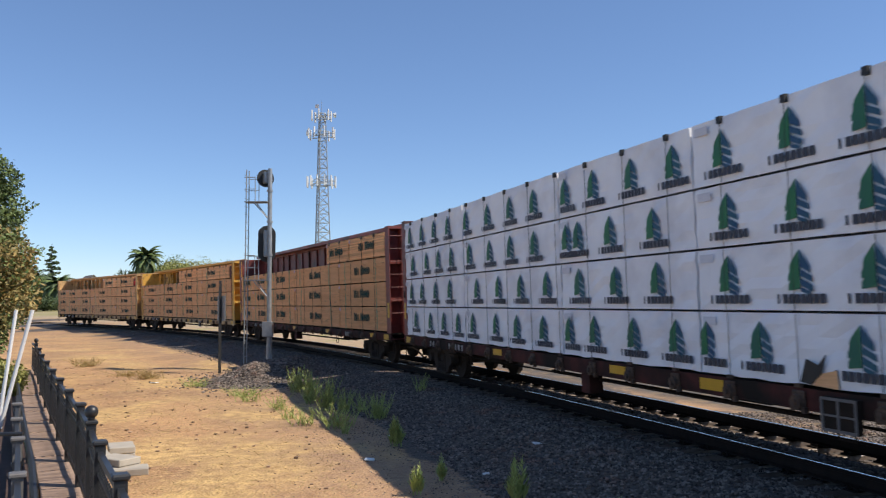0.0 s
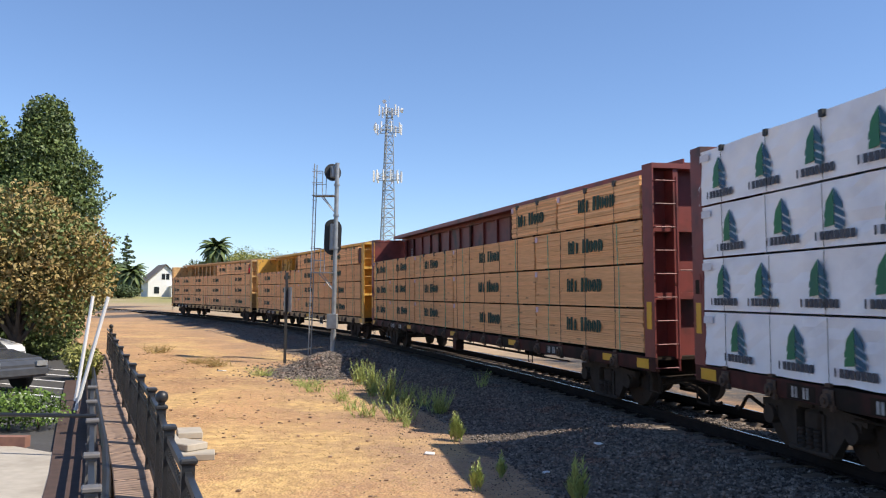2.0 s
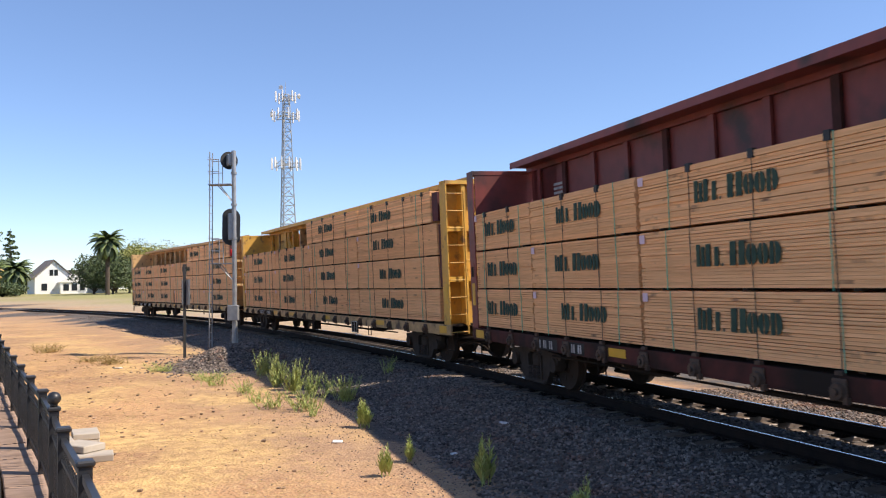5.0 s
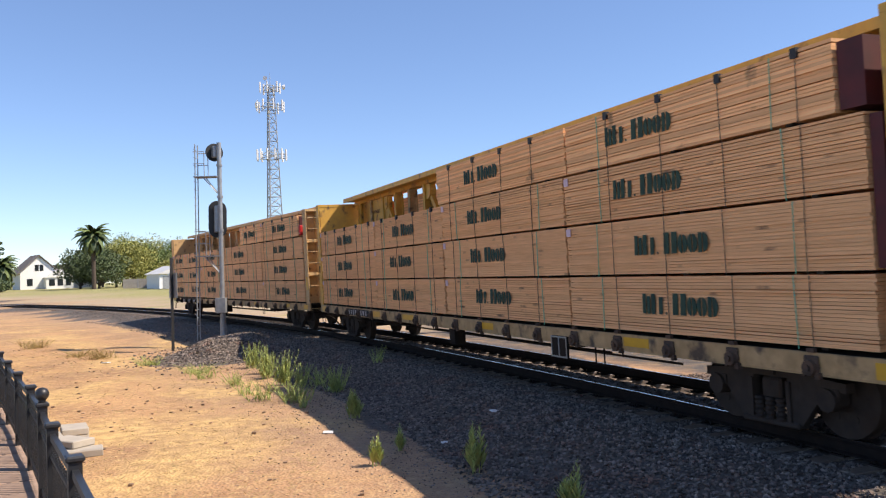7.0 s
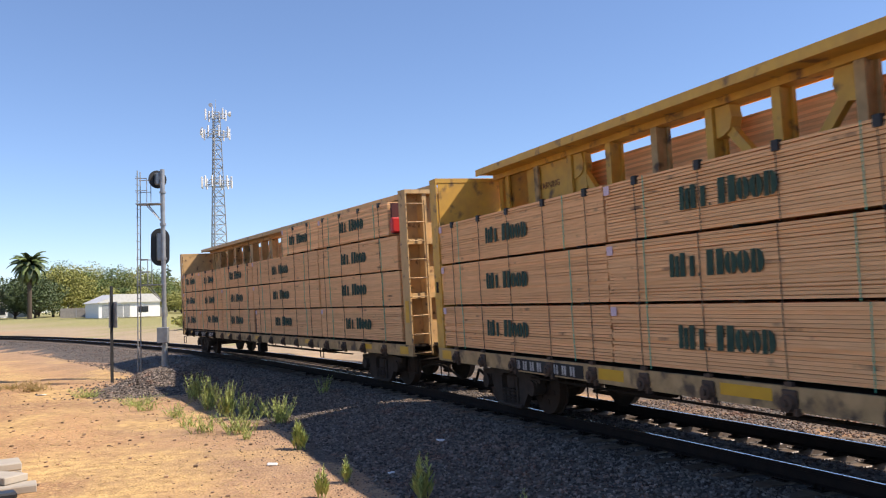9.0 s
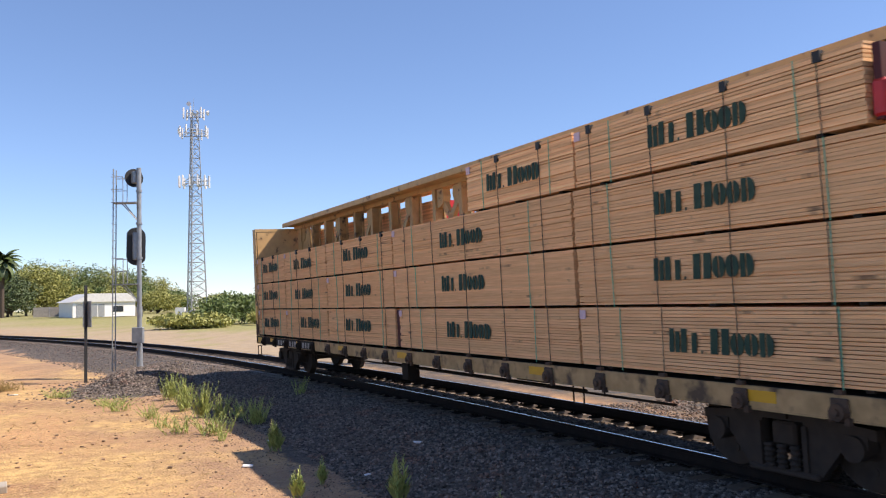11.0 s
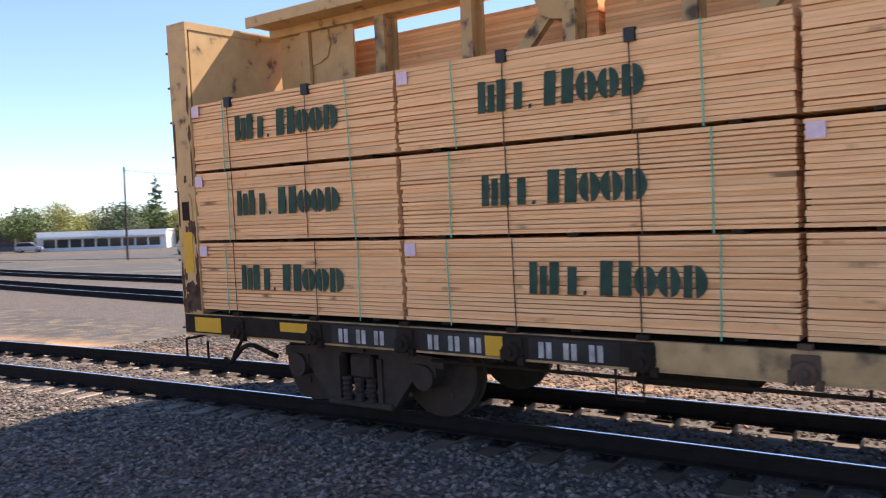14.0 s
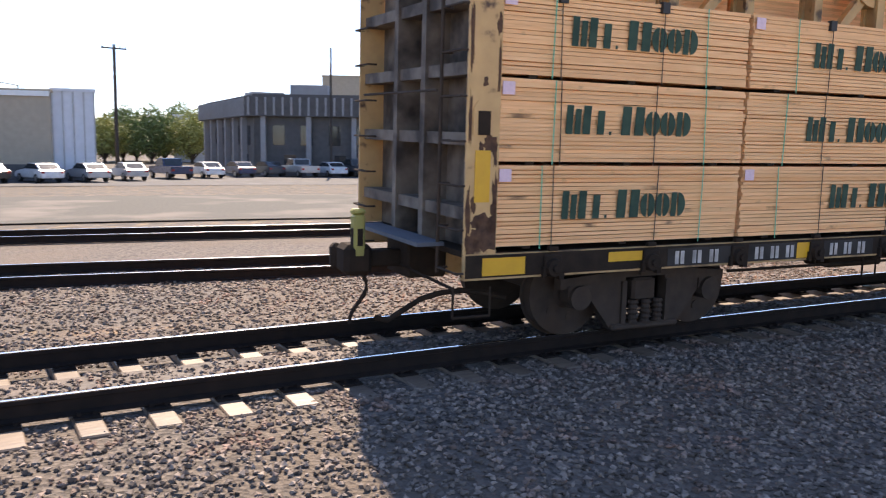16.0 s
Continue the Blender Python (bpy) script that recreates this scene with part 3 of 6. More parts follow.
def letter_bars(u0, u1, z0, h, y, pk):
    """Plain stencil shapes, upright bars and split ovals, as wide and high as the sprayed mark."""
    w = u1 - u0

    def bar(bm, a, b, k, low=0.0):
        x0, x1 = u0 + a * w, u0 + b * w
        c = 0.12 * (x1 - x0)
        bmprism(bm, [(x0, z0 + low), (x0 + c, z0 + h * k), (x1, z0 + h * k), (x1 - c, z0 + low)], y - 0.003, y)

    def half_oval(bm, m, r, k, side):
        ring = [(u0 + (m + side * (0.008 + r * math.sin(f))) * w, z0 + h * k * (0.5 - 0.5 * math.cos(f))) for f in (math.pi * i / 8 for i in range(9))]
        bmprism(bm, ring, y - 0.003, y)

    for bars, ovals in ((((0.0, 0.055, 0.97), (0.065, 0.115, 0.85), (0.125, 0.19, 0.97)), ()), (((0.235, 0.295, 0.82),), ()), (((0.33, 0.35, 0.12),), ()), (((0.425, 0.505, 1.0), (0.53, 0.61, 1.0)), ()),
                        ((), ((0.678, 0.053, 0.86),)), ((), ((0.803, 0.053, 0.86),)), (((0.875, 0.925, 0.88),), ((0.93, 0.06, 0.88),))):
        bm = bmesh.new()
        for a, b, k in bars:
            bar(bm, a, b, k)
        for m, r, k in ovals:
            for side in (-1, 1) if not bars else (1,):
                half_oval(bm, m, r, k, side)
        part("stencil_bar", bm, INK, pk, "dark green stencilled bar")


def lumber_pack(car, u0, u1, layer, near, mark, single, pale, rng, top):
    """A banded pack of sawn boards; near: on the camera's side of the beam."""
    x0, x1 = u0 - HALF, u1 - HALF
    z0 = PACK_Z + layer * PACK_H
    wood = LUMBER_PALE if pale else LUMBER
    k = -1 if near else 1
    n = 19
    h = (PACK_H - 0.035) / n
    pk = new("lumber_pack")
    pk.empty_display_size = 0.1
    pk.parent = car
    pk.matrix_basis = pose((x0 + x1) / 2, 0, z0 + 0.03, 0, 0, rng.uniform(-0.05, 0.05))
    L = (x1 - x0) / 2 - 0.008
    tilt = rng.uniform(-0.008, 0.008)
    yo = 1.40 + rng.uniform(-0.01, 0.01)

    def course(bm, i, z):
        j, e0, e1 = rng.uniform(-0.02, 0.004), rng.uniform(-0.009, 0.003), rng.uniform(-0.009, 0.003)
        ya, yb = sorted((k * (yo + j + tilt * i / n), k * 0.36))
        vs = bmbox(bm, -L - e0, L + e1, ya, yb, z, z + h)
        g0, g1 = (rng.choice((0.001, 0.003, 0.005, 0.012)) for _ in range(2))
        for v, g in zip(vs[4:], (g0, g1, g0, g1)):
            v.co.z -= g

    bm = bmesh.new()
    ya, yb = sorted((k * (yo - 0.06), k * 0.37))
    bmbox(bm, -L + 0.03, L - 0.03, ya, yb, 0.004, PACK_H - 0.045)
    part("pack_core", bm, wood, pk)
    if single:
        variants = []
        for v in range(7):
            bm = bmesh.new()
            course(bm, 9, 0)
            variants.append(mesh_of("board", bm, wood))
        for i in range(n):
            piece("board", variants[rng.integers(7)], pk, pose(rng.uniform(-0.006, 0.006), rng.uniform(-0.005, 0.005), i * h))
    else:
        bm = bmesh.new()
        for i in range(n):
            course(bm, i, i * h)
        tagged(part("timber_filling", bm, wood, pk), kind="stuff")
    if not near:
        return
    ym = -(yo + 0.012)
    for f in (0.12, 0.5, 0.88):
        bm = bmesh.new()
        bmbox(bm, (f - 0.5) * 2 * L - 0.045, (f - 0.5) * 2 * L + 0.045, -1.38, -0.4, -0.03, -0.002)
        part("dunnage_strip", bm, GRIME, pk)
    for u in (v for v in STATIONS if u0 + 0.2 < v < u1 - 0.2):
        bm = bmesh.new()
        c = u - (u0 + u1) / 2 + rng.uniform(-0.04, 0.04)
        lean = rng.uniform(-0.015, 0.015)
        bmtube(bm, (c, ym, -0.03), (c + lean, ym, PACK_H - 0.03), 0.006, sides=4)
        if top:
            bmbox(bm, c - 0.045, c + 0.045, ym - 0.012, ym + 0.05, PACK_H - 0.13, PACK_H - 0.02)
        part("strap", bm, STRAP, pk)
    if single or rng.random() < 0.5:
        for f in (0.17, 0.83):
            bm = bmesh.new()
            c = (f - 0.5) * 2 * L + rng.uniform(-0.08, 0.08)
            bmtube(bm, (c, ym - 0.003, -0.03), (c + rng.uniform(-0.03, 0.03), ym - 0.003, PACK_H - 0.04), 0.007, sides=4)
            part("green_strapping", bm, STRING, pk)
    if rng.random() < 0.8:
        bm = bmesh.new()
        bmbox(bm, -L + 0.02, -L + 0.15, ym - 0.002, ym + 0.004, PACK_H - 0.19, PACK_H - 0.07)
        part("paper_tag", bm, TAG, pk)
    if mark:
        z = 0.265 + rng.uniform(-0.02, 0.03)
        letter_bars(mark[0] - (u0 + u1) / 2, mark[1] - (u0 + u1) / 2, z, 0.285, ym + 0.002, pk)


def wrapped_pack(car, u0, u1, layer, near, rng):
    """A pack in white woven wrap, its skirt a little loose, with printed green marks."""
    x0, x1 = u0 - HALF, u1 - HALF
    z0 = PACK_Z + layer * PACK_H
    k = -1 if near else 1
    pk = new("wrapped_lumber_pack")
    pk.parent = car
    pk.matrix_basis = pose((x0 + x1) / 2, 0, z0 + 0.02, 0, 0, rng.uniform(-0.1, 0.1))
    tagged(pk, "lumber pack in white printed wrap")
    L = (x1 - x0) / 2 - 0.012
    tall = PACK_H + (0.06 if layer == 3 else 0)
    bm = bmesh.new()
    nx, nz = max(4, int(L * 8)), 6
    grid = []
    for j in range(nz + 1):
        grid.append([bm.verts.new((-L + 2 * L * i / nx, k * (1.405 + rng.uniform(-0.016, 0.014) + (0.02 * rng.random() if j == 0 and layer == 0 else 0)), (tall - 0.03) * j / nz - (rng.uniform(0.0, 0.03) if j == 0 and layer == 0 else 0))) for i in range(nx + 1)])
    for j in range(nz):
        for i in range(nx):
            bm.faces.new((grid[j][i], grid[j][i + 1], grid[j + 1][i + 1], grid[j + 1][i]))
    back = [[bm.verts.new((sx * L, k * 0.36, z)) for sx in (-1, 1)] for z in (0, tall - 0.03)]
    top = grid[nz]
    bm.faces.new(top + [back[1][1], back[1][0]])
    for side, i in ((0, 0), (1, nx)):
        bm.faces.new([grid[j][i] for j in range(nz + 1)] + [back[1][side], back[0][side]])
    bm.faces.new((back[0][0], back[0][1], back[1][1], back[1][0]))
    part("wrap", bm, WRAP, pk)
    if not near:
        return
    y = -1.432
    mid = (u0 + u1) / 2
    for u in PRINTS[layer]:
        if not u0 + 0.12 < u < u1 - 0.12:
            continue
        c = u - mid + rng.uniform(-0.02, 0.02)
        lo, hi = max(-L + 0.004, c - 0.38), min(L - 0.004, c + 0.38)
        zt = 0.24 + rng.uniform(-0.012, 0.012)
        w = min(0.19, L - 0.004 - abs(c))
        tiers = ((0.0, 0.19, 0.17), (0.105, 0.19, 0.29), (0.21, 0.16, 0.44))
        left, right = bmesh.new(), bmesh.new()
        out = [(c - 0.005, zt)]
        for base, half, _ in tiers:
            out += [(c - min(w, half), zt + base - 0.02), (c - min(w, half) * 0.98, zt + base + 0.045), (c - min(w, half) * 0.82, zt + base + 0.095)]
        bmprism(left, out + [(c - 0.005, zt + 0.44)], y - 0.003, y)
        part("printed_mark", left, LOGO, pk)
        for base, half, top in tiers:
            q = min(w, half)
            bmprism(right, [(c + 0.005, zt + base + 0.04), (c + q, zt + base - 0.035), (c + q * 0.95, zt + base + 0.035)] + ([(c + 0.005, zt + base + 0.115)] if top < 0.4 else [(c + 0.005, zt + top)]), y - 0.003, y)
        bmprism(right, [(c + 0.005, zt - 0.03), (c + w * 0.8, zt - 0.07), (c + w * 0.8, zt - 0.03), (c + 0.005, zt + 0.015)], y - 0.003, y)
        part("printed_mark", right, LOGO_BLUE, pk)
        for j in range(8):
            xb = c - 0.38 + j * 0.096
            x1 = xb + (0.03 if j == 0 else 0.076)
            if xb < lo or x1 > hi:
                continue
            bm = bmesh.new()
            bmbox(bm, xb, x1, y - 0.003, y, 0.08, 0.186)
            part("printed_bar", bm, LOGOTEXT, pk)
    for u in [v for v in STATIONS if u0 + 0.1 < v < u1 - 0.1]:
        bm = bmesh.new()
        c = u - mid + rng.uniform(-0.03, 0.03)
        bmtube(bm, (c, y - 0.002, 0), (c + rng.uniform(-0.01, 0.01), y - 0.002, tall - 0.04), 0.005, sides=4)
        if layer == 3:
            bmbox(bm, c - 0.04, c + 0.04, y - 0.012, y + 0.05, tall - 0.11, tall - 0.02)
        part("strap", bm, STRAP, pk)
    if rng.random() < 0.8:
        boxes("paper_tag", [(-L + 0.08, -L + 0.36, y - 0.002, y, tall - 0.2, tall - 0.09)], TAG_PALE, pk, "faint white paper label")


TAG_PALE = mat("faint white label", (0.70, 0.70, 0.73), (0.62, 0.62, 0.66), 40, rough=0.8, bump=0)
PRINTS = [  # places of the printed marks along the wrapped car, layer by layer
    (1.23, 2.61, 3.79, 4.9, 5.97, 7.43, 8.62, 9.9, 11.0, 11.9, 13.13, 14.3, 15.0, 16.04, 17.6, 18.8, 20.0, 21.2),
    (0.85, 1.89, 3.16, 4.34, 6.32, 7.68, 8.87, 10.1, 11.4, 12.66, 13.86, 15.52, 16.74, 17.84, 19.05, 20.2, 21.5),
    (1.07, 2.4, 3.5, 4.57, 5.9, 7.22, 8.39, 9.61, 11.0, 11.45, 12.53, 13.79, 15.55, 16.76, 17.87, 19.1, 20.3, 21.6),
    (0.8, 2.0, 3.13, 4.34, 5.71, 7.14, 8.45, 9.64, 11.0, 12.05, 13.27, 14.4, 15.49, 16.71, 17.83, 19.0, 20.2, 21.4)]


ENDGREY = mat("grey brown weathered end paint", (0.20, 0.165, 0.13), (0.12, 0.095, 0.075), 5, 0.8, bump=0.12, stain=(0.04, 0.03, 0.024), stain_scale=2.2, amount=0.7)


def bulkhead(car, end, paint, dirt):
    """The end wall: side plates, ribs and rungs on its outer face, a flat plate on its inner one."""
    k = 1 if end == "front" else -1
    e = k * HALF
    a, b = sorted((e - k * 0.21, e + k * 0.13))
    inner = e - k * 0.2
    bm = bmesh.new()
    rear = ENDGREY if paint is TAN and k < 0 else paint
    i0, i1 = sorted((inner, inner + k * 0.025))
    bmbox(bm, i0, i1, -1.36, 1.36, 1.02, 4.36)
    bh = part("bulkhead", bm, paint, car, "ribbed end bulkhead with rungs")
    if rear is ENDGREY:
        boxes("end_sheet", [(i0 - 0.006, i0 - 0.002, -1.38, 1.38, 1.02, 4.34)], rear, bh)
    rows = []
    for y in (-1.42, 1.39):
        rows.append((a, b, y, y + 0.03, 1.03, 4.36))
    each("side_plate", rows, paint, bh)
    rows = [(a, b, -1.42, 1.42, 4.362, 4.45)]
    boxes("top_cap", rows, paint, bh)
    o0, o1 = sorted((inner + k * 0.027, e + k * 0.10))
    rows = []
    for y in (-0.93, 0.93) if k > 0 else (-0.36, 0.36):
        rows.append((o0, o1, y - 0.05, y + 0.05, 1.0, 4.35))
    each("post", rows, rear, bh)
    o2 = o1 - 0.03 if k > 0 else o1
    o3 = o0 if k > 0 else o0 + 0.03
    for z in (2.1, 3.3) if k > 0 else (1.4, 2.1, 2.75, 3.4):
        boxes("rib", [(o3, o2, -1.385, 1.385, z - 0.06, z + 0.06)], rear, bh)
    xr = e + k * 0.19
    bar = TRUCKM if rear is ENDGREY else paint
    for i in range(9):
        z = 0.85 + i * 0.41
        for y0 in (-1.40, 0.98):
            bm = bmesh.new()
            bmtube(bm, (xr, y0, z), (xr, y0 + 0.42, z), 0.012, sides=6)
            for yy in (y0, y0 + 0.42):
                bmtube(bm, (xr, yy, z), (e + k * 0.08, yy, z), 0.012, sides=6)
            part("rung", bm, bar, bh)
    bm = bmesh.new()
    bmtube(bm, (xr, -0.98, 0.8), (xr, -0.98, 4.2), 0.02, sides=6)
    part("ladder_stile", bm, bar, bh)
    bm = bmesh.new()
    bmtube(bm, (xr + k * 0.03, -0.95, 2.55), (xr + k * 0.03, 1.0, 2.55), 0.014, sides=6)
    part("grab_bar", bm, bar, bh)
    boxes("reflector", [(a + 0.09, a + 0.25, -1.427, -1.421, 1.52, 2.0)], REFLECT, bh, "yellow reflective strip")
    if k < 0:
        bm = bmesh.new()
        xm = (a + b) / 2
        out = [(xm - 0.11, 2.14), (xm + 0.11, 2.14), (xm + 0.11, 2.38), (xm + 0.07, 2.45), (xm - 0.07, 2.45), (xm - 0.11, 2.38)]
        bmprism(bm, out, -1.432, -1.4205)
        part("tie_down_plate", bm, paint, bh)
        boxes("tie_down_slot", [(xm - 0.065, xm + 0.065, -1.436, -1.4325, 2.14, 2.36)], GRIME, bh)


def coupler(car, end, rng):
    k = 1 if end == "front" else -1
    e = k * HALF
    bm = bmesh.new()
    a, b = sorted((e - k * 0.2, e + k * 0.62))
    bmbox(bm, a, b, -0.09, 0.09, 0.72, 0.90, bevel=0.02)
    a, b = sorted((e + k * 0.55, e + k * 0.86))
    bmbox(bm, a, b, -0.2, 0.12, 0.66, 0.98, bevel=0.05)
    a, b = sorted((e + k * 0.78, e + k * 0.90))
    bmbox(bm, a, b, 0.10, 0.24, 0.68, 0.96, bevel=0.04)
    a, b = sorted((e - k * 0.25, e + k * 0.2))
    bmbox(bm, a, b, -0.3, 0.3, 0.62, 1.02, bevel=0.02)
    c = part("coupler", bm, GRIME, car, "black knuckle coupler")
    bm = bmesh.new()
    bmpath(bm, [(e + k * a, -0.45 - b, z) for a, b, z in ((0.62, 0.0, 0.27), (0.50, 0.02, 0.23), (0.34, 0.05, 0.33), (0.16, 0.10, 0.45), (-0.05, 0.18, 0.52), (-0.26, 0.25, 0.54), (-0.5, 0.3, 0.50), (-0.72, 0.3, 0.44))], 0.03)
    part("brake_hose", bm, GRIME, c, "black rubber brake hose")
    bm = bmesh.new()
    x = e + k * 0.2
    bmtube(bm, (x, -1.36, 0.70), (x, 0.0, 0.74), 0.016, sides=6)
    bmtube(bm, (x, -1.36, 0.70), (x, -1.36, 0.42), 0.014, sides=6)
    bmtube(bm, (x - k * 0.0, -1.36, 0.42), (x - k * 0.4, -1.36, 0.42), 0.014, sides=6)
    bmtube(bm, (x - k * 0.4, -1.36, 0.42), (x - k * 0.4, -1.36, 0.7), 0.014, sides=6)
    part("sill_step", bm, GRIME, c, "bent bar sill step")


def flatcar(label, paint, dirt, layout, marks, upper, upper_marks, seed, solid=(), wrapped=None, single=False, plates=None, pale=False, gaps=None, behind=None, strips=((5.9, 6.4, 0.86), (11.15, 11.65, 0.86), (16.0, 16.5, 0.86), (21.0, 21.4, 0.86))):
    rng = np.random.default_rng(seed)
    car = thing("centerbeam_flatcar", label, "freight car", group="train of loaded lumber cars")
    boxes("deck", [(-HALF - 0.05, HALF + 0.05, -1.37, 1.37, 0.975, 1.03)], GRIME, car)
    boxes("center_sill", [(-HALF, HALF, -0.26, 0.26, 0.64, 0.972)], dirt, car)
    for y in (-1.42, 1.34):
        bm = bmesh.new()
        bmbox(bm, -HALF - 0.12, HALF + 0.12, y, y + 0.05, 0.80, 1.028)
        bmbox(bm, -HALF - 0.12, HALF + 0.12, y - 0.05 if y > 0 else y, y + 0.10 if y < 0 else y + 0.05, 0.782, 0.798)
        part("side_sill", bm, dirt, car, "dirty side sill with tie-down winches")
    for i, u in enumerate(STATIONS):
        bm = bmesh.new()
        x = u - HALF
        bmbox(bm, x - 0.10, x + 0.10, -1.455, -1.422, 0.80, 1.0, bevel=0.012)
        bmtube(bm, (x, -1.50, 0.87), (x, -1.42, 0.87), 0.085, 0.10, sides=12)
        bmtube(bm, (x, -1.53, 0.87), (x, -1.50, 0.87), 0.04, sides=8)
        bmbox(bm, x - 0.12, x - 0.08, -1.46, -1.41, 0.77, 0.88)
        bmbox(bm, x + 0.06, x + 0.12, -1.47, -1.41, 0.75, 0.82)
        bmbox(bm, x - 0.05, x + 0.05, -1.45, -1.40, 1.032, 1.075)
        part("winch", bm, GRIME if single and i < 5 else WINCHM, car, "rusty brown tie-down winch")
        boxes("cross_bearer", [(x - 0.05, x + 0.05, -1.36, 1.36, 0.78, 0.97)], GRIME, car) if i % 2 else None
    each("jacking_pad", [(11.25 - HALF, 11.55 - HALF, -1.38, -1.12, 0.44, 0.78)], MAROON_DIRT if paint is MAROON else GRIME, car, "hanging steel jacking pad", 0.01)
    bm = bmesh.new()
    bmtube(bm, (-8.0, -1.18, 0.66), (7.6, -1.18, 0.66), 0.018, sides=6)
    for x in (-6.6, -4.1, -1.6, 1.2, 3.7, 6.2):
        bmtube(bm, (x, -1.18, 0.64), (x, -1.18, 0.79), 0.014, sides=5)
    part("train_pipe", bm, GRIME, car, "thin rusty pipe under the sill")
    for x in (-5.85, 5.85):
        bm = bmesh.new()
        bmpath(bm, [(x - 0.12, -1.36, 0.79), (x - 0.12, -1.36, 0.52), (x + 0.12, -1.36, 0.52), (x + 0.12, -1.36, 0.79)], 0.014)
        part("stirrup_step", bm, GRIME, car)
    rows = [(u - HALF, v - HALF, -1.4245, -1.4214, z0, 0.99) for u, v, z0 in [(0.07, 0.54, 0.82), *strips, (22.3, 22.7, 0.82)]]
    each("reflector", rows, REFLECT, car, "yellow reflective strip")
    rows, txt = [], []
    for u, v in ((2.3, 3.2), (3.45, 4.2), (4.65, 5.5)) if plates is None else plates:
        rows.append((u - HALF, v - HALF, -1.4238, -1.4214, 0.805, 0.995))
        n = max(2, int((v - u) / 0.24))
        for i in range(n):
            c = u + 0.1 + i * 0.24
            for o in (0.0, 0.075):
                txt.append((c + o - HALF, c + o + 0.05 - HALF, -1.4268, -1.424, 0.825, 0.965))
    each("number_board", rows, PLACARD if not wrapped else GRIME, car)
    each("number_bar", txt, CHALK, car, "white plain bar")
    boxes("square", [(4.2 - HALF, 4.42 - HALF, -1.4275, -1.4245, 0.81, 0.99)], REFLECT, car) if single else None
    boxes("grimy_panel", [(-0.11 - HALF, 5.8 - HALF, -1.4212, -1.4201, 0.803, 1.02)], GRIME, car) if single else None
    # beam along the middle
    chord = boxes("top_chord", [(-HALF + 0.25, HALF - 0.25, -0.503, 0.503, 4.50, 4.54)], paint, car, "wide top chord of the centre beam")
    each("chord_flange", [(-HALF + 0.25, HALF - 0.25, y, y + 0.03, 4.48, 4.61) for y in (-0.535, 0.505)], paint, chord)
    boxes("chord_web", [(-HALF + 0.25, HALF - 0.25, -0.14, 0.14, 4.40, 4.498)], paint, chord)
    for i, u in enumerate(STATIONS):
        x = u - HALF
        bm = bmesh.new()
        for y in (-0.13, 0.08):
            bmbox(bm, x - 0.07, x + 0.07, y, y + 0.05, 1.03, 4.398)
        bmbox(bm, x - 0.02, x + 0.02, -0.079, 0.079, 1.03, 4.398)
        p = part("beam_post", bm, dirt if i % 3 == 1 else paint, car)
        k = (gaps or {}).get(i)
        if k:
            g = bmesh.new()
            bmprism(g, [(x + k * 0.09, 4.39), (x + k * 0.36, 4.39), (x + k * 0.40, 4.22), (x + k * 0.34, 4.06), (x + k * 0.22, 4.0), (x + k * 0.09, 3.98)], -0.09, 0.09)
            bmprism(g, [(x + k * 0.22, 4.04), (x + k * 0.34, 4.12), (x + k * 0.68, 3.74), (x + k * 0.58, 3.66)], -0.05, 0.05)
            part("gusset", g, paint, p)
    for u0, u1 in ([solid] if solid else []) + [(0.35, 1.6), (LEN - 1.6, LEN - 0.35)]:
        boxes("web_plate", [(u0 - HALF, u1 - HALF, -0.06, -0.03, 1.03, 4.396), ], paint, car)
    for e in ("front", "rear"):
        bulkhead(car, e, paint, dirt)
        coupler(car, e, rng)
    bogie(car, -9.07)
    bogie(car, 9.07)
    boxes("brake_rigging", [(-6.0, -5.0, -0.9, -0.5, 0.55, 0.85), (-3.0, 5.0, -0.62, -0.56, 0.52, 0.58), (1.5, 2.6, 0.3, 0.9, 0.4, 0.7)], GRIME, car, bevel=0.02)
    for near in (True, False):
        if wrapped:
            for layer in range(4):
                for u0, u1 in wrapped:
                    wrapped_pack(car, u0, u1, layer, near, rng)
            continue
        for layer in range(3):
            for i, (u0, u1) in enumerate(layout):
                if single and layer:
                    u0 = 11.11 if i == 3 else u0
                mk = marks[layer][i]
                lumber_pack(car, u0, u1, layer, near, (mk, mk + 1.56), near and layer * len(layout) + i < 15, pale, rng, layer == 2 and u1 < upper[0][0] + 0.5)
        for i, (u0, u1) in enumerate(upper if near else behind or upper):
            lumber_pack(car, u0, u1, 3, near, (upper_marks[i], upper_marks[i] + 1.56) if near else None, False, pale, rng, True)
    return car


A = flatcar("faded yellow centre-beam flatcar stacked with banded lumber, end of train", TAN, GRIMY,
            [(0.2, 3.26), (3.29, 6.9), (6.93, 11.08), (11.27, 17.38), (17.42, 22.4)], [(0.94, 4.68, 8.2, 13.4, 19.2), (0.94, 4.22, 8.28, 13.3, 19.0), (0.97, 4.23, 8.2, 13.3, 19.1)],
            [(14.4, 17.5), (17.53, 22.0)], [15.1, 19.05], 11, single=True, pale=True, gaps={0: 1, 3: -1, 5: -1, 7: -1, 8: 1, 9: -1, 10: 1, 12: -1}, behind=[(0.9, 4.6), (4.65, 9.58), (14.5, 21.5)], strips=((1.53, 1.96, 0.89), (7.62, 8.03, 0.88), (11.15, 11.6, 0.87), (16.1, 16.5, 0.87), (20.3, 20.75, 0.87)))
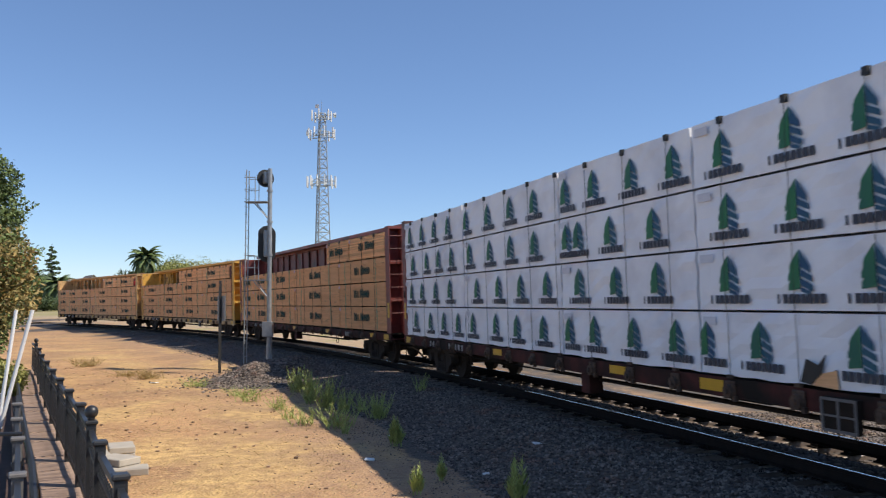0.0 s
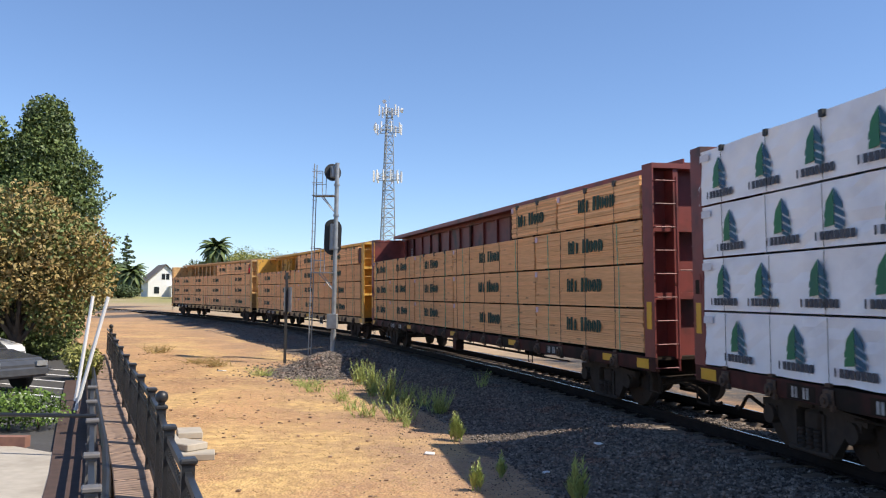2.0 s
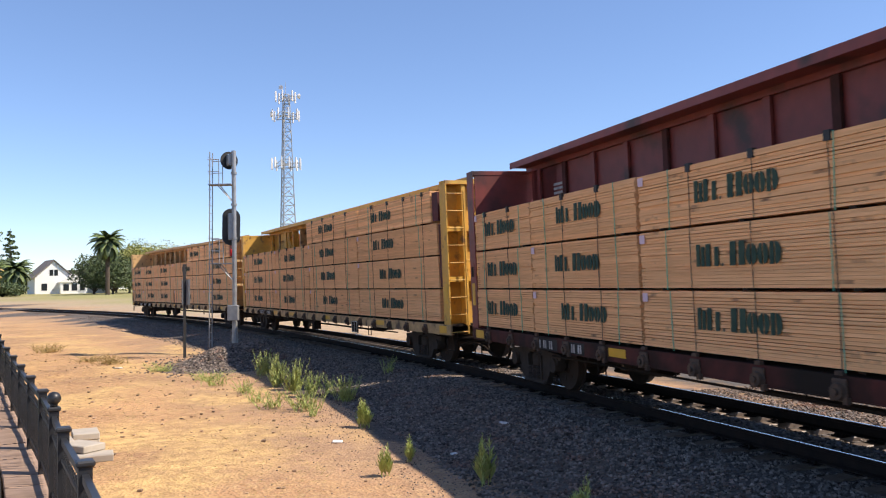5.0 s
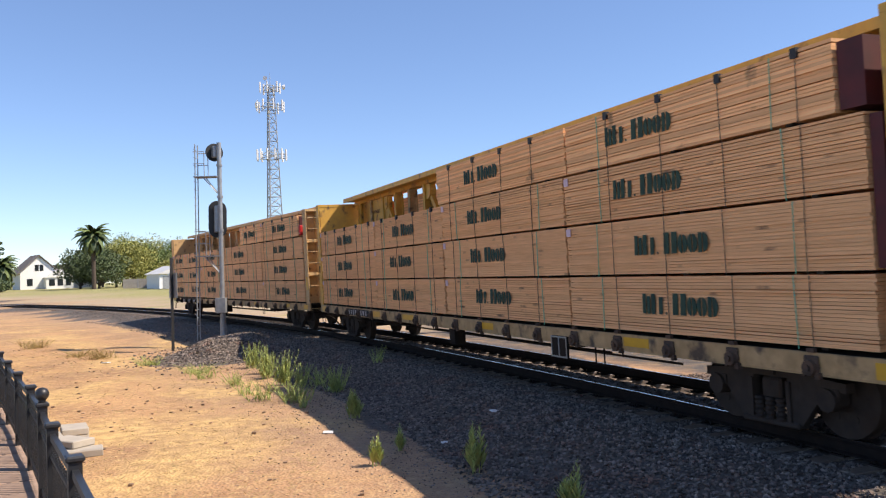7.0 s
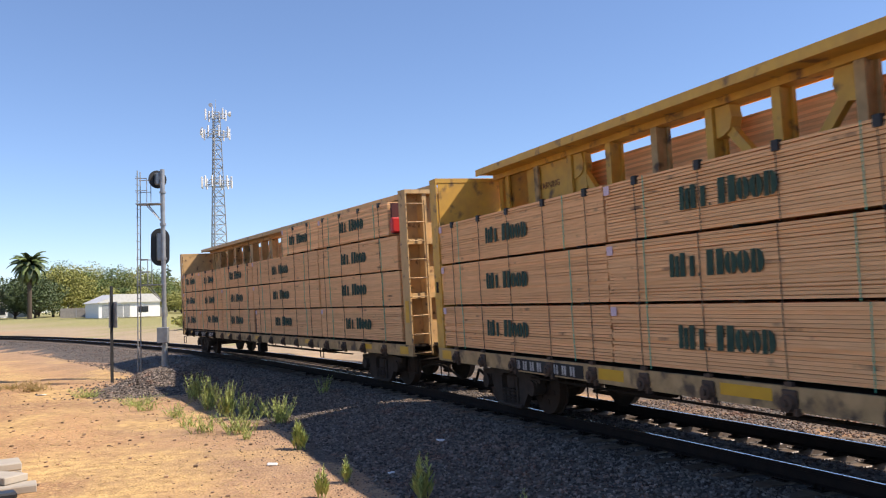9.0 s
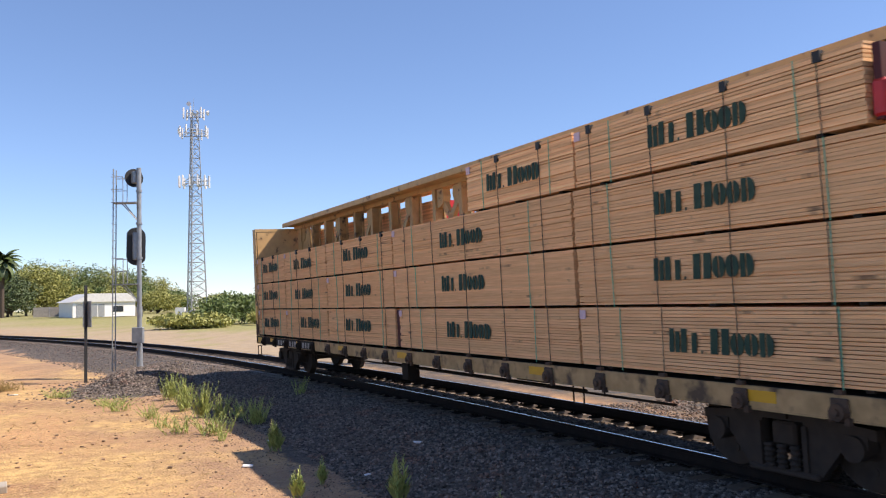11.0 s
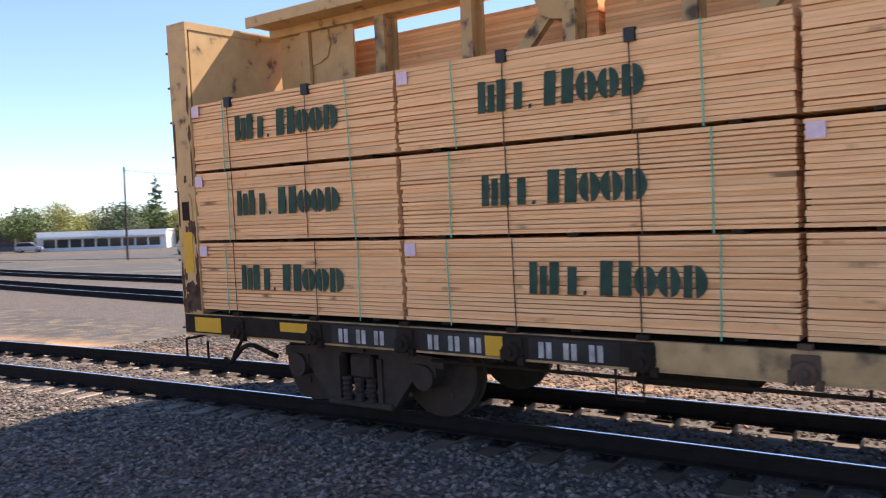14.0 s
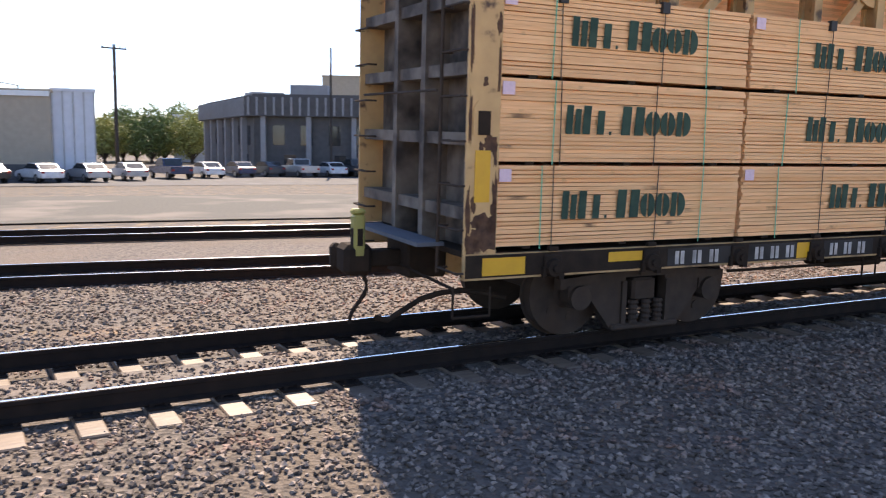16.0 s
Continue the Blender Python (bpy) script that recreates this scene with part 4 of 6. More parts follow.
B = flatcar("yellow centre-beam flatcar stacked with banded lumber", YELLOW, GRIMY,
            [(0.2, 6.19), (6.22, 11.2), (11.23, 16.5), (16.53, 22.35)], [(2.26, 7.65, 12.85, 18.5), (2.33, 7.57, 12.7, 18.4), (2.4, 7.83, 12.65, 17.95)],
            [(11.0, 16.6), (16.63, 22.0)], [12.55, 17.8], 12, solid=(0.5, 3.7), gaps={2: 1, 5: 1, 7: -1}, behind=[(2.6, 10.3), (10.35, 16.38), (16.42, 22.1)], plates=((3.25, 4.35), (4.5, 5.45)), strips=((5.85, 6.45, 0.84), (8.32, 9.1, 0.86), (13.0, 13.6, 0.86), (18.0, 18.6, 0.86)))
C = flatcar("maroon centre-beam flatcar stacked with banded lumber", MAROON, MAROON_DIRT,
            [(0.2, 3.12), (3.15, 6.85), (6.9, 11.35), (11.42, 17.66), (17.69, 22.5)], [(0.85, 4.32, 8.2, 13.8, 19.36), (0.9, 4.15, 8.25, 13.73, 19.42), (0.85, 4.28, 8.25, 13.84, 19.48)],
            [(16.25, 18.9), (18.93, 22.45)], [16.7, 19.98], 13, solid=(0.5, 22.3), plates=((3.2, 4.1), (4.3, 5.1), (18.3, 19.2)))
D = flatcar("maroon centre-beam flatcar loaded with white-wrapped lumber packs", MAROON, MAROON_DIRT, [], [], [(30, 31)], [], 14, solid=(0.5, 22.3),
            wrapped=[(0.13, 5.4), (5.43, 10.68), (10.7, 14.8), (14.83, 19.6), (19.63, 22.5)], plates=((2.4, 3.0), (4.0, 5.2)), strips=((7.2, 7.7, 0.86), (12.34, 12.83, 0.86), (14.77, 15.27, 0.84), (19.8, 20.3, 0.86)))


def load_details():
    # red end sheets, dark painted pack ends, the rear marker
    for car, u0, u1, layer, m in ((B, 22.02, 22.34, 3, DARKRED), (A, 22.05, 22.13, 3, DARKRED)):
        bm = bmesh.new()
        z = PACK_Z + layer * PACK_H
        bmbox(bm, u0 - HALF, u1 - HALF, -1.36, -0.4, z + 0.05, z + PACK_H - 0.06)
        part("red_end_sheet", bm, m, car, "red plastic sheet over the pack ends")
    boxes("red_end_sheet", [(22.02 - HALF, 22.17 - HALF, -1.385, -0.9, PACK_Z + 3 * PACK_H + 0.07, PACK_Z + 3 * PACK_H + 0.42)], REDWRAP, A, "red plastic sheet over the pack ends", 0.03)
    boxes("painted_pack_end", [(22.37 - HALF, 22.52 - HALF, -1.37, -0.4, PACK_Z + PACK_H + 0.05, PACK_Z + 3 * PACK_H - 0.05)], DARKRED, B)
    boxes("painted_pack_end", [(11.09 - HALF, 11.26 - HALF, -1.36, -0.4, PACK_Z + 0.04, PACK_Z + PACK_H - 0.03)], DARKRED, A)
    bm = bmesh.new()
    z = PACK_Z + 3 * PACK_H
    bmbox(bm, 9.575 - HALF, 9.60 - HALF, 0.355, 1.415, z + 0.03, z + PACK_H - 0.005)
    part("red_end_sheet", bm, REDWRAP, A, "red plastic sheet over the pack ends")
    bm = bmesh.new()
    bmbox(bm, -0.06, 0.06, -0.075, 0.075, 0, 0.44, bevel=0.02)
    bmbox(bm, -0.075, 0.075, -0.05, 0.05, 0.44, 0.5, bevel=0.02)
    bmbox(bm, -0.03, 0.05, -0.05, 0.05, -0.12, 0.0)
    eot = part("end_of_train_marker", bm, mat("olive yellow marker case", (0.33, 0.31, 0.08), (0.26, 0.24, 0.07), 6, 0.5, bump=0.05), A, "olive yellow end-of-train marker box on the coupler", at=pose(-HALF - 0.70, -0.13, 0.85))
    boxes("slot", [(-0.03, 0.03, -0.079, -0.0755, 0.12, 0.30), (-0.064, -0.0605, -0.04, 0.04, 0.12, 0.3)], GRIME, eot)
    bm = bmesh.new()
    bmpath(bm, [(-HALF - 0.70 + 0.1 * math.sin(t * 5), -0.13 - 0.05 * t, 0.73 - 0.58 * t) for t in (i / 8 for i in range(9))], 0.022)
    part("air_hose", bm, GRIME, A, "black hanging air hose")
    boxes("end_platform", [(-HALF - 0.42, -HALF - 0.13, -1.0, 0.7, 1.06, 1.10)], mat("blue grey grating", (0.10, 0.12, 0.15), rough=0.6), A, "blue grey end platform grating")
    # rust eaten into the tail's side plate
    rust = mat("dark flaking rust", (0.055, 0.028, 0.018), (0.12, 0.06, 0.032), 14, 0.9, bump=0.3)
    rr = random.Random(17)
    for cx, cz, w, h in ((-11.32, 1.22, 0.16, 0.2), (-11.45, 1.12, 0.09, 0.14), (-11.30, 2.08, 0.07, 0.1), (-11.22, 1.45, 0.05, 0.12), (-11.5, 1.4, 0.03, 0.3), (-11.25, 1.32, 0.09, 0.09), (-11.42, 1.33, 0.06, 0.07), (-11.38, 2.02, 0.03, 0.06), (-11.5, 3.0, 0.022, 0.35), (-11.22, 3.15, 0.03, 0.12), (-11.22, 1.55, 0.035, 0.22), (-11.23, 2.0, 0.03, 0.16), (-11.21, 2.75, 0.02, 0.3), (-11.45, 1.5, 0.03, 0.09), (-11.22, 3.5, 0.025, 0.2), (-11.5, 2.3, 0.02, 0.25), (-11.35, 2.62, 0.03, 0.05)):
        bm = bmesh.new()
        ring = [(min(-11.196, max(-11.525, cx + w * math.cos(a) * k)), max(1.035, cz + h * math.sin(a) * k)) for a, k in ((2 * math.pi * i / 16, rr.uniform(0.55, 1.2)) for i in range(16))]
        bmprism(bm, ring, -1.4225, -1.4195)
        part("rust_patch", bm, rust, A, "dark rust on the end plate")
    # a grated box hung under the sill of the wrapped car
    gb = boxes("grated_box", [(17.05 - HALF, 17.55 - HALF, -1.50, -1.432, 0.62, 0.98)], GRIME, D, "grey steel hatch box hung on the sill")
    each("frame_bar", [(17.05 - HALF, 17.55 - HALF, -1.512, -1.502, 0.62, 0.65), (17.05 - HALF, 17.55 - HALF, -1.512, -1.502, 0.95, 0.98), (17.05 - HALF, 17.08 - HALF, -1.512, -1.502, 0.652, 0.948), (17.52 - HALF, 17.55 - HALF, -1.512, -1.502, 0.652, 0.948), (17.28 - HALF, 17.31 - HALF, -1.512, -1.502, 0.652, 0.948), (17.082 - HALF, 17.278 - HALF, -1.51, -1.502, 0.78, 0.80), (17.312 - HALF, 17.518 - HALF, -1.51, -1.502, 0.78, 0.80)], GREYRAIL, gb)
    hold = boxes("card_holder", [(15.95 - HALF, 16.45 - HALF, -1.47, -1.432, 0.55, 0.90)], GRIME, B, "framed steel card holder under the sill")
    each("frame_bar", [(15.95 - HALF, 16.45 - HALF, -1.482, -1.472, 0.55, 0.575), (15.95 - HALF, 16.45 - HALF, -1.482, -1.472, 0.875, 0.90), (15.95 - HALF, 15.975 - HALF, -1.482, -1.472, 0.577, 0.873), (16.425 - HALF, 16.45 - HALF, -1.482, -1.472, 0.577, 0.873), (16.19 - HALF, 16.21 - HALF, -1.482, -1.472, 0.577, 0.873)], GALV, hold)
    # torn wrap at the foot of one pack, with the dark inner face folded out
    bm = bmesh.new()
    bmprism(bm, [(16.70 - HALF, 1.10), (16.80 - HALF, 1.36), (16.98 - HALF, 1.30), (17.10 - HALF, 1.42), (17.02 - HALF, 1.20), (16.86 - HALF, 1.08)], -1.452, -1.44)
    part("torn_flap", bm, BLACKM, D, "black inner face of the torn wrap")
    bm = bmesh.new()
    bmprism(bm, [(16.88 - HALF, 1.075), (17.0 - HALF, 1.21), (17.24 - HALF, 1.26), (17.26 - HALF, 1.06)], -1.445, -1.437)
    part("bare_board", bm, LUMBER, D, "bare boards behind the torn wrap")
    # a caution notice on the yellow beam plate
    cu = bpy.data.curves.new("notice", "FONT")
    cu.body, cu.size, cu.extrude = "WARNING", 0.17, 0.001
    t = new("caution_notice_text", cu)
    dg = bpy.context.evaluated_depsgraph_get()
    me = bpy.data.meshes.new_from_object(t.evaluated_get(dg))
    bpy.data.objects.remove(t)
    me.materials.clear()
    me.materials.append(DARKRED)
    n = new("caution_notice", me)
    n.parent = B
    n.matrix_basis = pose(2.0 - HALF, -0.064, 3.95, 90)
    tagged(n, "dark red caution lettering on the beam plate")
    boxes("notice_bars", [(6.2 + a, 6.2 + a + 0.5 - 0.1 * (i % 2) - HALF + HALF, -0.064, -0.061, 3.7 + 0.09 * i, 3.75 + 0.09 * i) for a in (-HALF - 4.75,) for i in range(4)], CHALK, C)


load_details()

TAIL = [(-2.0, 110.4), (0.0, 97.8), (1.5, 88.4), (3.0, 78.85), (5.5, 62.6), (7.0, 52.8), (9.0, 39.75), (10.0, 33.25), (12.5, 17.0), (14.0, 7.35), (15.0, 1.0), (16.0, -5.2), (18.0, -17.8)]
PITCH = 24.55


def tail_at(t):
    """Where the train's tail is along the arc, smoothed over its known places."""
    ts, ss = [r[0] for r in TAIL], [r[1] for r in TAIL]
    k = np.linspace(-0.8, 0.8, 9)
    return float(np.mean(np.interp(t + k, ts, ss)))


def motions():
    for n, car in enumerate((A, B, C, D)):
        rows = []
        for i in range(33):
            t = i * 0.5
            rows.append((t, track_pose(tail_at(t) - n * PITCH - HALF, 9.27)))
        walk(car, rows)
    for w, dx in WHEELS:
        s0 = tail_at(0)
        walk(w, [(i * 0.1, pose(dx, 0, 0.457) @ pose(0, 0, 0, 0, math.degrees((s0 - tail_at(i * 0.1)) / 0.457) % 360, 0)) for i in range(161)])


# ---- surroundings ----
def pol(az, d):
    """A place at an azimuth (degrees to the left of +y) and distance from the camera."""
    a = radians(az)
    return -d * math.sin(a), d * math.cos(a)


def gz(x, y):
    return float(ground_z(x, y))


def leaf_cloud(name, blobs, count, size, material, parent, seed, flat=0.0):
    """Many small leaf faces in and on uneven lobes (x, y, z, rx, ry, rz)."""
    rng = np.random.default_rng(seed)
    w = np.array([b[3] * b[4] * b[5] for b in blobs]) ** 0.67
    idx = rng.choice(len(blobs), count, p=w / w.sum())
    b = np.array(blobs, float)[idx]
    d = rng.normal(size=(count, 3))
    d /= np.linalg.norm(d, axis=1, keepdims=True)
    lump = 1 + 0.22 * np.sin(d[:, 0] * 5 + idx) * np.sin(d[:, 1] * 4 + 1.7 * idx) * np.sin(d[:, 2] * 6)
    r = (rng.random(count) ** 0.28) * lump
    c = b[:, :3] + d * r[:, None] * b[:, 3:]
    u = rng.normal(size=(count, 3))
    u[:, 2] *= 1 - flat
    u /= np.linalg.norm(u, axis=1, keepdims=True)
    v = np.cross(u, rng.normal(size=(count, 3)))
    v /= np.linalg.norm(v, axis=1, keepdims=True)
    s = (size * rng.uniform(0.5, 1.4, count))[:, None]
    quad = np.stack([c - u * s, c + v * s * 0.55, c + u * s, c - v * s * 0.55], 1)
    me = bpy.data.meshes.new(name)
    me.from_pydata(quad.reshape(-1, 3).tolist(), [], np.arange(count * 4).reshape(-1, 4).tolist())
    me.materials.append(material)
    ob = new(name, me)
    ob.parent = parent
    return ob


def tree(x, y, height, width, material, label, seed, leaves=2500, size=0.14, trunk=0.22, low=0.25, column=False, z=None, second=None):
    rng = np.random.default_rng(seed)
    z0 = gz(x, y) if z is None else z
    t = thing("tree", label, "tree", pose(x, y, z0))
    bm = bmesh.new()
    bmtube(bm, (0, 0, -0.1), (0.05, 0, height * low * 1.3), trunk, trunk * 0.7, 8)
    tr = part("trunk", bm, BARK, t)
    bm = bmesh.new()
    blobs = []
    n = 14 if not column else 46
    for i in range(n):
        a = 2.4 * i + rng.uniform(-0.4, 0.4)
        f = (i + 0.5) / n
        if column:
            zc = height * (0.07 + 0.86 * f)
            rr = width * 0.5 * max(0.12, math.sin(math.pi * (0.16 + 0.80 * f))) ** 0.75
            rb = 0.30 * width * 0.5 + 0.22 * rr
            off = max(0.0, rr - rb * 0.9) * rng.uniform(0.75, 1.1)
            blobs.append((off * math.cos(a), off * math.sin(a), zc, rb, rb, height * rng.uniform(0.07, 0.10)))
        else:
            zc = height * (low + (0.93 - low) * (0.25 + 0.65 * f) * 0.92)
            rr = width * 0.5 * (0.36 + 0.36 * math.sin(math.pi * (0.2 + 0.7 * f))) * rng.uniform(0.8, 1.2)
            off = width * 0.30 * math.sin(math.pi * (0.25 + 0.65 * f)) * rng.uniform(0.6, 1.15)
            blobs.append((off * math.cos(a), off * math.sin(a), zc, rr * 0.8, rr * 0.8, height * (0.95 - low) * 0.24))
        bmtube(bm, (0.04, 0, height * low * (0.7 + 0.5 * f)), blobs[-1][:3], trunk * 0.4, trunk * 0.08, 5)
    part("limb", bm, BARK, t)
    leaf_cloud("crown", blobs, leaves, size, material, t, seed)
    if second:
        leaf_cloud("crown", [(a, b, c, d * 1.03, e * 1.03, f) for a, b, c, d, e, f in blobs[::2]], leaves // 3, size, second, t, seed + 1)
    return t


def conifer(x, y, height, width, label, seed, leaves=1100):
    rng = np.random.default_rng(seed)
    t = thing("conifer", label, "tree", pose(x, y, gz(x, y)))
    bm = bmesh.new()
    bmtube(bm, (0, 0, -0.1), (0, 0, height * 0.97), height * 0.018, 0.03, 7)
    part("trunk", bm, BARK, t)
    blobs = []
    for i in range(26):
        f = (i + 0.5) / 26
        a = i * 2.4
        w = width * 0.5 * (1 - f) ** 0.8 + 0.15
        blobs.append((0.55 * w * math.cos(a), 0.55 * w * math.sin(a), height * (0.18 + 0.8 * f), w * 0.55, w * 0.55, height * 0.022))
    leaf_cloud("foliage", blobs, leaves, height * 0.024, LEAF_DARK, t, seed, flat=0.6)
    return t


def palm(x, y, height, spread, label, seed):
    rng = np.random.default_rng(seed)
    t = thing("palm_tree", label, "tree", pose(x, y, gz(x, y)))
    bm = bmesh.new()
    bmtube(bm, (0, 0, -0.1), (0, 0, height - spread * 0.35), 0.42, 0.36, 10)
    bmtube(bm, (0, 0, height - spread * 0.5), (0, 0, height - spread * 0.25), 0.5, 0.75, 10)
    part("trunk", bm, BARK, t)
    for i in range(64):
        bm = bmesh.new()
        a, up = i * 2.4, radians(80 - 125 * i / 64)
        p = Vector((0, 0, height - spread * 0.28))
        L = spread * rng.uniform(0.5, 0.62)
        side = Vector((-math.sin(a), math.cos(a), 0))
        prev = None
        for j in range(7):
            e = up - 0.28 * j
            w = spread * 0.07 * math.sin(math.pi * (0.12 + 0.8 * j / 6))
            ring = [bm.verts.new(p - side * w - Vector((0, 0, w * 0.7))), bm.verts.new(p), bm.verts.new(p + side * w - Vector((0, 0, w * 0.7)))]
            if prev:
                bm.faces.new((prev[0], prev[1], ring[1], ring[0]))
                bm.faces.new((prev[1], prev[2], ring[2], ring[1]))
            prev = ring
            p = p + Vector((math.cos(a) * math.cos(e), math.sin(a) * math.cos(e), math.sin(e))) * L / 6
        part("frond", bm, LEAF_DARK if i % 3 else LEAF, t)
    return t


def bush(x, y, w, h, material, label, seed, leaves=700, size=0.09, name="bush"):
    t = thing(name, label, "bush", pose(x, y, gz(x, y)))
    rng = np.random.default_rng(seed)
    blobs = [(rng.uniform(-0.3, 0.3) * w, rng.uniform(-0.3, 0.3) * w, h * rng.uniform(0.35, 0.65), w * 0.32, w * 0.32, h * 0.36) for _ in range(7)]
    bm = bmesh.new()
    for b in blobs:
        bmtube(bm, (0, 0, -0.05), b[:3], 0.03, 0.01, 5)
    part("stem", bm, BARK, t)
    leaf_cloud("leaves", blobs, leaves, size, material, t, seed)
    return t


def weed(x, y, h, w, seed, stalks=10, material=None, name="weed", label="pale green weed growing in the stones", spire=False):
    """Upright stalks set with narrow leaves."""
    rng = np.random.default_rng(seed)
    t = thing(name, label, "weed", pose(x, y, gz(x, y) - 0.02), group="weeds by the track")
    bm = bmesh.new()
    for i in range(int(stalks * 1.6)):
        a = rng.uniform(0, 6.28)
        lean = rng.uniform(0.0, 0.25 if spire else 1.0) * w * 0.5
        b = Vector((rng.normal() * w * 0.12, rng.normal() * w * 0.12, 0))
        top = b + Vector((math.cos(a) * lean, math.sin(a) * lean, h * rng.uniform(0.55, 1.0)))
        bmtube(bm, b, top, 0.006, 0.002, 4, caps=False)
        for j in range(26):
            f = 0.10 + 0.90 * j / 26
            p = b.lerp(top, f)
            q = rng.uniform(0, 6.28)
            L = h * (0.30 * (1.05 - f) + 0.03) if spire else h * 0.15 * (1.1 - 0.75 * f)
            d = Vector((math.cos(q), math.sin(q), 1.5)) * L * 0.7
            s = Vector((-math.sin(q), math.cos(q), 0)) * L * 0.12
            vs = [bm.verts.new(v) for v in (p, p + d * 0.5 + s, p + d, p + d * 0.5 - s)]
            bm.faces.new(vs)
    part("foliage", bm, material or WEED, t)
    return t


def signal_mast(x, y, height, label, turn, seed, side_top=False):
    """A two-headed colour-light signal on a steel mast, with ladder, platforms and a junction box."""
    z0 = gz(x, y)
    t = thing("railway_signal", label, "signal", pose(x, y, z0, 0, 0, turn), group="railway signals")
    bm = bmesh.new()
    bmbox(bm, -0.38, 0.38, -0.38, 0.38, -0.2, 0.10, bevel=0.03)
    part("foundation", bm, CONCRETE, t, "round-edged pale concrete foundation")
    bm = bmesh.new()
    bmtube(bm, (0, 0, 0.1), (0, 0, 0.16), 0.26, sides=14)
    bmtube(bm, (0, 0, 0.16), (0, 0, 1.0), 0.125, 0.10, sides=14)
    bmtube(bm, (0, 0, 1.0), (0, 0, height), 0.085, sides=14)
    for f in (0.55, 0.72, 0.88):
        bmtube(bm, (0, 0, height * f), (0, 0, height * f + 0.08), 0.115, sides=14)
    part("mast", bm, GALV, t, "grey steel tube mast")
    bm = bmesh.new()
    bmbox(bm, -0.2, 0.2, -0.30, -0.09, 1.05, 1.62, bevel=0.02)
    part("junction_box", bm, GALV, t, "pale grey junction box")
    lx = -0.92
    bm = bmesh.new()
    for dy in (-0.17, 0.17):
        bmtube(bm, (lx, dy, 0.05), (lx + 0.06, dy, height - 0.05), 0.022, sides=6)
    for i in range(int(height / 0.3)):
        bmtube(bm, (lx, -0.17, 0.3 + i * 0.3), (lx, 0.17, 0.3 + i * 0.3), 0.012, sides=5)
    part("ladder", bm, GALV, t, "narrow steel ladder")
    for f in (0.425, 0.825) if side_top else (0.46, 0.835):
        z = height * f
        bm = bmesh.new()
        bmbox(bm, lx, -0.05, -0.25, 0.25, z, z + 0.035)
        bmtube(bm, (lx + 0.35, -0.22, z), (-0.06, -0.05, z - 0.62), 0.02, sides=6)
        bmtube(bm, (lx + 0.35, 0.22, z), (-0.06, 0.05, z - 0.62), 0.02, sides=6)
        p = part("platform", bm, GALV, t, "small steel service platform")
        bm = bmesh.new()
        for dy in (-0.25, 0.25):
            bmtube(bm, (lx, dy, z + 0.95), (lx + 0.42, dy, z + 0.95), 0.016, sides=6)
            bmtube(bm, (lx + 0.42, dy, z + 0.95), (lx + 0.42, dy, z), 0.016, sides=6)
            bmtube(bm, (lx, dy, z + 0.5), (lx + 0.42, dy, z + 0.5), 0.014, sides=6)
        part("guard_rail", bm, GALV, p)
    R = 0.34 if side_top else 0.26
    for f, turned, tall in ((0.955, side_top, 0.0 if side_top else 0.26), (0.615 if side_top else 0.685, False, 0.36 if side_top else 0.26)):
        z = height * f
        m = pose(-0.1, 0.02, z, 0, 0, 215 if turned else 200) if side_top else pose(-0.3, 0, z)
        bm = bmesh.new()
        n = 20
        out = []
        for i in range(n):
            a = 2 * math.pi * i / n
            out.append((R * math.cos(a), R * math.sin(a) + (tall if math.sin(a) > 0 else -tall)))
        bmprism(bm, out, -0.26, -0.23)
        h = part("signal_head", bm, BLACKM, t, "black signal backboard with hoods", at=m)
        for k in ((0.0,) if turned else (-tall * 0.95, 0.0, tall * 0.95)):
            bm = bmesh.new()
            for i in range(12):
                a0, a1 = radians(-30 + 20 * i), radians(-30 + 20 * (i + 1))
                v = [bm.verts.new((0.13 * math.cos(a), yy, k + 0.13 * math.sin(a))) for a in (a0, a1) for yy in (-0.25, -0.62)]
                bm.faces.new((v[0], v[1], v[3], v[2]))
            part("hood", bm, BLACKM, h)
        bm = bmesh.new()
        bmbox(bm, -0.13, 0.13, -0.225, 0.02, -0.22 - tall * 0.8, 0.22 + tall * 0.8, bevel=0.03)
        part("lamp_case", bm, GALV if side_top else BLACKM, h)
    return t


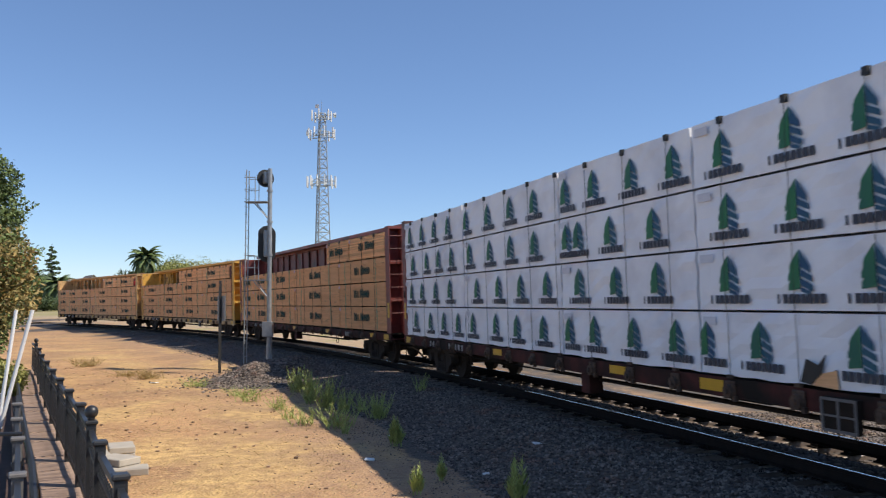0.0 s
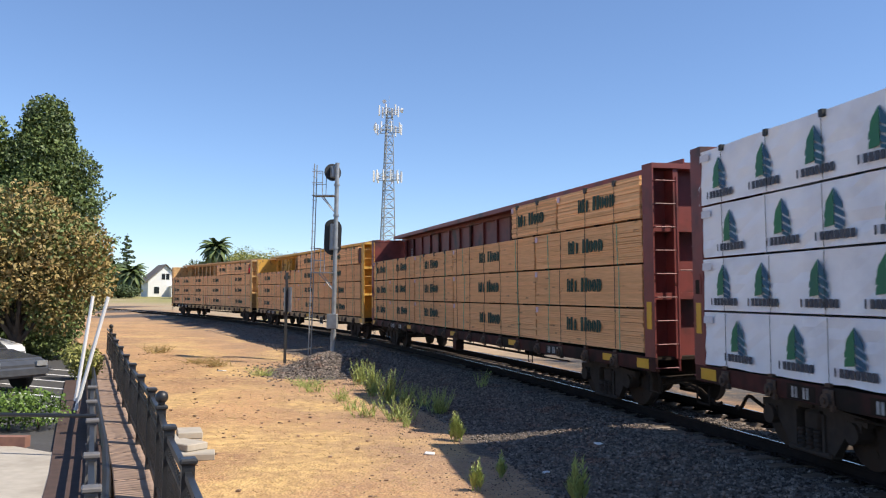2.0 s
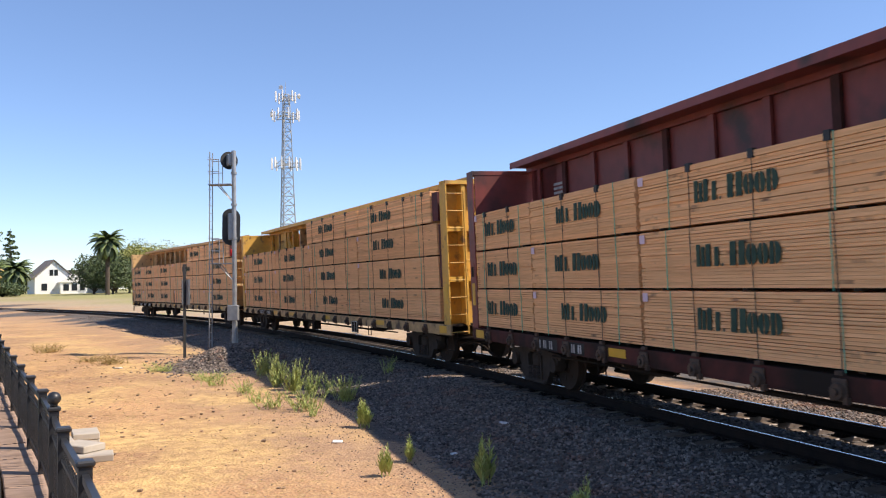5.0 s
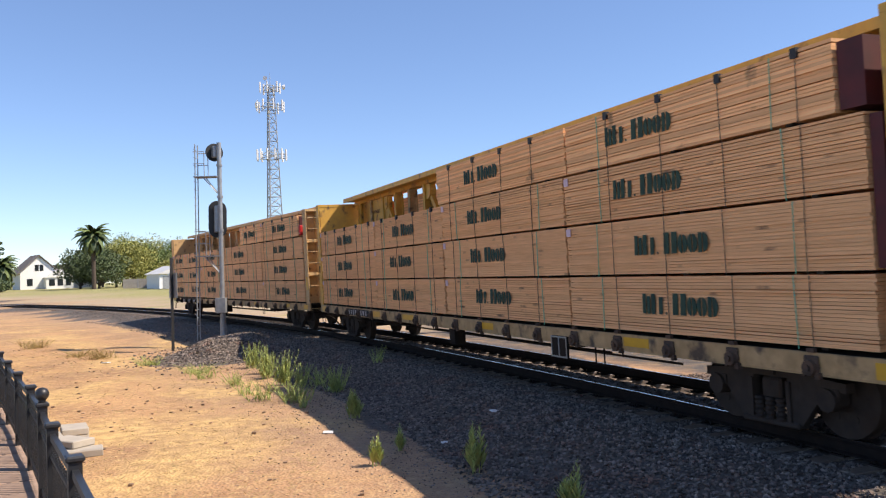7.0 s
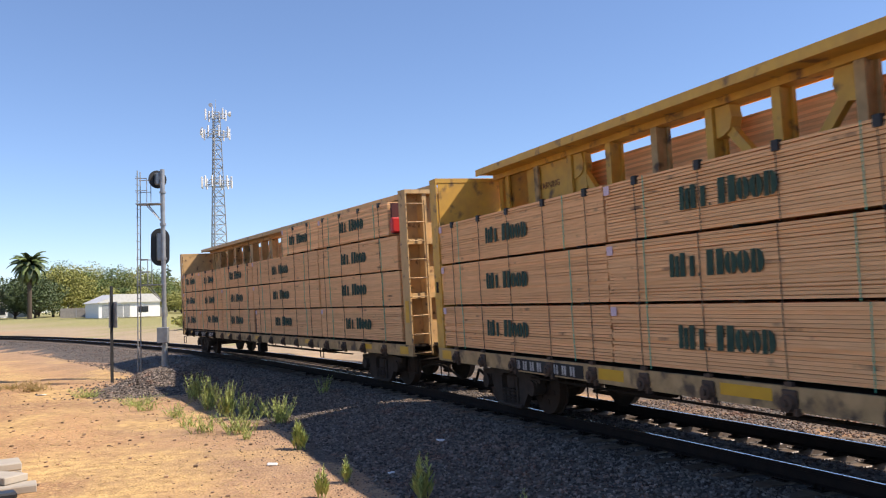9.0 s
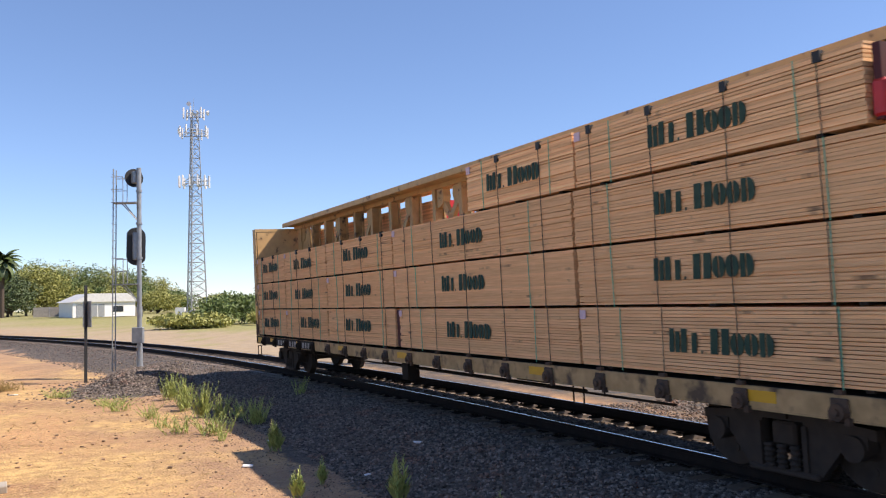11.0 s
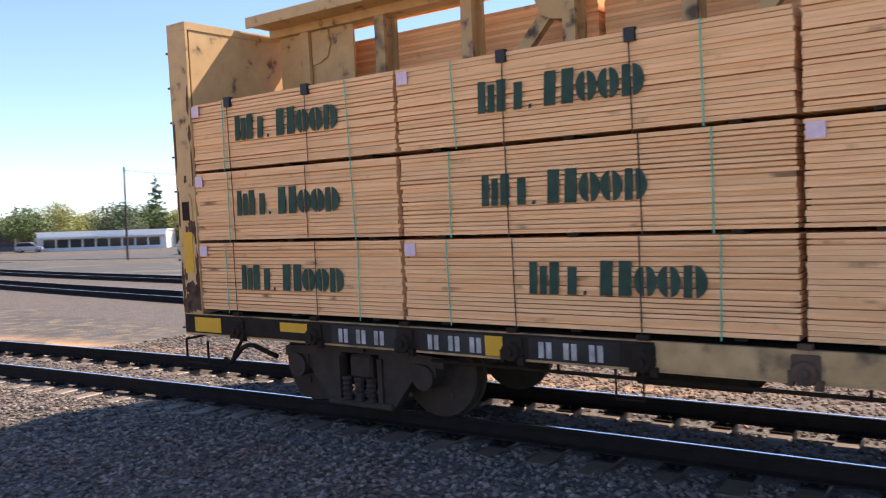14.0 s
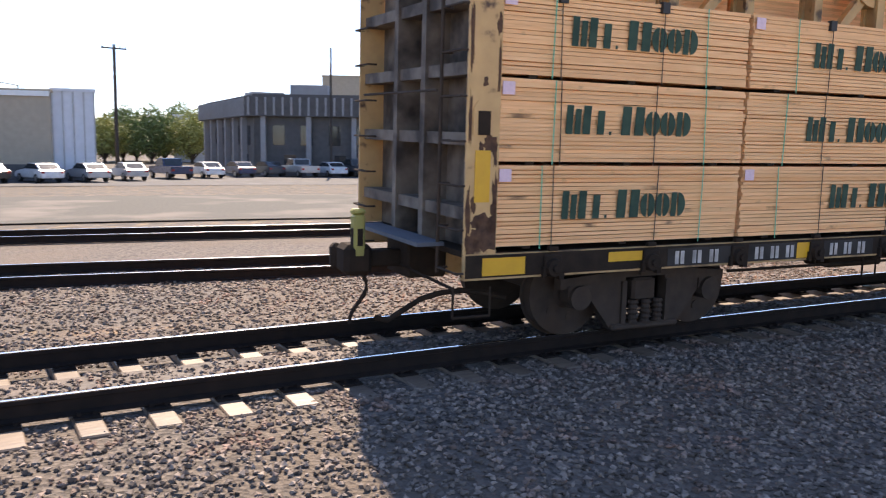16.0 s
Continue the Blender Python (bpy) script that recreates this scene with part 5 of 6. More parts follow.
def lattice_tower(x, y, height):
    t = thing("cell_tower", "grey steel lattice tower with antenna arrays and dishes", "tower", pose(x, y, gz(x, y), 0, 0, 20))
    def leg(i, z):
        a = 2 * math.pi * i / 3
        r = 1.9 - 1.25 * z / height
        return Vector((r * math.cos(a), r * math.sin(a), z))
    for i in range(3):
        bm = bmesh.new()
        bmtube(bm, leg(i, 0), leg(i, height), 0.12, 0.07, 7)
        part("leg", bm, GALV, t)
    n = 22
    for i in range(3):
        bm = bmesh.new()
        for k in range(n):
            z0, z1 = height * k / n, height * (k + 1) / n
            a, b = leg(i, z0), leg((i + 1) % 3, z1)
            c, d = leg((i + 1) % 3, z0), leg(i, z1)
            for p, q in ((a, b), (c, d), (a, leg((i + 1) % 3, z0))):
                bmtube(bm, p, q, 0.045, sides=4, caps=False)
        tagged(part("bracing", bm, GALV, t), kind="stuff")
    for z, r, count in ((height * 0.655, 2.5, 12), (height * 0.895, 2.3, 8), (height * 0.985, 1.7, 6)):
        bm = bmesh.new()
        for i in range(3):
            a, b = 2 * math.pi * i / 3, 2 * math.pi * (i + 1) / 3
            for dz in (-0.35, 0.35):
                bmtube(bm, (r * math.cos(a), r * math.sin(a), z + dz), (r * math.cos(b), r * math.sin(b), z + dz), 0.06, sides=5)
            bmtube(bm, (0, 0, z), (r * math.cos(a), r * math.sin(a), z), 0.06, sides=5)
        fr = part("antenna_frame", bm, GALV, t)
        for i in range(count):
            a = 2 * math.pi * i / count
            bm = bmesh.new()
            bmbox(bm, -0.13, 0.13, -0.09, 0.09, -0.9, 0.9, bevel=0.03)
            part("panel_antenna", bm, WHITE, fr, at=pose(r * 0.95 * math.cos(a), r * 0.95 * math.sin(a), z + 0.1, 0, 0, math.degrees(a)))
    for az, z, r in ((180, height * 0.90, 0.55), (10, height * 1.0, 0.45), (240, height * 1.02, 0.35)):
        bm = bmesh.new()
        bmtube(bm, (0, 0, 0), (0.35, 0, 0), r * 0.55, r, 16)
        a = radians(az)
        part("dish", bm, WHITE, t, "round white dish antenna", at=pose(2.1 * math.cos(a), 2.1 * math.sin(a), z, 0, 0, az))
    bm = bmesh.new()
    bmtube(bm, (0, 0, height), (0, 0, height + 2.2), 0.05, 0.02, 5)
    part("lightning_rod", bm, GALV, t)


def pole(az, d, top_el, label, r=0.14, arms=0, material=None, name="utility_pole", lamp=False):
    x, y = pol(az, d)
    z0 = gz(x, y)
    h = 2.0 + d * math.tan(radians(top_el)) - z0
    t = thing(name, label, "pole", pose(x, y, z0, 0, 0, az + 20), group="poles along the line")
    bm = bmesh.new()
    bmtube(bm, (0, 0, -0.3), (0, 0, h), r, r * 0.7, 9)
    part("shaft", bm, material or WOODPOLE, t)
    for i in range(arms):
        bm = bmesh.new()
        z = h - 0.35 - i * 1.0
        bmbox(bm, -1.15, 1.15, -0.06, 0.06, z - 0.06, z + 0.06)
        for k in (-1.05, -0.55, 0.55, 1.05):
            bmtube(bm, (k, 0, z + 0.06), (k, 0, z + 0.26), 0.05, 0.03, 6)
        part("crossarm", bm, material or WOODPOLE, t)
    if lamp:
        bm = bmesh.new()
        bmtube(bm, (0, 0, h - 0.05), (-1.3, 0, h + 0.12), 0.04, sides=6)
        bmbox(bm, -1.9, -1.25, -0.12, 0.12, h + 0.06, h + 0.18, bevel=0.03)
        part("lamp_arm", bm, GALV, t)
    return t


def wires(name, pts, label):
    bm = bmesh.new()
    for a, b in zip(pts, pts[1:]):
        a, b = Vector(a), Vector(b)
        prev = a
        for i in range(1, 9):
            f = i / 8
            q = a.lerp(b, f) - Vector((0, 0, 2.2 * f * (1 - f)))
            bmtube(bm, prev, q, 0.02, sides=4, caps=False)
            prev = q
    ob = new(name, mesh_of(name, bm, BLACKM))
    return tagged(ob, label, "cable")


CARPAINT = [mat("white car paint", (0.72, 0.72, 0.72), rough=0.25, bump=0), mat("silver car paint", (0.42, 0.43, 0.44), (0.38, 0.39, 0.40), rough=0.25, metal=0.4, bump=0),
            mat("black car paint", (0.02, 0.02, 0.022), rough=0.2, bump=0), mat("dark blue car paint", (0.03, 0.05, 0.11), rough=0.2, bump=0), mat("dark grey car paint", (0.07, 0.075, 0.085), rough=0.22, bump=0)]
RUBBER = mat("black tyre rubber", (0.018, 0.018, 0.018), rough=0.85, bump=0)
LAMPRED = mat("red lamp lens", (0.35, 0.02, 0.02), rough=0.2, bump=0)


def parked_car(m, paint, label, style="sedan"):
    """A car along x, its nose at +x, standing on z = 0."""
    t = thing("parked_car", label, "car", m, group="parked cars")
    L, W = (5.4, 0.98) if style == "pickup" else (4.6, 0.9)
    hl = L / 2
    if style == "sedan":
        body = [(-hl, 0.35), (-hl, 0.85), (-hl + 0.25, 0.98), (hl - 1.35, 0.95), (hl - 0.2, 0.80), (hl, 0.62), (hl, 0.35)]
        cab = [(-hl + 0.35, 0.96), (-hl + 1.1, 1.42), (hl - 2.2, 1.44), (hl - 1.25, 0.94)]
    elif style == "van":
        body = [(-hl, 0.35), (-hl, 1.05), (hl - 1.0, 1.05), (hl - 0.1, 0.90), (hl, 0.65), (hl, 0.35)]
        cab = [(-hl + 0.02, 1.04), (-hl + 0.15, 1.78), (hl - 1.9, 1.80), (hl - 0.85, 1.03)]
    else:
        body = [(-hl, 0.45), (-hl, 1.08), (hl - 1.4, 1.08), (hl - 0.1, 1.02), (hl, 0.8), (hl, 0.45)]
        cab = [(-0.7, 1.07), (-0.55, 1.74), (0.75, 1.76), (1.35, 1.06)]
    bm = bmesh.new()
    bmprism(bm, body, -W, W)
    bmesh.ops.bevel(bm, geom=list(bm.edges), offset=0.06, segments=2, affect="EDGES")
    part("body", bm, paint, t)
    bm = bmesh.new()
    bmprism(bm, cab, -W + 0.12, W - 0.12)
    bmesh.ops.bevel(bm, geom=list(bm.edges), offset=0.05, segments=2, affect="EDGES")
    part("cabin", bm, paint, t)
    cx = sum(p[0] for p in cab) / 4
    z0, z1 = cab[0][1], cab[1][1]
    win = [(cx + (x - cx) * 0.88, z0 + (z - z0) * 0.80 + 0.06) for x, z in cab]
    for k in (-1, 1):
        bm = bmesh.new()
        bmprism(bm, win, *sorted((k * (W - 0.125), k * (W - 0.112))))
        part("side_window", bm, GLASS, t)
    for (xa, za), (xb, zb), k in ((cab[0], cab[1], -1), (cab[3], cab[2], 1)):
        bm = bmesh.new()
        q = []
        for f in (0.12, 0.88):
            for y in (-W + 0.22, W - 0.22):
                q.append(bm.verts.new((xa + (xb - xa) * f + k * 0.012, y, za + (zb - za) * f + 0.006)))
        bm.faces.new((q[0], q[1], q[3], q[2]))
        part("windscreen", bm, GLASS, t)
    for x in (-hl + 0.85, hl - 0.9):
        for k in (-1, 1):
            bm = bmesh.new()
            bmtube(bm, (x, k * (W - 0.2), 0.33), (x, k * (W + 0.01), 0.33), 0.33, sides=18)
            wh = part("wheel", bm, RUBBER, t)
            bm = bmesh.new()
            bmtube(bm, (x, k * (W + 0.011), 0.33), (x, k * (W + 0.02), 0.33), 0.2, sides=14)
            part("rim", bm, STEEL, wh)
    for k in (-1, 1):
        boxes("headlight", [(hl - 0.05, hl + 0.012, *sorted((k * (W - 0.4), k * (W - 0.1))), 0.62, 0.74)], GALV, t)
        boxes("tail_light", [(-hl - 0.012, -hl + 0.05, *sorted((k * (W - 0.32), k * (W - 0.06))), 0.70, 0.86)], LAMPRED, t)
    return t


def block_building(name, p, q, depth, z0, height, material, label, build=None, roof=0.25):
    """A flat-roofed block whose front runs from p to q (as seen, left to right); x along the front, -y to the viewer."""
    dx, dy = q[0] - p[0], q[1] - p[1]
    L = math.hypot(dx, dy)
    t = thing(name, label, "building", pose(p[0], p[1], z0, 0, 0, math.degrees(math.atan2(dy, dx))))
    boxes("wall", [(0, L, 0, depth, -0.5, height)], material, t)
    boxes("roof_edge", [(-0.15, L + 0.15, -0.15, depth + 0.15, height, height + roof)], material, t)
    if build:
        build(t, L, height)
    return t


def window_row(t, L, z0, z1, count, width, margin=1.0, material=None, name="window"):
    for i in range(count):
        x = margin + (L - 2 * margin) * (i + 0.5) / count
        w = boxes(name, [(x - width / 2, x + width / 2, -0.05, 0.02, z0, z1)], material or GLASS, t)


# the trackside signal, tower, poles and weeds
signal_mast(*pol(11.68, 32.6), 7.45, "tall two-headed railway signal on a gravel mound", -4, 1, True)
signal_mast(*pol(-11.35, 31.4), 6.3, "two-headed railway signal between the tracks", -12, 2)
lattice_tower(*pol(8.25, 140), 33.6)
bm = bmesh.new()
bmbox(bm, -0.04, 0.04, -0.04, 0.04, -0.3, 3.35)
sp = thing("sign_post", "dark steel post with a small sign seen edge-on", "sign", pose(*pol(14.85, 31.6), gz(*pol(14.85, 31.6)), 0, 0, -50))
part("post", bm, BLACKM, sp)
boxes("sign_plate", [(-0.32, 0.32, 0.045, 0.06, 1.9, 2.8)], GALV, sp, "blue grey back of the sign plate")

for i, (x, y, h, w, n) in enumerate([(0.9, 10.5, 0.68, 0.4, 12), (-0.36, 11.2, 0.5, 0.3, 8), (-0.05, 12.1, 0.46, 0.25, 7), (-0.84, 14.9, 0.6, 0.4, 9), (-1.42, 18.2, 0.62, 0.75, 22), (-2.75, 19.9, 0.85, 0.6, 14),
                                    (-2.3, 19.6, 0.6, 0.6, 14), (-3.5, 22.3, 0.8, 0.45, 16), (-4.1, 23.7, 0.8, 0.7, 14), (1.75, 8.7, 0.55, 0.4, 7), (-1.9, 16.3, 0.4, 0.5, 8), (-3.3, 18.2, 0.35, 0.6, 9), (-0.6, 21.5, 0.5, 0.6, 8), (-2.2, 17.2, 0.6, 0.9, 16), (-3.4, 21.4, 0.7, 0.8, 14), (-4.0, 20.2, 0.4, 0.9, 14), (-2.9, 17.4, 0.45, 0.9, 12), (-5.0, 21.8, 0.4, 1.0, 14), (-1.9, 19.4, 0.5, 0.6, 9)]):
    weed(x, y, h, w, 40 + i, max(4, n // 2) if i in (0, 1, 2, 9) else n, spire=i in (0, 1, 2, 3, 9))
for i, (x, y, h, w, n) in enumerate([(-14.6, 34.5, 0.45, 2.0, 40), (-10.0, 28.5, 0.4, 1.8, 40), (-11.2, 30.0, 0.3, 1.6, 30), (-7.6, 26.0, 0.35, 1.2, 24), (-5.4, 23.0, 0.3, 1.4, 26)]):
    weed(x, y, h, w, 70 + i, n, DRY if i < 3 else None, "grass_tuft", "dry straw-coloured grass tuft on bare earth")


def litter():
    """Dry twigs, clods and scraps over the open earth."""
    rng = np.random.default_rng(9)
    bm = bmesh.new()
    for _ in range(420):
        y = rng.uniform(6, 34)
        x = rng.uniform(-2.2 - y * 0.42, 1.5 - y * 0.17)
        s = rng.uniform(0.010, 0.032)
        z = gz(x, y)
        bmbox(bm, x - s, x + s, y - s * rng.uniform(0.4, 1.4), y + s, z - 0.01, z + s * rng.uniform(0.4, 1.2))
    ob = new("clods", mesh_of("clods", bm, mat("dark earth clods", (0.26, 0.165, 0.10), (0.40, 0.27, 0.17), 3, 0.95, bump=0.2, island=0.5)))
    tagged(ob, "scattered clods, bark and small stones on dry earth", "debris", kind="stuff")
    bm = bmesh.new()
    for _ in range(9000):
        y = 5 + 34 * rng.random() ** 1.3
        x = rng.uniform(-2.0 - y * 0.43, 0.8 - y * 0.17)
        z = gz(x, y)
        a, L = rng.uniform(0, 6.28), rng.uniform(0.05, 0.16)
        dx, dy = math.cos(a) * L, math.sin(a) * L
        k = rng.uniform(0.0, 0.05)
        vs = [bm.verts.new(p) for p in ((x, y, z), (x - dy * 0.06, y + dx * 0.06, z + 0.004), (x + dx, y + dy, z + 0.008 + k))]
        bm.faces.new(vs)
    ob = new("straw_litter", mesh_of("straw_litter", bm, DRY))
    tagged(ob, "dry straw stalks lying on the earth", "straw", kind="stuff")
    for i, (x, y, w) in enumerate(((-1.2, 13.6, 0.16), (-0.95, 15.9, 0.2), (1.5, 13.8, 0.18), (-9.2, 26.9, 0.25), (0.6, 12.3, 0.1))):
        bm = bmesh.new()
        bmbox(bm, -w / 2, w / 2, -w / 3, w / 3, 0, 0.03, bevel=0.01)
        p = thing("paper_scrap", "crumpled white paper scrap on the ground", "litter", pose(x, y, gz(x, y) + 0.005, 4, 3, i * 50), group="paper scraps")
        part("scrap", bm, WHITE, p)


litter()


def paving_blocks():
    for i, (x, y, r, n) in enumerate(((-5.45, 13.3, -62, 2), (-5.0, 13.0, -30, 2), (-5.3, 13.95, -66, 2), (-4.75, 12.75, 20, 1))):
        t = thing("concrete_block_stack", "pale concrete blocks piled on the dirt", "block", pose(x, y, gz(x, y), 0, 0, r), group="concrete blocks")
        for k in range(n):
            bm = bmesh.new()
            bmbox(bm, -0.3, 0.3, -0.2, 0.2, 0.11 * k + 0.002, 0.11 * k + 0.108, bevel=0.012)
            part("block", bm, CONCRETE, t)


paving_blocks()


# ---- fence, handrail and parking lot ----
COPING = mat("pinkish tan coping block", (0.42, 0.29, 0.21), (0.34, 0.23, 0.165), 6, 0.9, bump=0.2, stain=(0.25, 0.17, 0.12), amount=0.4)
FENCE = [(-0.9, 3.2), (-1.79, 5.09), (-2.48, 6.52), (-3.28, 8.1), (-3.95, 9.5), (-4.8, 11.2), (-5.75, 13.0), (-6.8, 15.0), (-7.9, 17.1), (-9.2, 19.6), (-10.6, 22.3), (-12.2, 25.5), (-13.8, 28.6), (-15.2, 31.2)]


def iron_fence():
    t = thing("iron_fence", "black iron picket fence on a low wall", "fence")
    base, top = -0.35, 0.61
    picket = bmesh.new()
    bmbox(picket, -0.011, 0.011, -0.011, 0.011, 0, 0.80)
    pm = mesh_of("picket", picket, FENCEM)
    fine = bmesh.new()
    bmtube(fine, (0, 0, 0), (0, 0, 0.1), 0.035, sides=6)
    for i, (p, q) in enumerate(zip(FENCE, FENCE[1:])):
        a = math.atan2(q[1] - p[1], q[0] - p[0])
        L = math.hypot(q[0] - p[0], q[1] - p[1])
        bm = bmesh.new()
        bmbox(bm, -0.05, 0.05, -0.05, 0.05, base - 0.1, top + 0.05)
        bmbox(bm, -0.07, 0.07, -0.07, 0.07, top + 0.05, top + 0.10, bevel=0.015)
        post = part("post", bm, FENCEM, t, at=pose(p[0], p[1], 0, 0, 0, math.degrees(a)))
        if i in (4, 12):
            bm = bmesh.new()
            bmesh.ops.create_uvsphere(bm, u_segments=14, v_segments=9, radius=0.075)
            bmesh.ops.translate(bm, verts=bm.verts, vec=(0, 0, top + 0.19))
            bmtube(bm, (0, 0, top + 0.1), (0, 0, top + 0.14), 0.04, sides=8)
            part("ball_finial", bm, FENCEM, post, smooth=True)
        for z, h in ((top - 0.06, 0.06), (top - 0.22, 0.03), (base + 0.1, 0.04)):
            boxes("rail", [(0.05, L - 0.05, -0.025, 0.025, z, z + h)], FENCEM, t).matrix_basis = pose(p[0], p[1], 0, 0, 0, math.degrees(a))
        n = int(L / 0.105) if i < 9 else int(L / 0.14)
        for k in range(1, n):
            f = k / n
            piece("picket", pm, t, pose(p[0] + (q[0] - p[0]) * f, p[1] + (q[1] - p[1]) * f, base + 0.02, 0, 0, math.degrees(a)))
    w = thing("low_wall", "low concrete and brick wall under the fence", "wall", kind="structure")
    rng = random.Random(5)
    for p, q in zip(FENCE, FENCE[1:]):
        a = math.degrees(math.atan2(q[1] - p[1], q[0] - p[0]))
        L = math.hypot(q[0] - p[0], q[1] - p[1])
        n = max(1, round(L / 0.62))
        for k in range(n):
            bm = bmesh.new()
            bmbox(bm, 0.005, L / n - 0.005, -0.10, 0.46, -0.62, -0.38, bevel=0.012)
            part("coping_block", bm, COPING, w, at=pose(*[p[j] + (q[j] - p[j]) * k / n for j in (0, 1)], rng.uniform(-0.01, 0.01), 0, 0, a))


iron_fence()


def handrail():
    t = thing("handrail", "grey painted steel handrail with square posts", "railing")
    pts = [(-2.6, 5.3), (-3.1, 6.25), (-3.84, 7.69), (-4.63, 9.24), (-5.87, 11.7), (-6.9, 13.7), (-7.93, 15.75), (-9.0, 17.9)]
    top = 0.14
    for p, q in zip(pts, pts[1:]):
        a = math.degrees(math.atan2(q[1] - p[1], q[0] - p[0]))
        L = math.hypot(q[0] - p[0], q[1] - p[1])
        bm = bmesh.new()
        bmbox(bm, -0.06, 0.06, -0.06, 0.06, -0.55, top)
        bmbox(bm, -0.09, 0.09, -0.09, 0.09, top, top + 0.05, bevel=0.012)
        bmbox(bm, -0.08, 0.08, -0.08, 0.08, -0.2, -0.16)
        part("post", bm, GREYRAIL, t, at=pose(*p, 0, 0, 0, a))
        for z in (top - 0.08, -0.15, -0.4):
            boxes("rail", [(0.06, L - 0.06, -0.03, 0.03, z, z + 0.05)], FENCEM, t).matrix_basis = pose(*p, 0, 0, 0, a)
    b = thing("handrail", "black tube handrail across the walk", "railing")
    bm = bmesh.new()
    bmtube(bm, (-9.0, 12.0, 0.15), (-5.9, 11.9, 0.2), 0.03, sides=8)
    bmtube(bm, (-9.0, 12.0, 0.15), (-9.0, 12.0, -0.5), 0.03, sides=8)
    part("tube", bm, FENCEM, b)


handrail()


def ramp():
    """The narrow walk between the fence's wall and the handrail, with a low black rail along it."""
    pts = [Vector((x - 0.62, y - 0.25, 0)) for x, y in FENCE[1:11]]
    bm = bmesh.new()
    rings = [[bm.verts.new((p.x - w, p.y - 0.3 * w, -0.365 if w < 0.05 else -0.385)) for w in (-0.15, 0.55)] for p in pts]
    for a, b in zip(rings, rings[1:]):
        bm.faces.new((a[0], a[1], b[1], b[0]))
    # Brick colour is set dark to stand in for the shade down in the walk.
    tagged(new("ramp_floor", mesh_of("ramp_floor", bm, mat("brick paving darkened for shade", (0.085, 0.05, 0.04), (0.06, 0.038, 0.03), 6, 0.9))), "narrow brick walk beside the fence, shade painted into its colour", "paving", kind="structure")
    t = thing("ramp_rail", "low black curved rail along the narrow walk", "railing")
    for p, q in zip(pts, pts[1:]):
        bm = bmesh.new()
        bmtube(bm, (p.x + 0.12, p.y, -0.06), (q.x + 0.12, q.y, -0.06), 0.045, sides=8)
        part("rail", bm, FENCEM, t)
        bm = bmesh.new()
        bmtube(bm, (p.x + 0.12, p.y, -0.40), (p.x + 0.12, p.y, -0.06), 0.022, sides=6)
        part("post", bm, FENCEM, t)


ramp()


def sheet(name, outline, z, material, label):
    bm = bmesh.new()
    top = [bm.verts.new((x, y, z)) for x, y in outline]
    low = [bm.verts.new((x, y, z - 0.5)) for x, y in outline]
    bm.faces.new(top)
    n = len(top)
    for i in range(n):
        bm.faces.new((top[i], low[i], low[(i + 1) % n], top[(i + 1) % n]))
    return tagged(new(name, mesh_of(name, bm, material)), label, "paving", kind="structure")


sheet("parking_lot", [(-5.9, 12.6), (-9.6, 20.0), (-15.2, 31.5), (-40, 40), (-60, 20), (-30, 2), (-9, 7.5)], -0.43, ASPHALT, "grey asphalt parking lot with white bay lines")
# The stretch behind the camera is added, unseen, to bounce sunlight onto the train.
sheet("sidewalk", [(-1.2, 3.0), (-2.7, 5.2), (-5.9, 11.8), (-8.4, 13.0), (-16, 9), (-60, 2), (-60, -70), (0.3, -70), (0.3, -3)], -0.40, CONCRETE, "pale concrete sidewalk beside the lot, with an added unseen bounce sheet behind the camera")
lines = thing("bay_lines", "white painted parking bay lines", "marking", kind="structure")
for i in range(7):
    boxes("bay_line", [(0, 3.6, -0.06, 0.06, -0.428, -0.424)], WHITE, lines).matrix_basis = pose(-7.2 - i * 0.85, 15.0 + i * 1.6, 0, 0, 0, 158)
boxes("kerb", [(0, 7.5, -0.1, 0.1, -0.5, -0.26)], BRICK, thing("planter_kerb", "brick planter kerb round the hedge", "kerb", pose(-7.4, 12.7, 0, 0, 0, 187), kind="structure"))


def hedge():
    t = thing("hedge", "clipped bright green hedge beside the sidewalk", "hedge", pose(-9.4, 14.1, -0.43))
    blobs = [(-1.7 + 0.42 * i, 0.25 * math.sin(i * 2.1), 0.36 + 0.05 * math.sin(i * 1.3), 0.5, 0.55, 0.34) for i in range(8)]
    bm = bmesh.new()
    for b in blobs:
        bmtube(bm, (b[0], b[1], 0), b[:3], 0.03, 0.012, 5)
    part("stem", bm, BARK, t)
    leaf_cloud("leaves", blobs, 9000, 0.035, mat("hedge leaves", (0.14, 0.22, 0.035), (0.085, 0.15, 0.025), 3, 0.55, bump=0, island=0.35), t, 6)


hedge()
bush(-11.7, 22.6, 1.1, 1.1, LEAF_BRIGHT, "round green shrub at the lot's edge", 21, 2500, 0.05, "shrub")
tree(*pol(31.2, 27.5), 5.9, 4.5, LEAF_BROWN, "broad tree with browning leaves over parked cars", 31, 36000, 0.065, 0.22, 0.2, second=LEAF)
tree(*pol(29.9, 33.5), 9.6, 4.6, LEAF, "tall dense green columnar tree", 32, 70000, 0.07, 0.25, 0.1, column=True, second=LEAF_DARK)
tree(*pol(33.2, 33.5), 8.8, 4.0, LEAF, "tall dense green columnar tree", 33, 16000, 0.10, 0.25, 0.1, column=True)
parked_car(pose(-13.6, 19.9, -0.425, 0, 0, -20), CARPAINT[4], "dark grey sedan parked under the tree")
parked_car(pose(-15.9, 22.8, -0.425, 0, 0, -20), CARPAINT[0], "white van parked under the tree", "van")


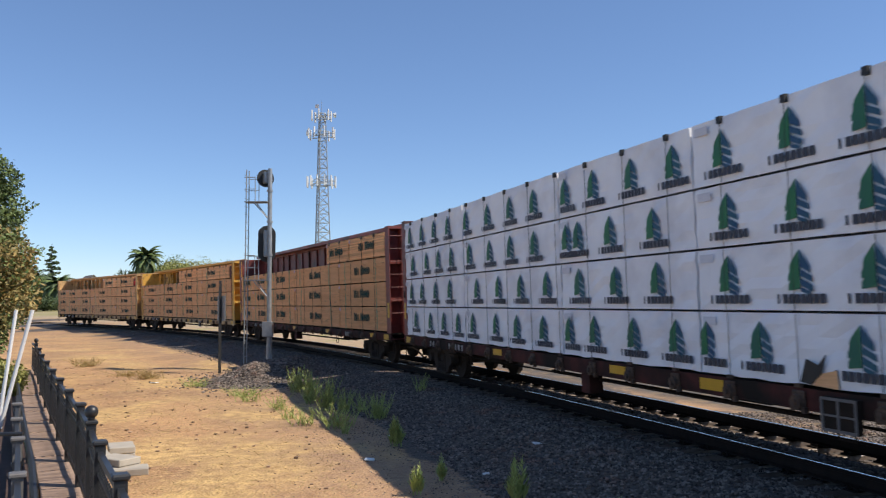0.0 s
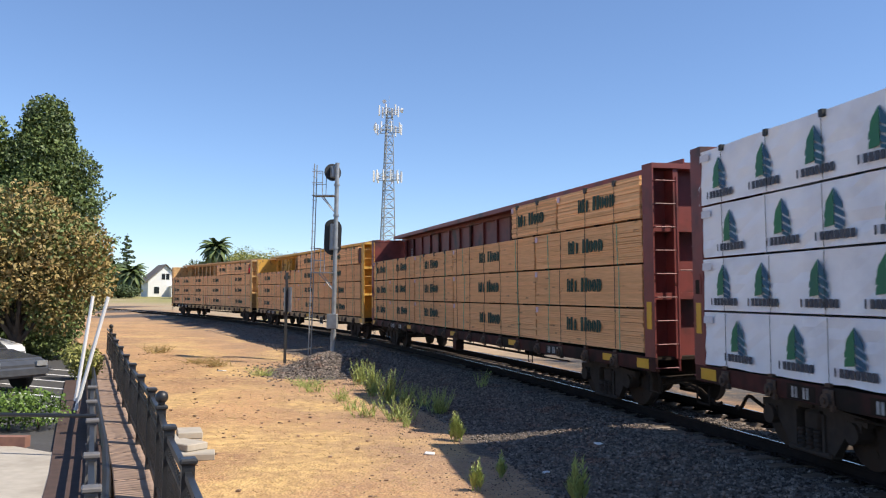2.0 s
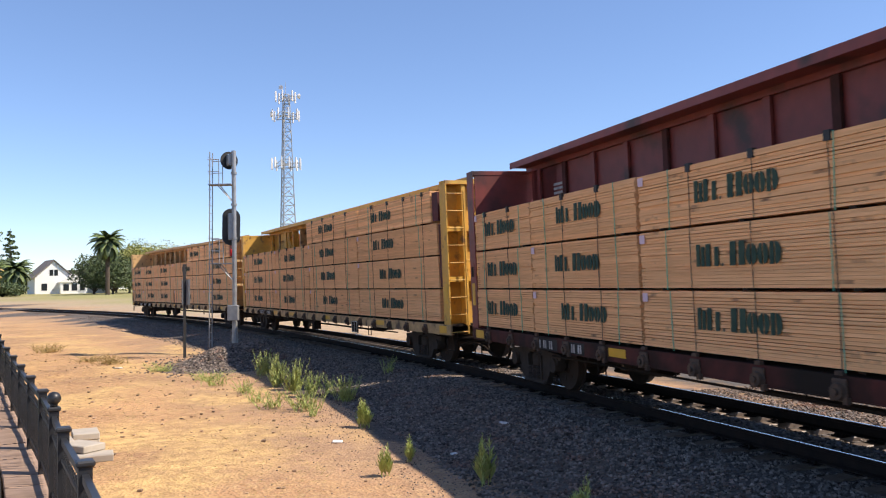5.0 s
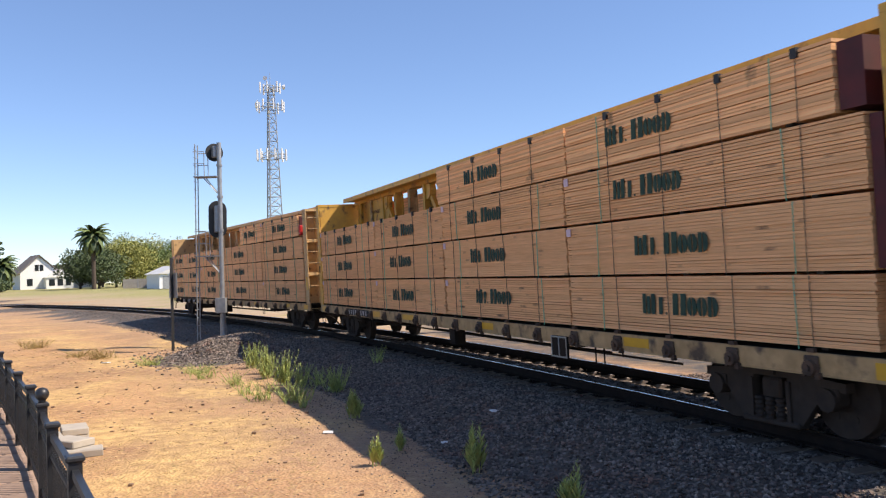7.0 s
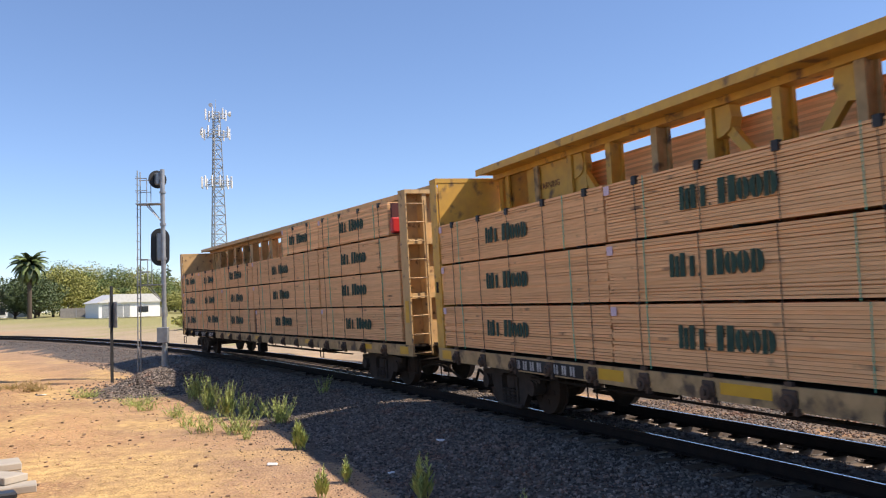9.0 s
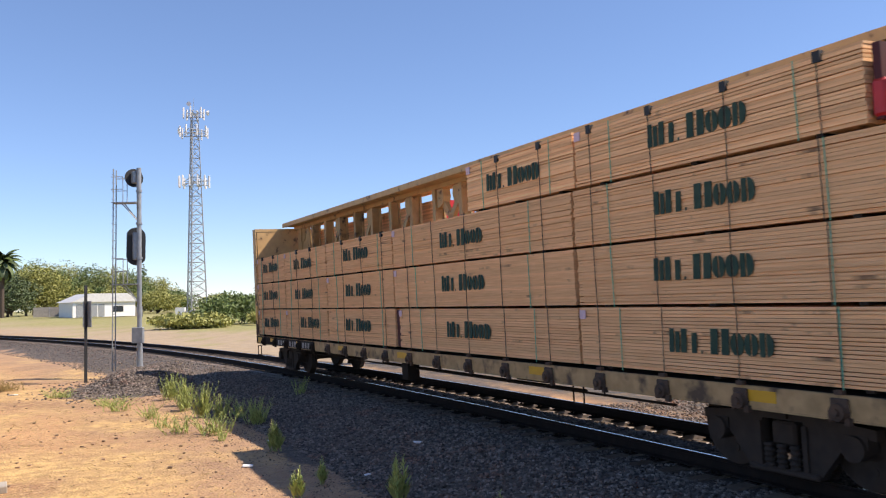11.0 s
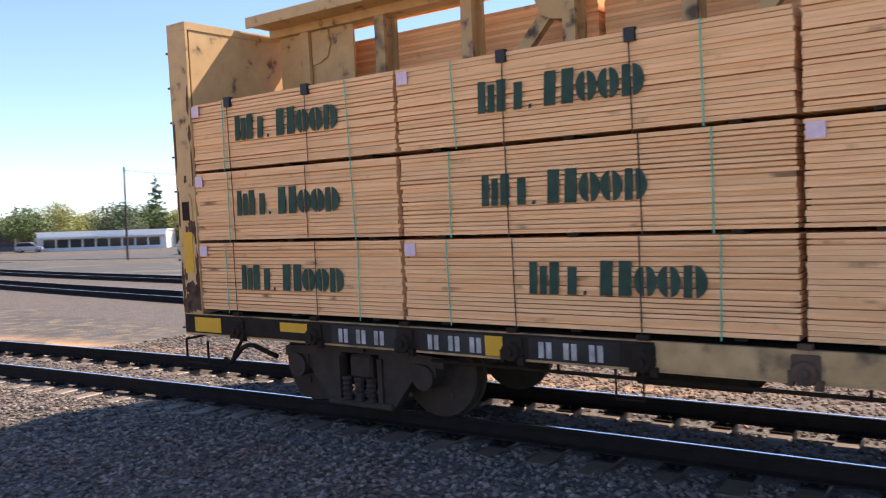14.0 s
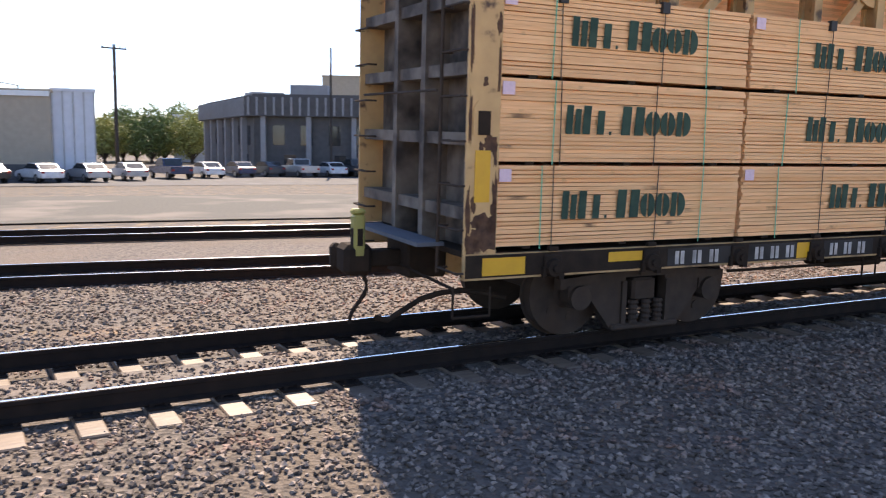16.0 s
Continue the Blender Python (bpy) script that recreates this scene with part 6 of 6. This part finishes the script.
def gate_arms():
    for k, (x, y, dx) in enumerate(((-9.34, 17.8, 0.26), (-8.6, 16.4, 0.55))):
        t = thing("white_pole", "leaning white painted pole by the lot", "pole", pose(x, y, -0.45), group="white poles")
        bm = bmesh.new()
        bmtube(bm, (0, 0, 0), (dx, 0.1, 2.35), 0.04, 0.036, 8)
        part("shaft", bm, WHITE, t)


gate_arms()


# ---- far side, houses and woods ----
def gable_house(x, y, turn):
    t = thing("house", "white two-storey house with grey gable roof", "house", pose(x, y, gz(x, y), 0, 0, turn))
    bm = bmesh.new()
    bmprism(bm, [(-4, 0), (4, 0), (4, 3.9), (0, 7.6), (-4, 3.9)], 0, 9)
    part("wall", bm, WHITE, t)
    bm = bmesh.new()
    for k in (-1, 1):
        bmprism(bm, [(k * 4.6, 3.45), (0, 7.75), (0, 7.95), (k * 4.75, 3.6)], -0.5, 9.5)
    part("roof", bm, ROOF, t)
    boxes("porch", [(1.0, 6.8, -2.2, 0, 0, 2.6)], WHITE, t)
    bm = bmesh.new()
    bmprism(bm, [(0.7, 2.6), (7.1, 2.6), (4.0, 4.6)], -2.5, 0)
    part("porch_roof", bm, WHITE, t)
    for a, b, c, d in ((-2.6, -1.4, 0.8, 2.4), (-0.9, -0.1, 4.2, 5.6), (0.1, 0.9, 4.2, 5.6)):
        boxes("window", [(a, b, -0.06, 0.02, c, d)], GLASS, t)
    for a, b in ((1.6, 2.8), (3.4, 4.6), (5.2, 6.3)):
        boxes("porch_window", [(a, b, -2.26, -2.18, 0.7, 2.2)], GLASS, t)
    bm = bmesh.new()
    bmbox(bm, 4.0, 12.0, 2.0, 9.0, 0, 3.0)
    part("wing", bm, WHITE, t)
    bm = bmesh.new()
    bmprism(bm, [(3.9, 3.0), (12.4, 3.0), (10.5, 5.6), (4.2, 5.6)], 1.7, 9.3)
    part("wing_roof", bm, ROOF, t)


gable_house(*pol(22.6, 214), 34)


def white_shed():
    t = thing("shed", "low white shed with a pale gabled roof", "building", pose(*pol(15.6, 150), gz(*pol(15.6, 150)), 0, 0, 36))
    boxes("wall", [(0, 10.5, 0, 6, 0, 2.5)], WHITE, t)
    bm = bmesh.new()
    bmprism(bm, [(-0.4, 2.5), (10.9, 2.5), (9.0, 3.9), (3.0, 3.9)], -0.4, 6.4)
    part("roof", bm, ROOFW, t)
    for i in range(4):
        boxes("door_panel", [(0.6 + i * 1.2, 1.6 + i * 1.2, -0.06, 0.02, 0.1, 2.1)], GALV, t)
    boxes("window", [(6.5, 8.4, -0.06, 0.02, 0.8, 1.8)], GLASS, t)


white_shed()


def far_trees():
    rng = random.Random(3)
    spec = [(26.0, 190, 2.2, 9, LEAF), (24.3, 245, 1.1, 11, LEAF), (23.2, 250, 1.0, 12, LEAF_BRIGHT), (21.6, 250, 1.0, 12, LEAF), (25.4, 170, 0.5, 8, LEAF_DARK), (25.2, 200, 1.6, 8, LEAF_BRIGHT), (20.3, 180, 2.4, 9, LEAF_DARK), (19.2, 176, 2.4, 11, LEAF_DARK), (18.2, 185, 3.0, 9, LEAF_BRIGHT), (17.2, 185, 3.0, 9, LEAF_BRIGHT), (16.4, 190, 2.6, 9, LEAF),
            (19.0, 215, 2.6, 13, LEAF), (17.8, 215, 3.3, 14, LEAF), (16.2, 215, 3.2, 14, LEAF_BRIGHT), (14.8, 215, 3.0, 14, LEAF), (13.5, 215, 2.9, 14, LEAF_BRIGHT), (12.2, 215, 2.6, 13, LEAF), (11.0, 220, 2.1, 13, LEAF_BRIGHT), (15.3, 190, 1.6, 9, LEAF_BRIGHT), (14.2, 200, 1.5, 10, LEAF), (13.0, 190, 1.5, 9, LEAF_BRIGHT), (11.8, 200, 1.4, 10, LEAF), (10.6, 190, 1.2, 10, LEAF_BRIGHT), (9.4, 210, 1.2, 10, LEAF), (26, 190, 1.8, 10, LEAF), (27.5, 200, 1.8, 11, LEAF_BRIGHT), (29, 200, 1.7, 10, LEAF), (31, 210, 1.7, 11, LEAF),
            (6.9, 215, 0.9, 10, LEAF_BRIGHT), (5.7, 220, 0.8, 10, LEAF), (3.4, 240, 0.9, 10, LEAF_BRIGHT), (2.2, 200, 1.0, 9, LEAF_DARK), (1.4, 260, 0.8, 10, LEAF), (0.6, 330, 0.5, 12, LEAF), (-1.6, 300, 0.7, 12, LEAF), (-2.5, 260, 0.85, 11, LEAF_BRIGHT), (-3.4, 240, 0.85, 10, LEAF_BRIGHT), (-4.4, 230, 0.95, 9, LEAF_BRIGHT), (-5.4, 220, 0.95, 9, LEAF_BRIGHT), (-6.4, 215, 1.1, 9, LEAF_BRIGHT),
            (-7.3, 210, 1.5, 8, LEAF_DARK), (-8.4, 215, 1.3, 8, LEAF_DARK), (-9.6, 230, 0.9, 10, LEAF), (-10.8, 230, 0.9, 9, LEAF_BRIGHT), (-12.2, 220, 1.2, 9, LEAF), (-13.4, 220, 1.3, 9, LEAF)]
    for i in range(24):
        a = -14.5 - i * 1.75
        spec.append((a, 190 + 20 * math.sin(i * 1.7), 1.95 + 0.4 * math.sin(i * 2.3), 11, (LEAF, LEAF_BRIGHT, LEAF_BRIGHT, LEAF_DARK)[i % 4]))
    for i, a in enumerate((-84.7, -85.8, -86.6, -87.5, -88.3, -89.2, -90.0)):
        spec.append((a, 140 + 9 * (i % 3), (1.9, 2.6, 2.1, 2.7, 2.0, 2.9, 2.4)[i], 9, (LEAF_BRIGHT, LEAF)[i % 2]))
    spec.append((-70.9, 116, 6.2, 7, LEAF_BRIGHT))
    labels = {LEAF: "full green tree in the distance", LEAF_BRIGHT: "yellow-green tree in the distance", LEAF_DARK: "dark green tree in the distance"}
    for i, (az, d, el, w, m) in enumerate(spec):
        x, y = pol(az, d)
        z = gz(x, y)
        h = 2 + d * math.tan(radians(el)) - z
        tree(x, y, h, w, m, labels[m], 200 + i, 7500, 0.2, 0.3, 0.06)
    for i, (az, d, el, w) in enumerate(((26.2, 230, 3.4, 7), (25.0, 235, 3.9, 7), (13.2, 250, 2.7, 7), (11.4, 250, 2.9, 6), (10.2, 260, 2.0, 6), (15.0, 240, 2.4, 6), (4.1, 260, 1.75, 9), (-7.1, 240, 1.85, 5), (-8.1, 240, 1.7, 5), (-13.9, 250, 1.9, 6), (-22.05, 200, 3.7, 7), (-36.05, 180, 4.1, 10), (-46.0, 200, 2.5, 8), (-52.5, 200, 2.6, 7), (-59.6, 150, 4.6, 4), (-62.9, 140, 5.9, 9))):
        x, y = pol(az, d)
        conifer(x, y, 2 + d * math.tan(radians(el)) - gz(x, y), w, "dark conifer in the distance", 300 + i)
    palm(*pol(19.5, 168), 2 + 168 * math.tan(radians(3.6)) - gz(*pol(19.5, 168)), 7.0, "tall date palm above the house trees", 5)
    palm(*pol(24.7, 180), 6.6, 7.0, "short date palm near the house", 6)
    for i, (az, d, w, h) in enumerate(((6.6, 100, 6, 3.6), (5.4, 104, 6, 4.2), (4.5, 108, 5, 3.6), (3.9, 98, 3, 1.8), (7.4, 92, 5, 1.6), (8.2, 92, 6, 1.8), (9.0, 90, 6, 1.5))):
        bush(*pol(az, d), w, h, LEAF if i < 3 else LEAF_BRIGHT, "green shrubs beside the sandy lot", 400 + i, 2200, 0.2)


far_trees()

for args in ((-1.1, 106, 4.91, "bare dark timber pole beside the yard"), (0.27, 168, 2.05, "bare dark timber pole beside the yard"), (-8.7, 97, 4.59, "bare dark timber pole between the tracks"), (-20.2, 100, 4.2, "bare dark timber pole by the lot"),
             (-50.7, 84, 2.52, "short dark pole by the parked cars"), (-98.97, 84, 6.44, "tall dark pole by the kerb")):
    pole(*args)
pole(-31.05, 95, 3.85, "timber utility pole with one crossarm", arms=1)
pole(-40.8, 92, 4.4, "timber utility pole with one crossarm", arms=1)
pole(-47.8, 88, 4.9, "timber utility pole with two crossarms", arms=2)
pole(-56.9, 84, 5.3, "timber utility pole with crossarms", arms=2)
pole(-85.45, 84, 6.09, "dark timber utility pole by the lot", r=0.2, arms=1)
pole(-54.3, 84, 3.3, "street lamp with a bent arm", 0.09, name="street_lamp", lamp=True)
pole(-29.0, 84, 2.02, "thin pale lamp post in the car park", 0.07, material=GALV, name="street_lamp")
pole(-65.5, 75, 2.4, "thin pale lamp post before the grey building", 0.07, material=GALV, name="street_lamp")
pole(-80.0, 75, 3.4, "thin dark lamp post", 0.07, name="street_lamp", lamp=True)
wires("overhead_cable", [(*pol(a, d), 2 + d * math.tan(radians(e)) - 0.2) for a, d, e in ((-20, 110, 4.1), (-31.05, 95, 3.85), (-40.8, 92, 4.4))], "thin overhead cable between utility poles")


def stakes():
    for i, (az, d, h) in enumerate(((1.15, 74, 1.7), (0.75, 74, 2.3), (0.4, 73, 1.3), (2.45, 51, 1.1), (3.6, 100, 1.2))):
        x, y = pol(az, d)
        t = thing("marker_stake", "white plastic marker stake in the sand", "stake", pose(x, y, gz(x, y), 3, 0, 0), group="marker stakes")
        bm = bmesh.new()
        bmtube(bm, (0, 0, -0.1), (0, 0, h), 0.09, sides=8)
        part("tube", bm, WHITE, t)


stakes()
x, y = pol(-38.85, 42)
ys = thing("warning_sign", "yellow diamond sign on a thin post", "sign", pose(x, y, gz(x, y), 0, 0, -38.85))
boxes("post", [(-0.03, 0.03, -0.03, 0.03, -0.2, 2.2)], GALV, ys)
bm = bmesh.new()
bmprism(bm, [(-0.42, 1.6), (0, 1.18), (0.42, 1.6), (0, 2.02)], -0.05, -0.032)
part("plate", bm, REFLECT, ys)
x, y = pol(9.0, 132)
cab = thing("equipment_cabinet", "white equipment cabinets in a fenced tower yard", "cabinet", pose(x, y, gz(x, y)))
boxes("cabinet", [(-1.2, 0.2, 0, 1, 0, 2.0)], WHITE, cab, bevel=0.03)
boxes("cabinet", [(0.4, 1.6, 0, 1, 0, 1.7)], GALV, cab, bevel=0.03)


def yard_fence(name, pts, h, material, label):
    t = thing(name, label, "fence")
    for p, q in zip(pts, pts[1:]):
        a = math.degrees(math.atan2(q[1] - p[1], q[0] - p[0]))
        L = math.hypot(q[0] - p[0], q[1] - p[1])
        z = gz(*p)
        boxes("panel", [(0, L, -0.03, 0.03, 0.05, h)], material, t).matrix_basis = pose(*p, z, 0, 0, a)
        boxes("post", [(-0.06, 0.06, -0.06, 0.06, -0.2, h + 0.1)], GALV, t).matrix_basis = pose(*p, z, 0, 0, a)


yard_fence("board_fence", [pol(11.5 + 0.9 * i, 158) for i in range(8)], 1.7, mat("weathered grey boards", (0.30, 0.28, 0.25), (0.22, 0.20, 0.18), 3, 0.9), "weathered grey board fence behind the shed")
yard_fence("dark_fence", [pol(-2.6 - 1.4 * i, 165 - 4 * i) for i in range(6)], 1.5, mat("dark brown boards", (0.05, 0.04, 0.035), rough=0.9), "dark board fence along the yard")

# the town beyond the yard
CREAM = mat("cream stucco", (0.42, 0.35, 0.265), (0.37, 0.31, 0.235), 2, 0.9, bump=0.1, stain=(0.36, 0.31, 0.24), stain_scale=0.3, amount=0.3)
GREYWALL = mat("grey painted concrete", (0.29, 0.285, 0.29), (0.25, 0.245, 0.25), 2, 0.85, bump=0.1, stain=(0.24, 0.235, 0.235), stain_scale=0.3, amount=0.4)
DARKWALL = mat("dark grey concrete", (0.10, 0.095, 0.092), (0.075, 0.072, 0.07), 2, 0.85, bump=0.1)
PANELW = mat("pale ribbed metal panel", (0.60, 0.62, 0.66), (0.54, 0.56, 0.60), 2, 0.6, bump=0.05)
FLOOR2 = -1.15


def grey_hall(t, L, h):
    boxes("base_band", [(0, L, -0.03, 0.0, 0.0, 2.9)], DARKWALL, t)
    boxes("ledge", [(-0.25, L + 0.25, -0.55, 0, 2.9, 3.25)], GREYWALL, t)
    boxes("cornice", [(-0.3, L + 0.3, -0.7, 0, h - 0.55, h - 0.2)], GREYWALL, t)
    n = 30
    for i in range(n + 1):
        x = L * i / n
        boxes("fin", [(x - 0.12, x + 0.12, -0.35, 0, 3.25, h - 0.55)], GREYWALL, t)
        if i < n:
            c = x + L / n / 2
            if i in (6, 7, 8, 9, 24, 25, 26, 27):
                boxes("window", [(c - 0.28, c + 0.28, -0.06, -0.002, 3.9, h - 1.1)], GLASS, t)
            else:
                bm = bmesh.new()
                bmtube(bm, (c, -0.10, 5.35), (c, -0.002, 5.35), 0.36, sides=12)
                r = part("rosette", bm, GREYWALL, t)
                bm = bmesh.new()
                bmtube(bm, (c, -0.13, 5.35), (c, -0.101, 5.35), 0.18, sides=10)
                part("hole", bm, DARKWALL, r)
    boxes("roof_unit", [(L * 0.40, L * 0.43, 3, 5, h + 0.25, h + 1.6)], GALV, t)
    boxes("roof_unit", [(L * 0.55, L * 0.61, 4, 6, h + 0.25, h + 1.8)], GALV, t)


block_building("grey_hall", pol(-55.1, 93), pol(-73.1, 76), 18, FLOOR2, 8.1, GREYWALL, "long grey building with fins, round rosettes and narrow windows", grey_hall)


def tan_block(t, L, h):
    for x in (L * 0.36, L * 0.62):
        boxes("window", [(x - 0.5, x + 0.5, -0.05, 0.02, 3.4, 4.5)], GLASS, t)
    boxes("roof_strip", [(L * 0.15, L, -0.18, -0.155, h - 0.3, h + 0.1)], WHITE, t)
    boxes("base_band", [(0, L, -0.03, 0.0, 0.0, 1.4)], DARKWALL, t)
    boxes("roof_unit", [(L * 0.55, L * 0.6, 3, 4.5, h + 0.25, h + 1.2)], DARKWALL, t)


block_building("tan_building", pol(-73.2, 77), pol(-81.7, 74), 16, FLOOR2, 7.05, CREAM, "plain tan stucco building with two small windows", tan_block)


def white_panels(t, L, h):
    for i in range(5):
        boxes("rib", [(L * i / 4 - 0.05, L * i / 4 + 0.05, -0.08, 0, 0.9, h)], GALV, t)
    boxes("base_band", [(0, L, -0.03, 0.0, 0.0, 0.9)], DARKWALL, t)


block_building("white_panel_building", pol(-81.8, 74.5), pol(-84.2, 74.5), 10, FLOOR2, 7.2, PANELW, "pale panelled windowless end block", white_panels)


def office(t, L, h):
    boxes("upper_band", [(-0.9, L + 0.9, -0.9, 0, h - 2.0, h)], DARKWALL, t)
    for i in range(34):
        x = -0.9 + (L + 1.8) * (i + 0.5) / 34
        boxes("fin", [(x - 0.1, x + 0.1, -1.05, -0.9, h - 1.9, h - 0.1)], GREYWALL, t)
    window_row(t, L, 3.2, 5.2, 9, 1.2)
    window_row(t, L, 0.8, 2.2, 5, 1.2)
    for i in range(6):
        x = L * (i + 0.2) / 6
        boxes("column", [(x - 0.25, x + 0.25, -0.6, 0, 0, h - 2.0)], GREYWALL, t)
    boxes("roof_unit", [(3.0, 7.0, 4, 8, h + 0.25, h + 1.5)], GREYWALL, t)


block_building("office_block", pol(-94.0, 89), pol(-112, 88), 22, FLOOR2, 8.1, DARKWALL, "dark two-storey office block with a ribbed roof band", office)
block_building("office_wing", pol(-91.0, 112), pol(-93.95, 89.5), 14, FLOOR2, 8.1, DARKWALL, "dark office wing with a ribbed roof band", office)
block_building("far_white_building", pol(-88.9, 150), pol(-91.0, 150), 10, FLOOR2, 7.9, PANELW, "small white building beyond the trees", None)
block_building("far_pale_block", pol(-98.4, 170), pol(-108, 170), 14, FLOOR2, 16.8, CREAM, "tall pale block behind the office", None)


def shop_front(t, L, h):
    window_row(t, L, 0.4, 1.9, 9, 2.0)
    boxes("canopy", [(0, L, -1.2, 0, 2.1, 2.3)], ROOFW, t)


block_building("low_store", pol(-15.0, 170), pol(-22.6, 165), 12, -0.8, 3.1, WHITE, "long low white store beyond the yard", shop_front)
block_building("low_brown_building", pol(-10.2, 200), pol(-13.8, 195), 10, -0.6, 3.4, mat("brown roof building", (0.12, 0.07, 0.055), rough=0.9), "low brown building behind parked trucks", None)
block_building("cream_building", pol(5.6, 190), pol(2.9, 185), 12, -0.5, 3.6, CREAM, "low cream building behind shrubs", None)
block_building("brown_hut", pol(-48.3, 120), pol(-51.5, 118), 8, FLOOR2, 3.6, mat("brown siding", (0.16, 0.11, 0.085), rough=0.9), "small brown gabled hut in the car park", None)
block_building("grey_annex", pol(-51.6, 112), pol(-55.0, 108), 8, FLOOR2, 4.2, GREYWALL, "low grey annex beside the long grey building", None)
block_building("yellow_annex", pol(-54.0, 97), pol(-55.0, 95), 6, FLOOR2, 4.4, CREAM, "cream annex beside the long grey building", None)
road("parking_road", [pol(-5, 150), pol(-15, 125), pol(-25, 108), pol(-35, 96), pol(-45, 86), pol(-55, 79), pol(-65, 75), pol(-75, 72), pol(-85, 71.5), pol(-95, 73), pol(-105, 76), pol(-115, 82), pol(-120, 86)], 9.0, 0.05, ASPHALT, "asphalt car park beyond the rail yard")


def car_rows():
    rng = random.Random(8)
    words = ["white", "silver", "black", "dark blue", "dark grey"]
    i = 0
    az = -24.0
    while az > -104:
        d = float(np.interp(-az, [24, 35, 45, 55, 65, 75, 85, 95, 105], [112, 99, 90, 82, 73, 70, 72, 84, 86]))
        x, y = pol(az, d + rng.uniform(-1, 1))
        k = rng.choice([0, 0, 1, 1, 2, 4, 3])
        style = rng.choice(["sedan", "sedan", "sedan", "sedan", "pickup"])
        along = az + (0 if -74 < az < -55 else 90 + rng.uniform(-6, 6) + 25)
        parked_car(pose(x, y, gz(x, y) + 0.06, 0, 0, along), CARPAINT[k], f"{words[k]} {style} parked beyond the tracks", style)
        az -= (4.4 if -74 < az < -55 else 2.1) * rng.uniform(0.85, 1.3) * 80 / d
        i += 1
    for az, d in ((-12.2, 175), (-13.4, 172), (-14.6, 168), (1.4, 180), (0.8, 185), (-26, 125), (-29, 122), (-32.5, 120), (-37, 112), (-41, 108), (-44, 104)):
        x, y = pol(az, d)
        k = rng.choice([0, 1, 3, 4])
        parked_car(pose(x, y, gz(x, y) + 0.06, 0, 0, az + rng.uniform(-15, 15)), CARPAINT[k], f"{words[k]} van parked in the distance", "van")


car_rows()


motions()
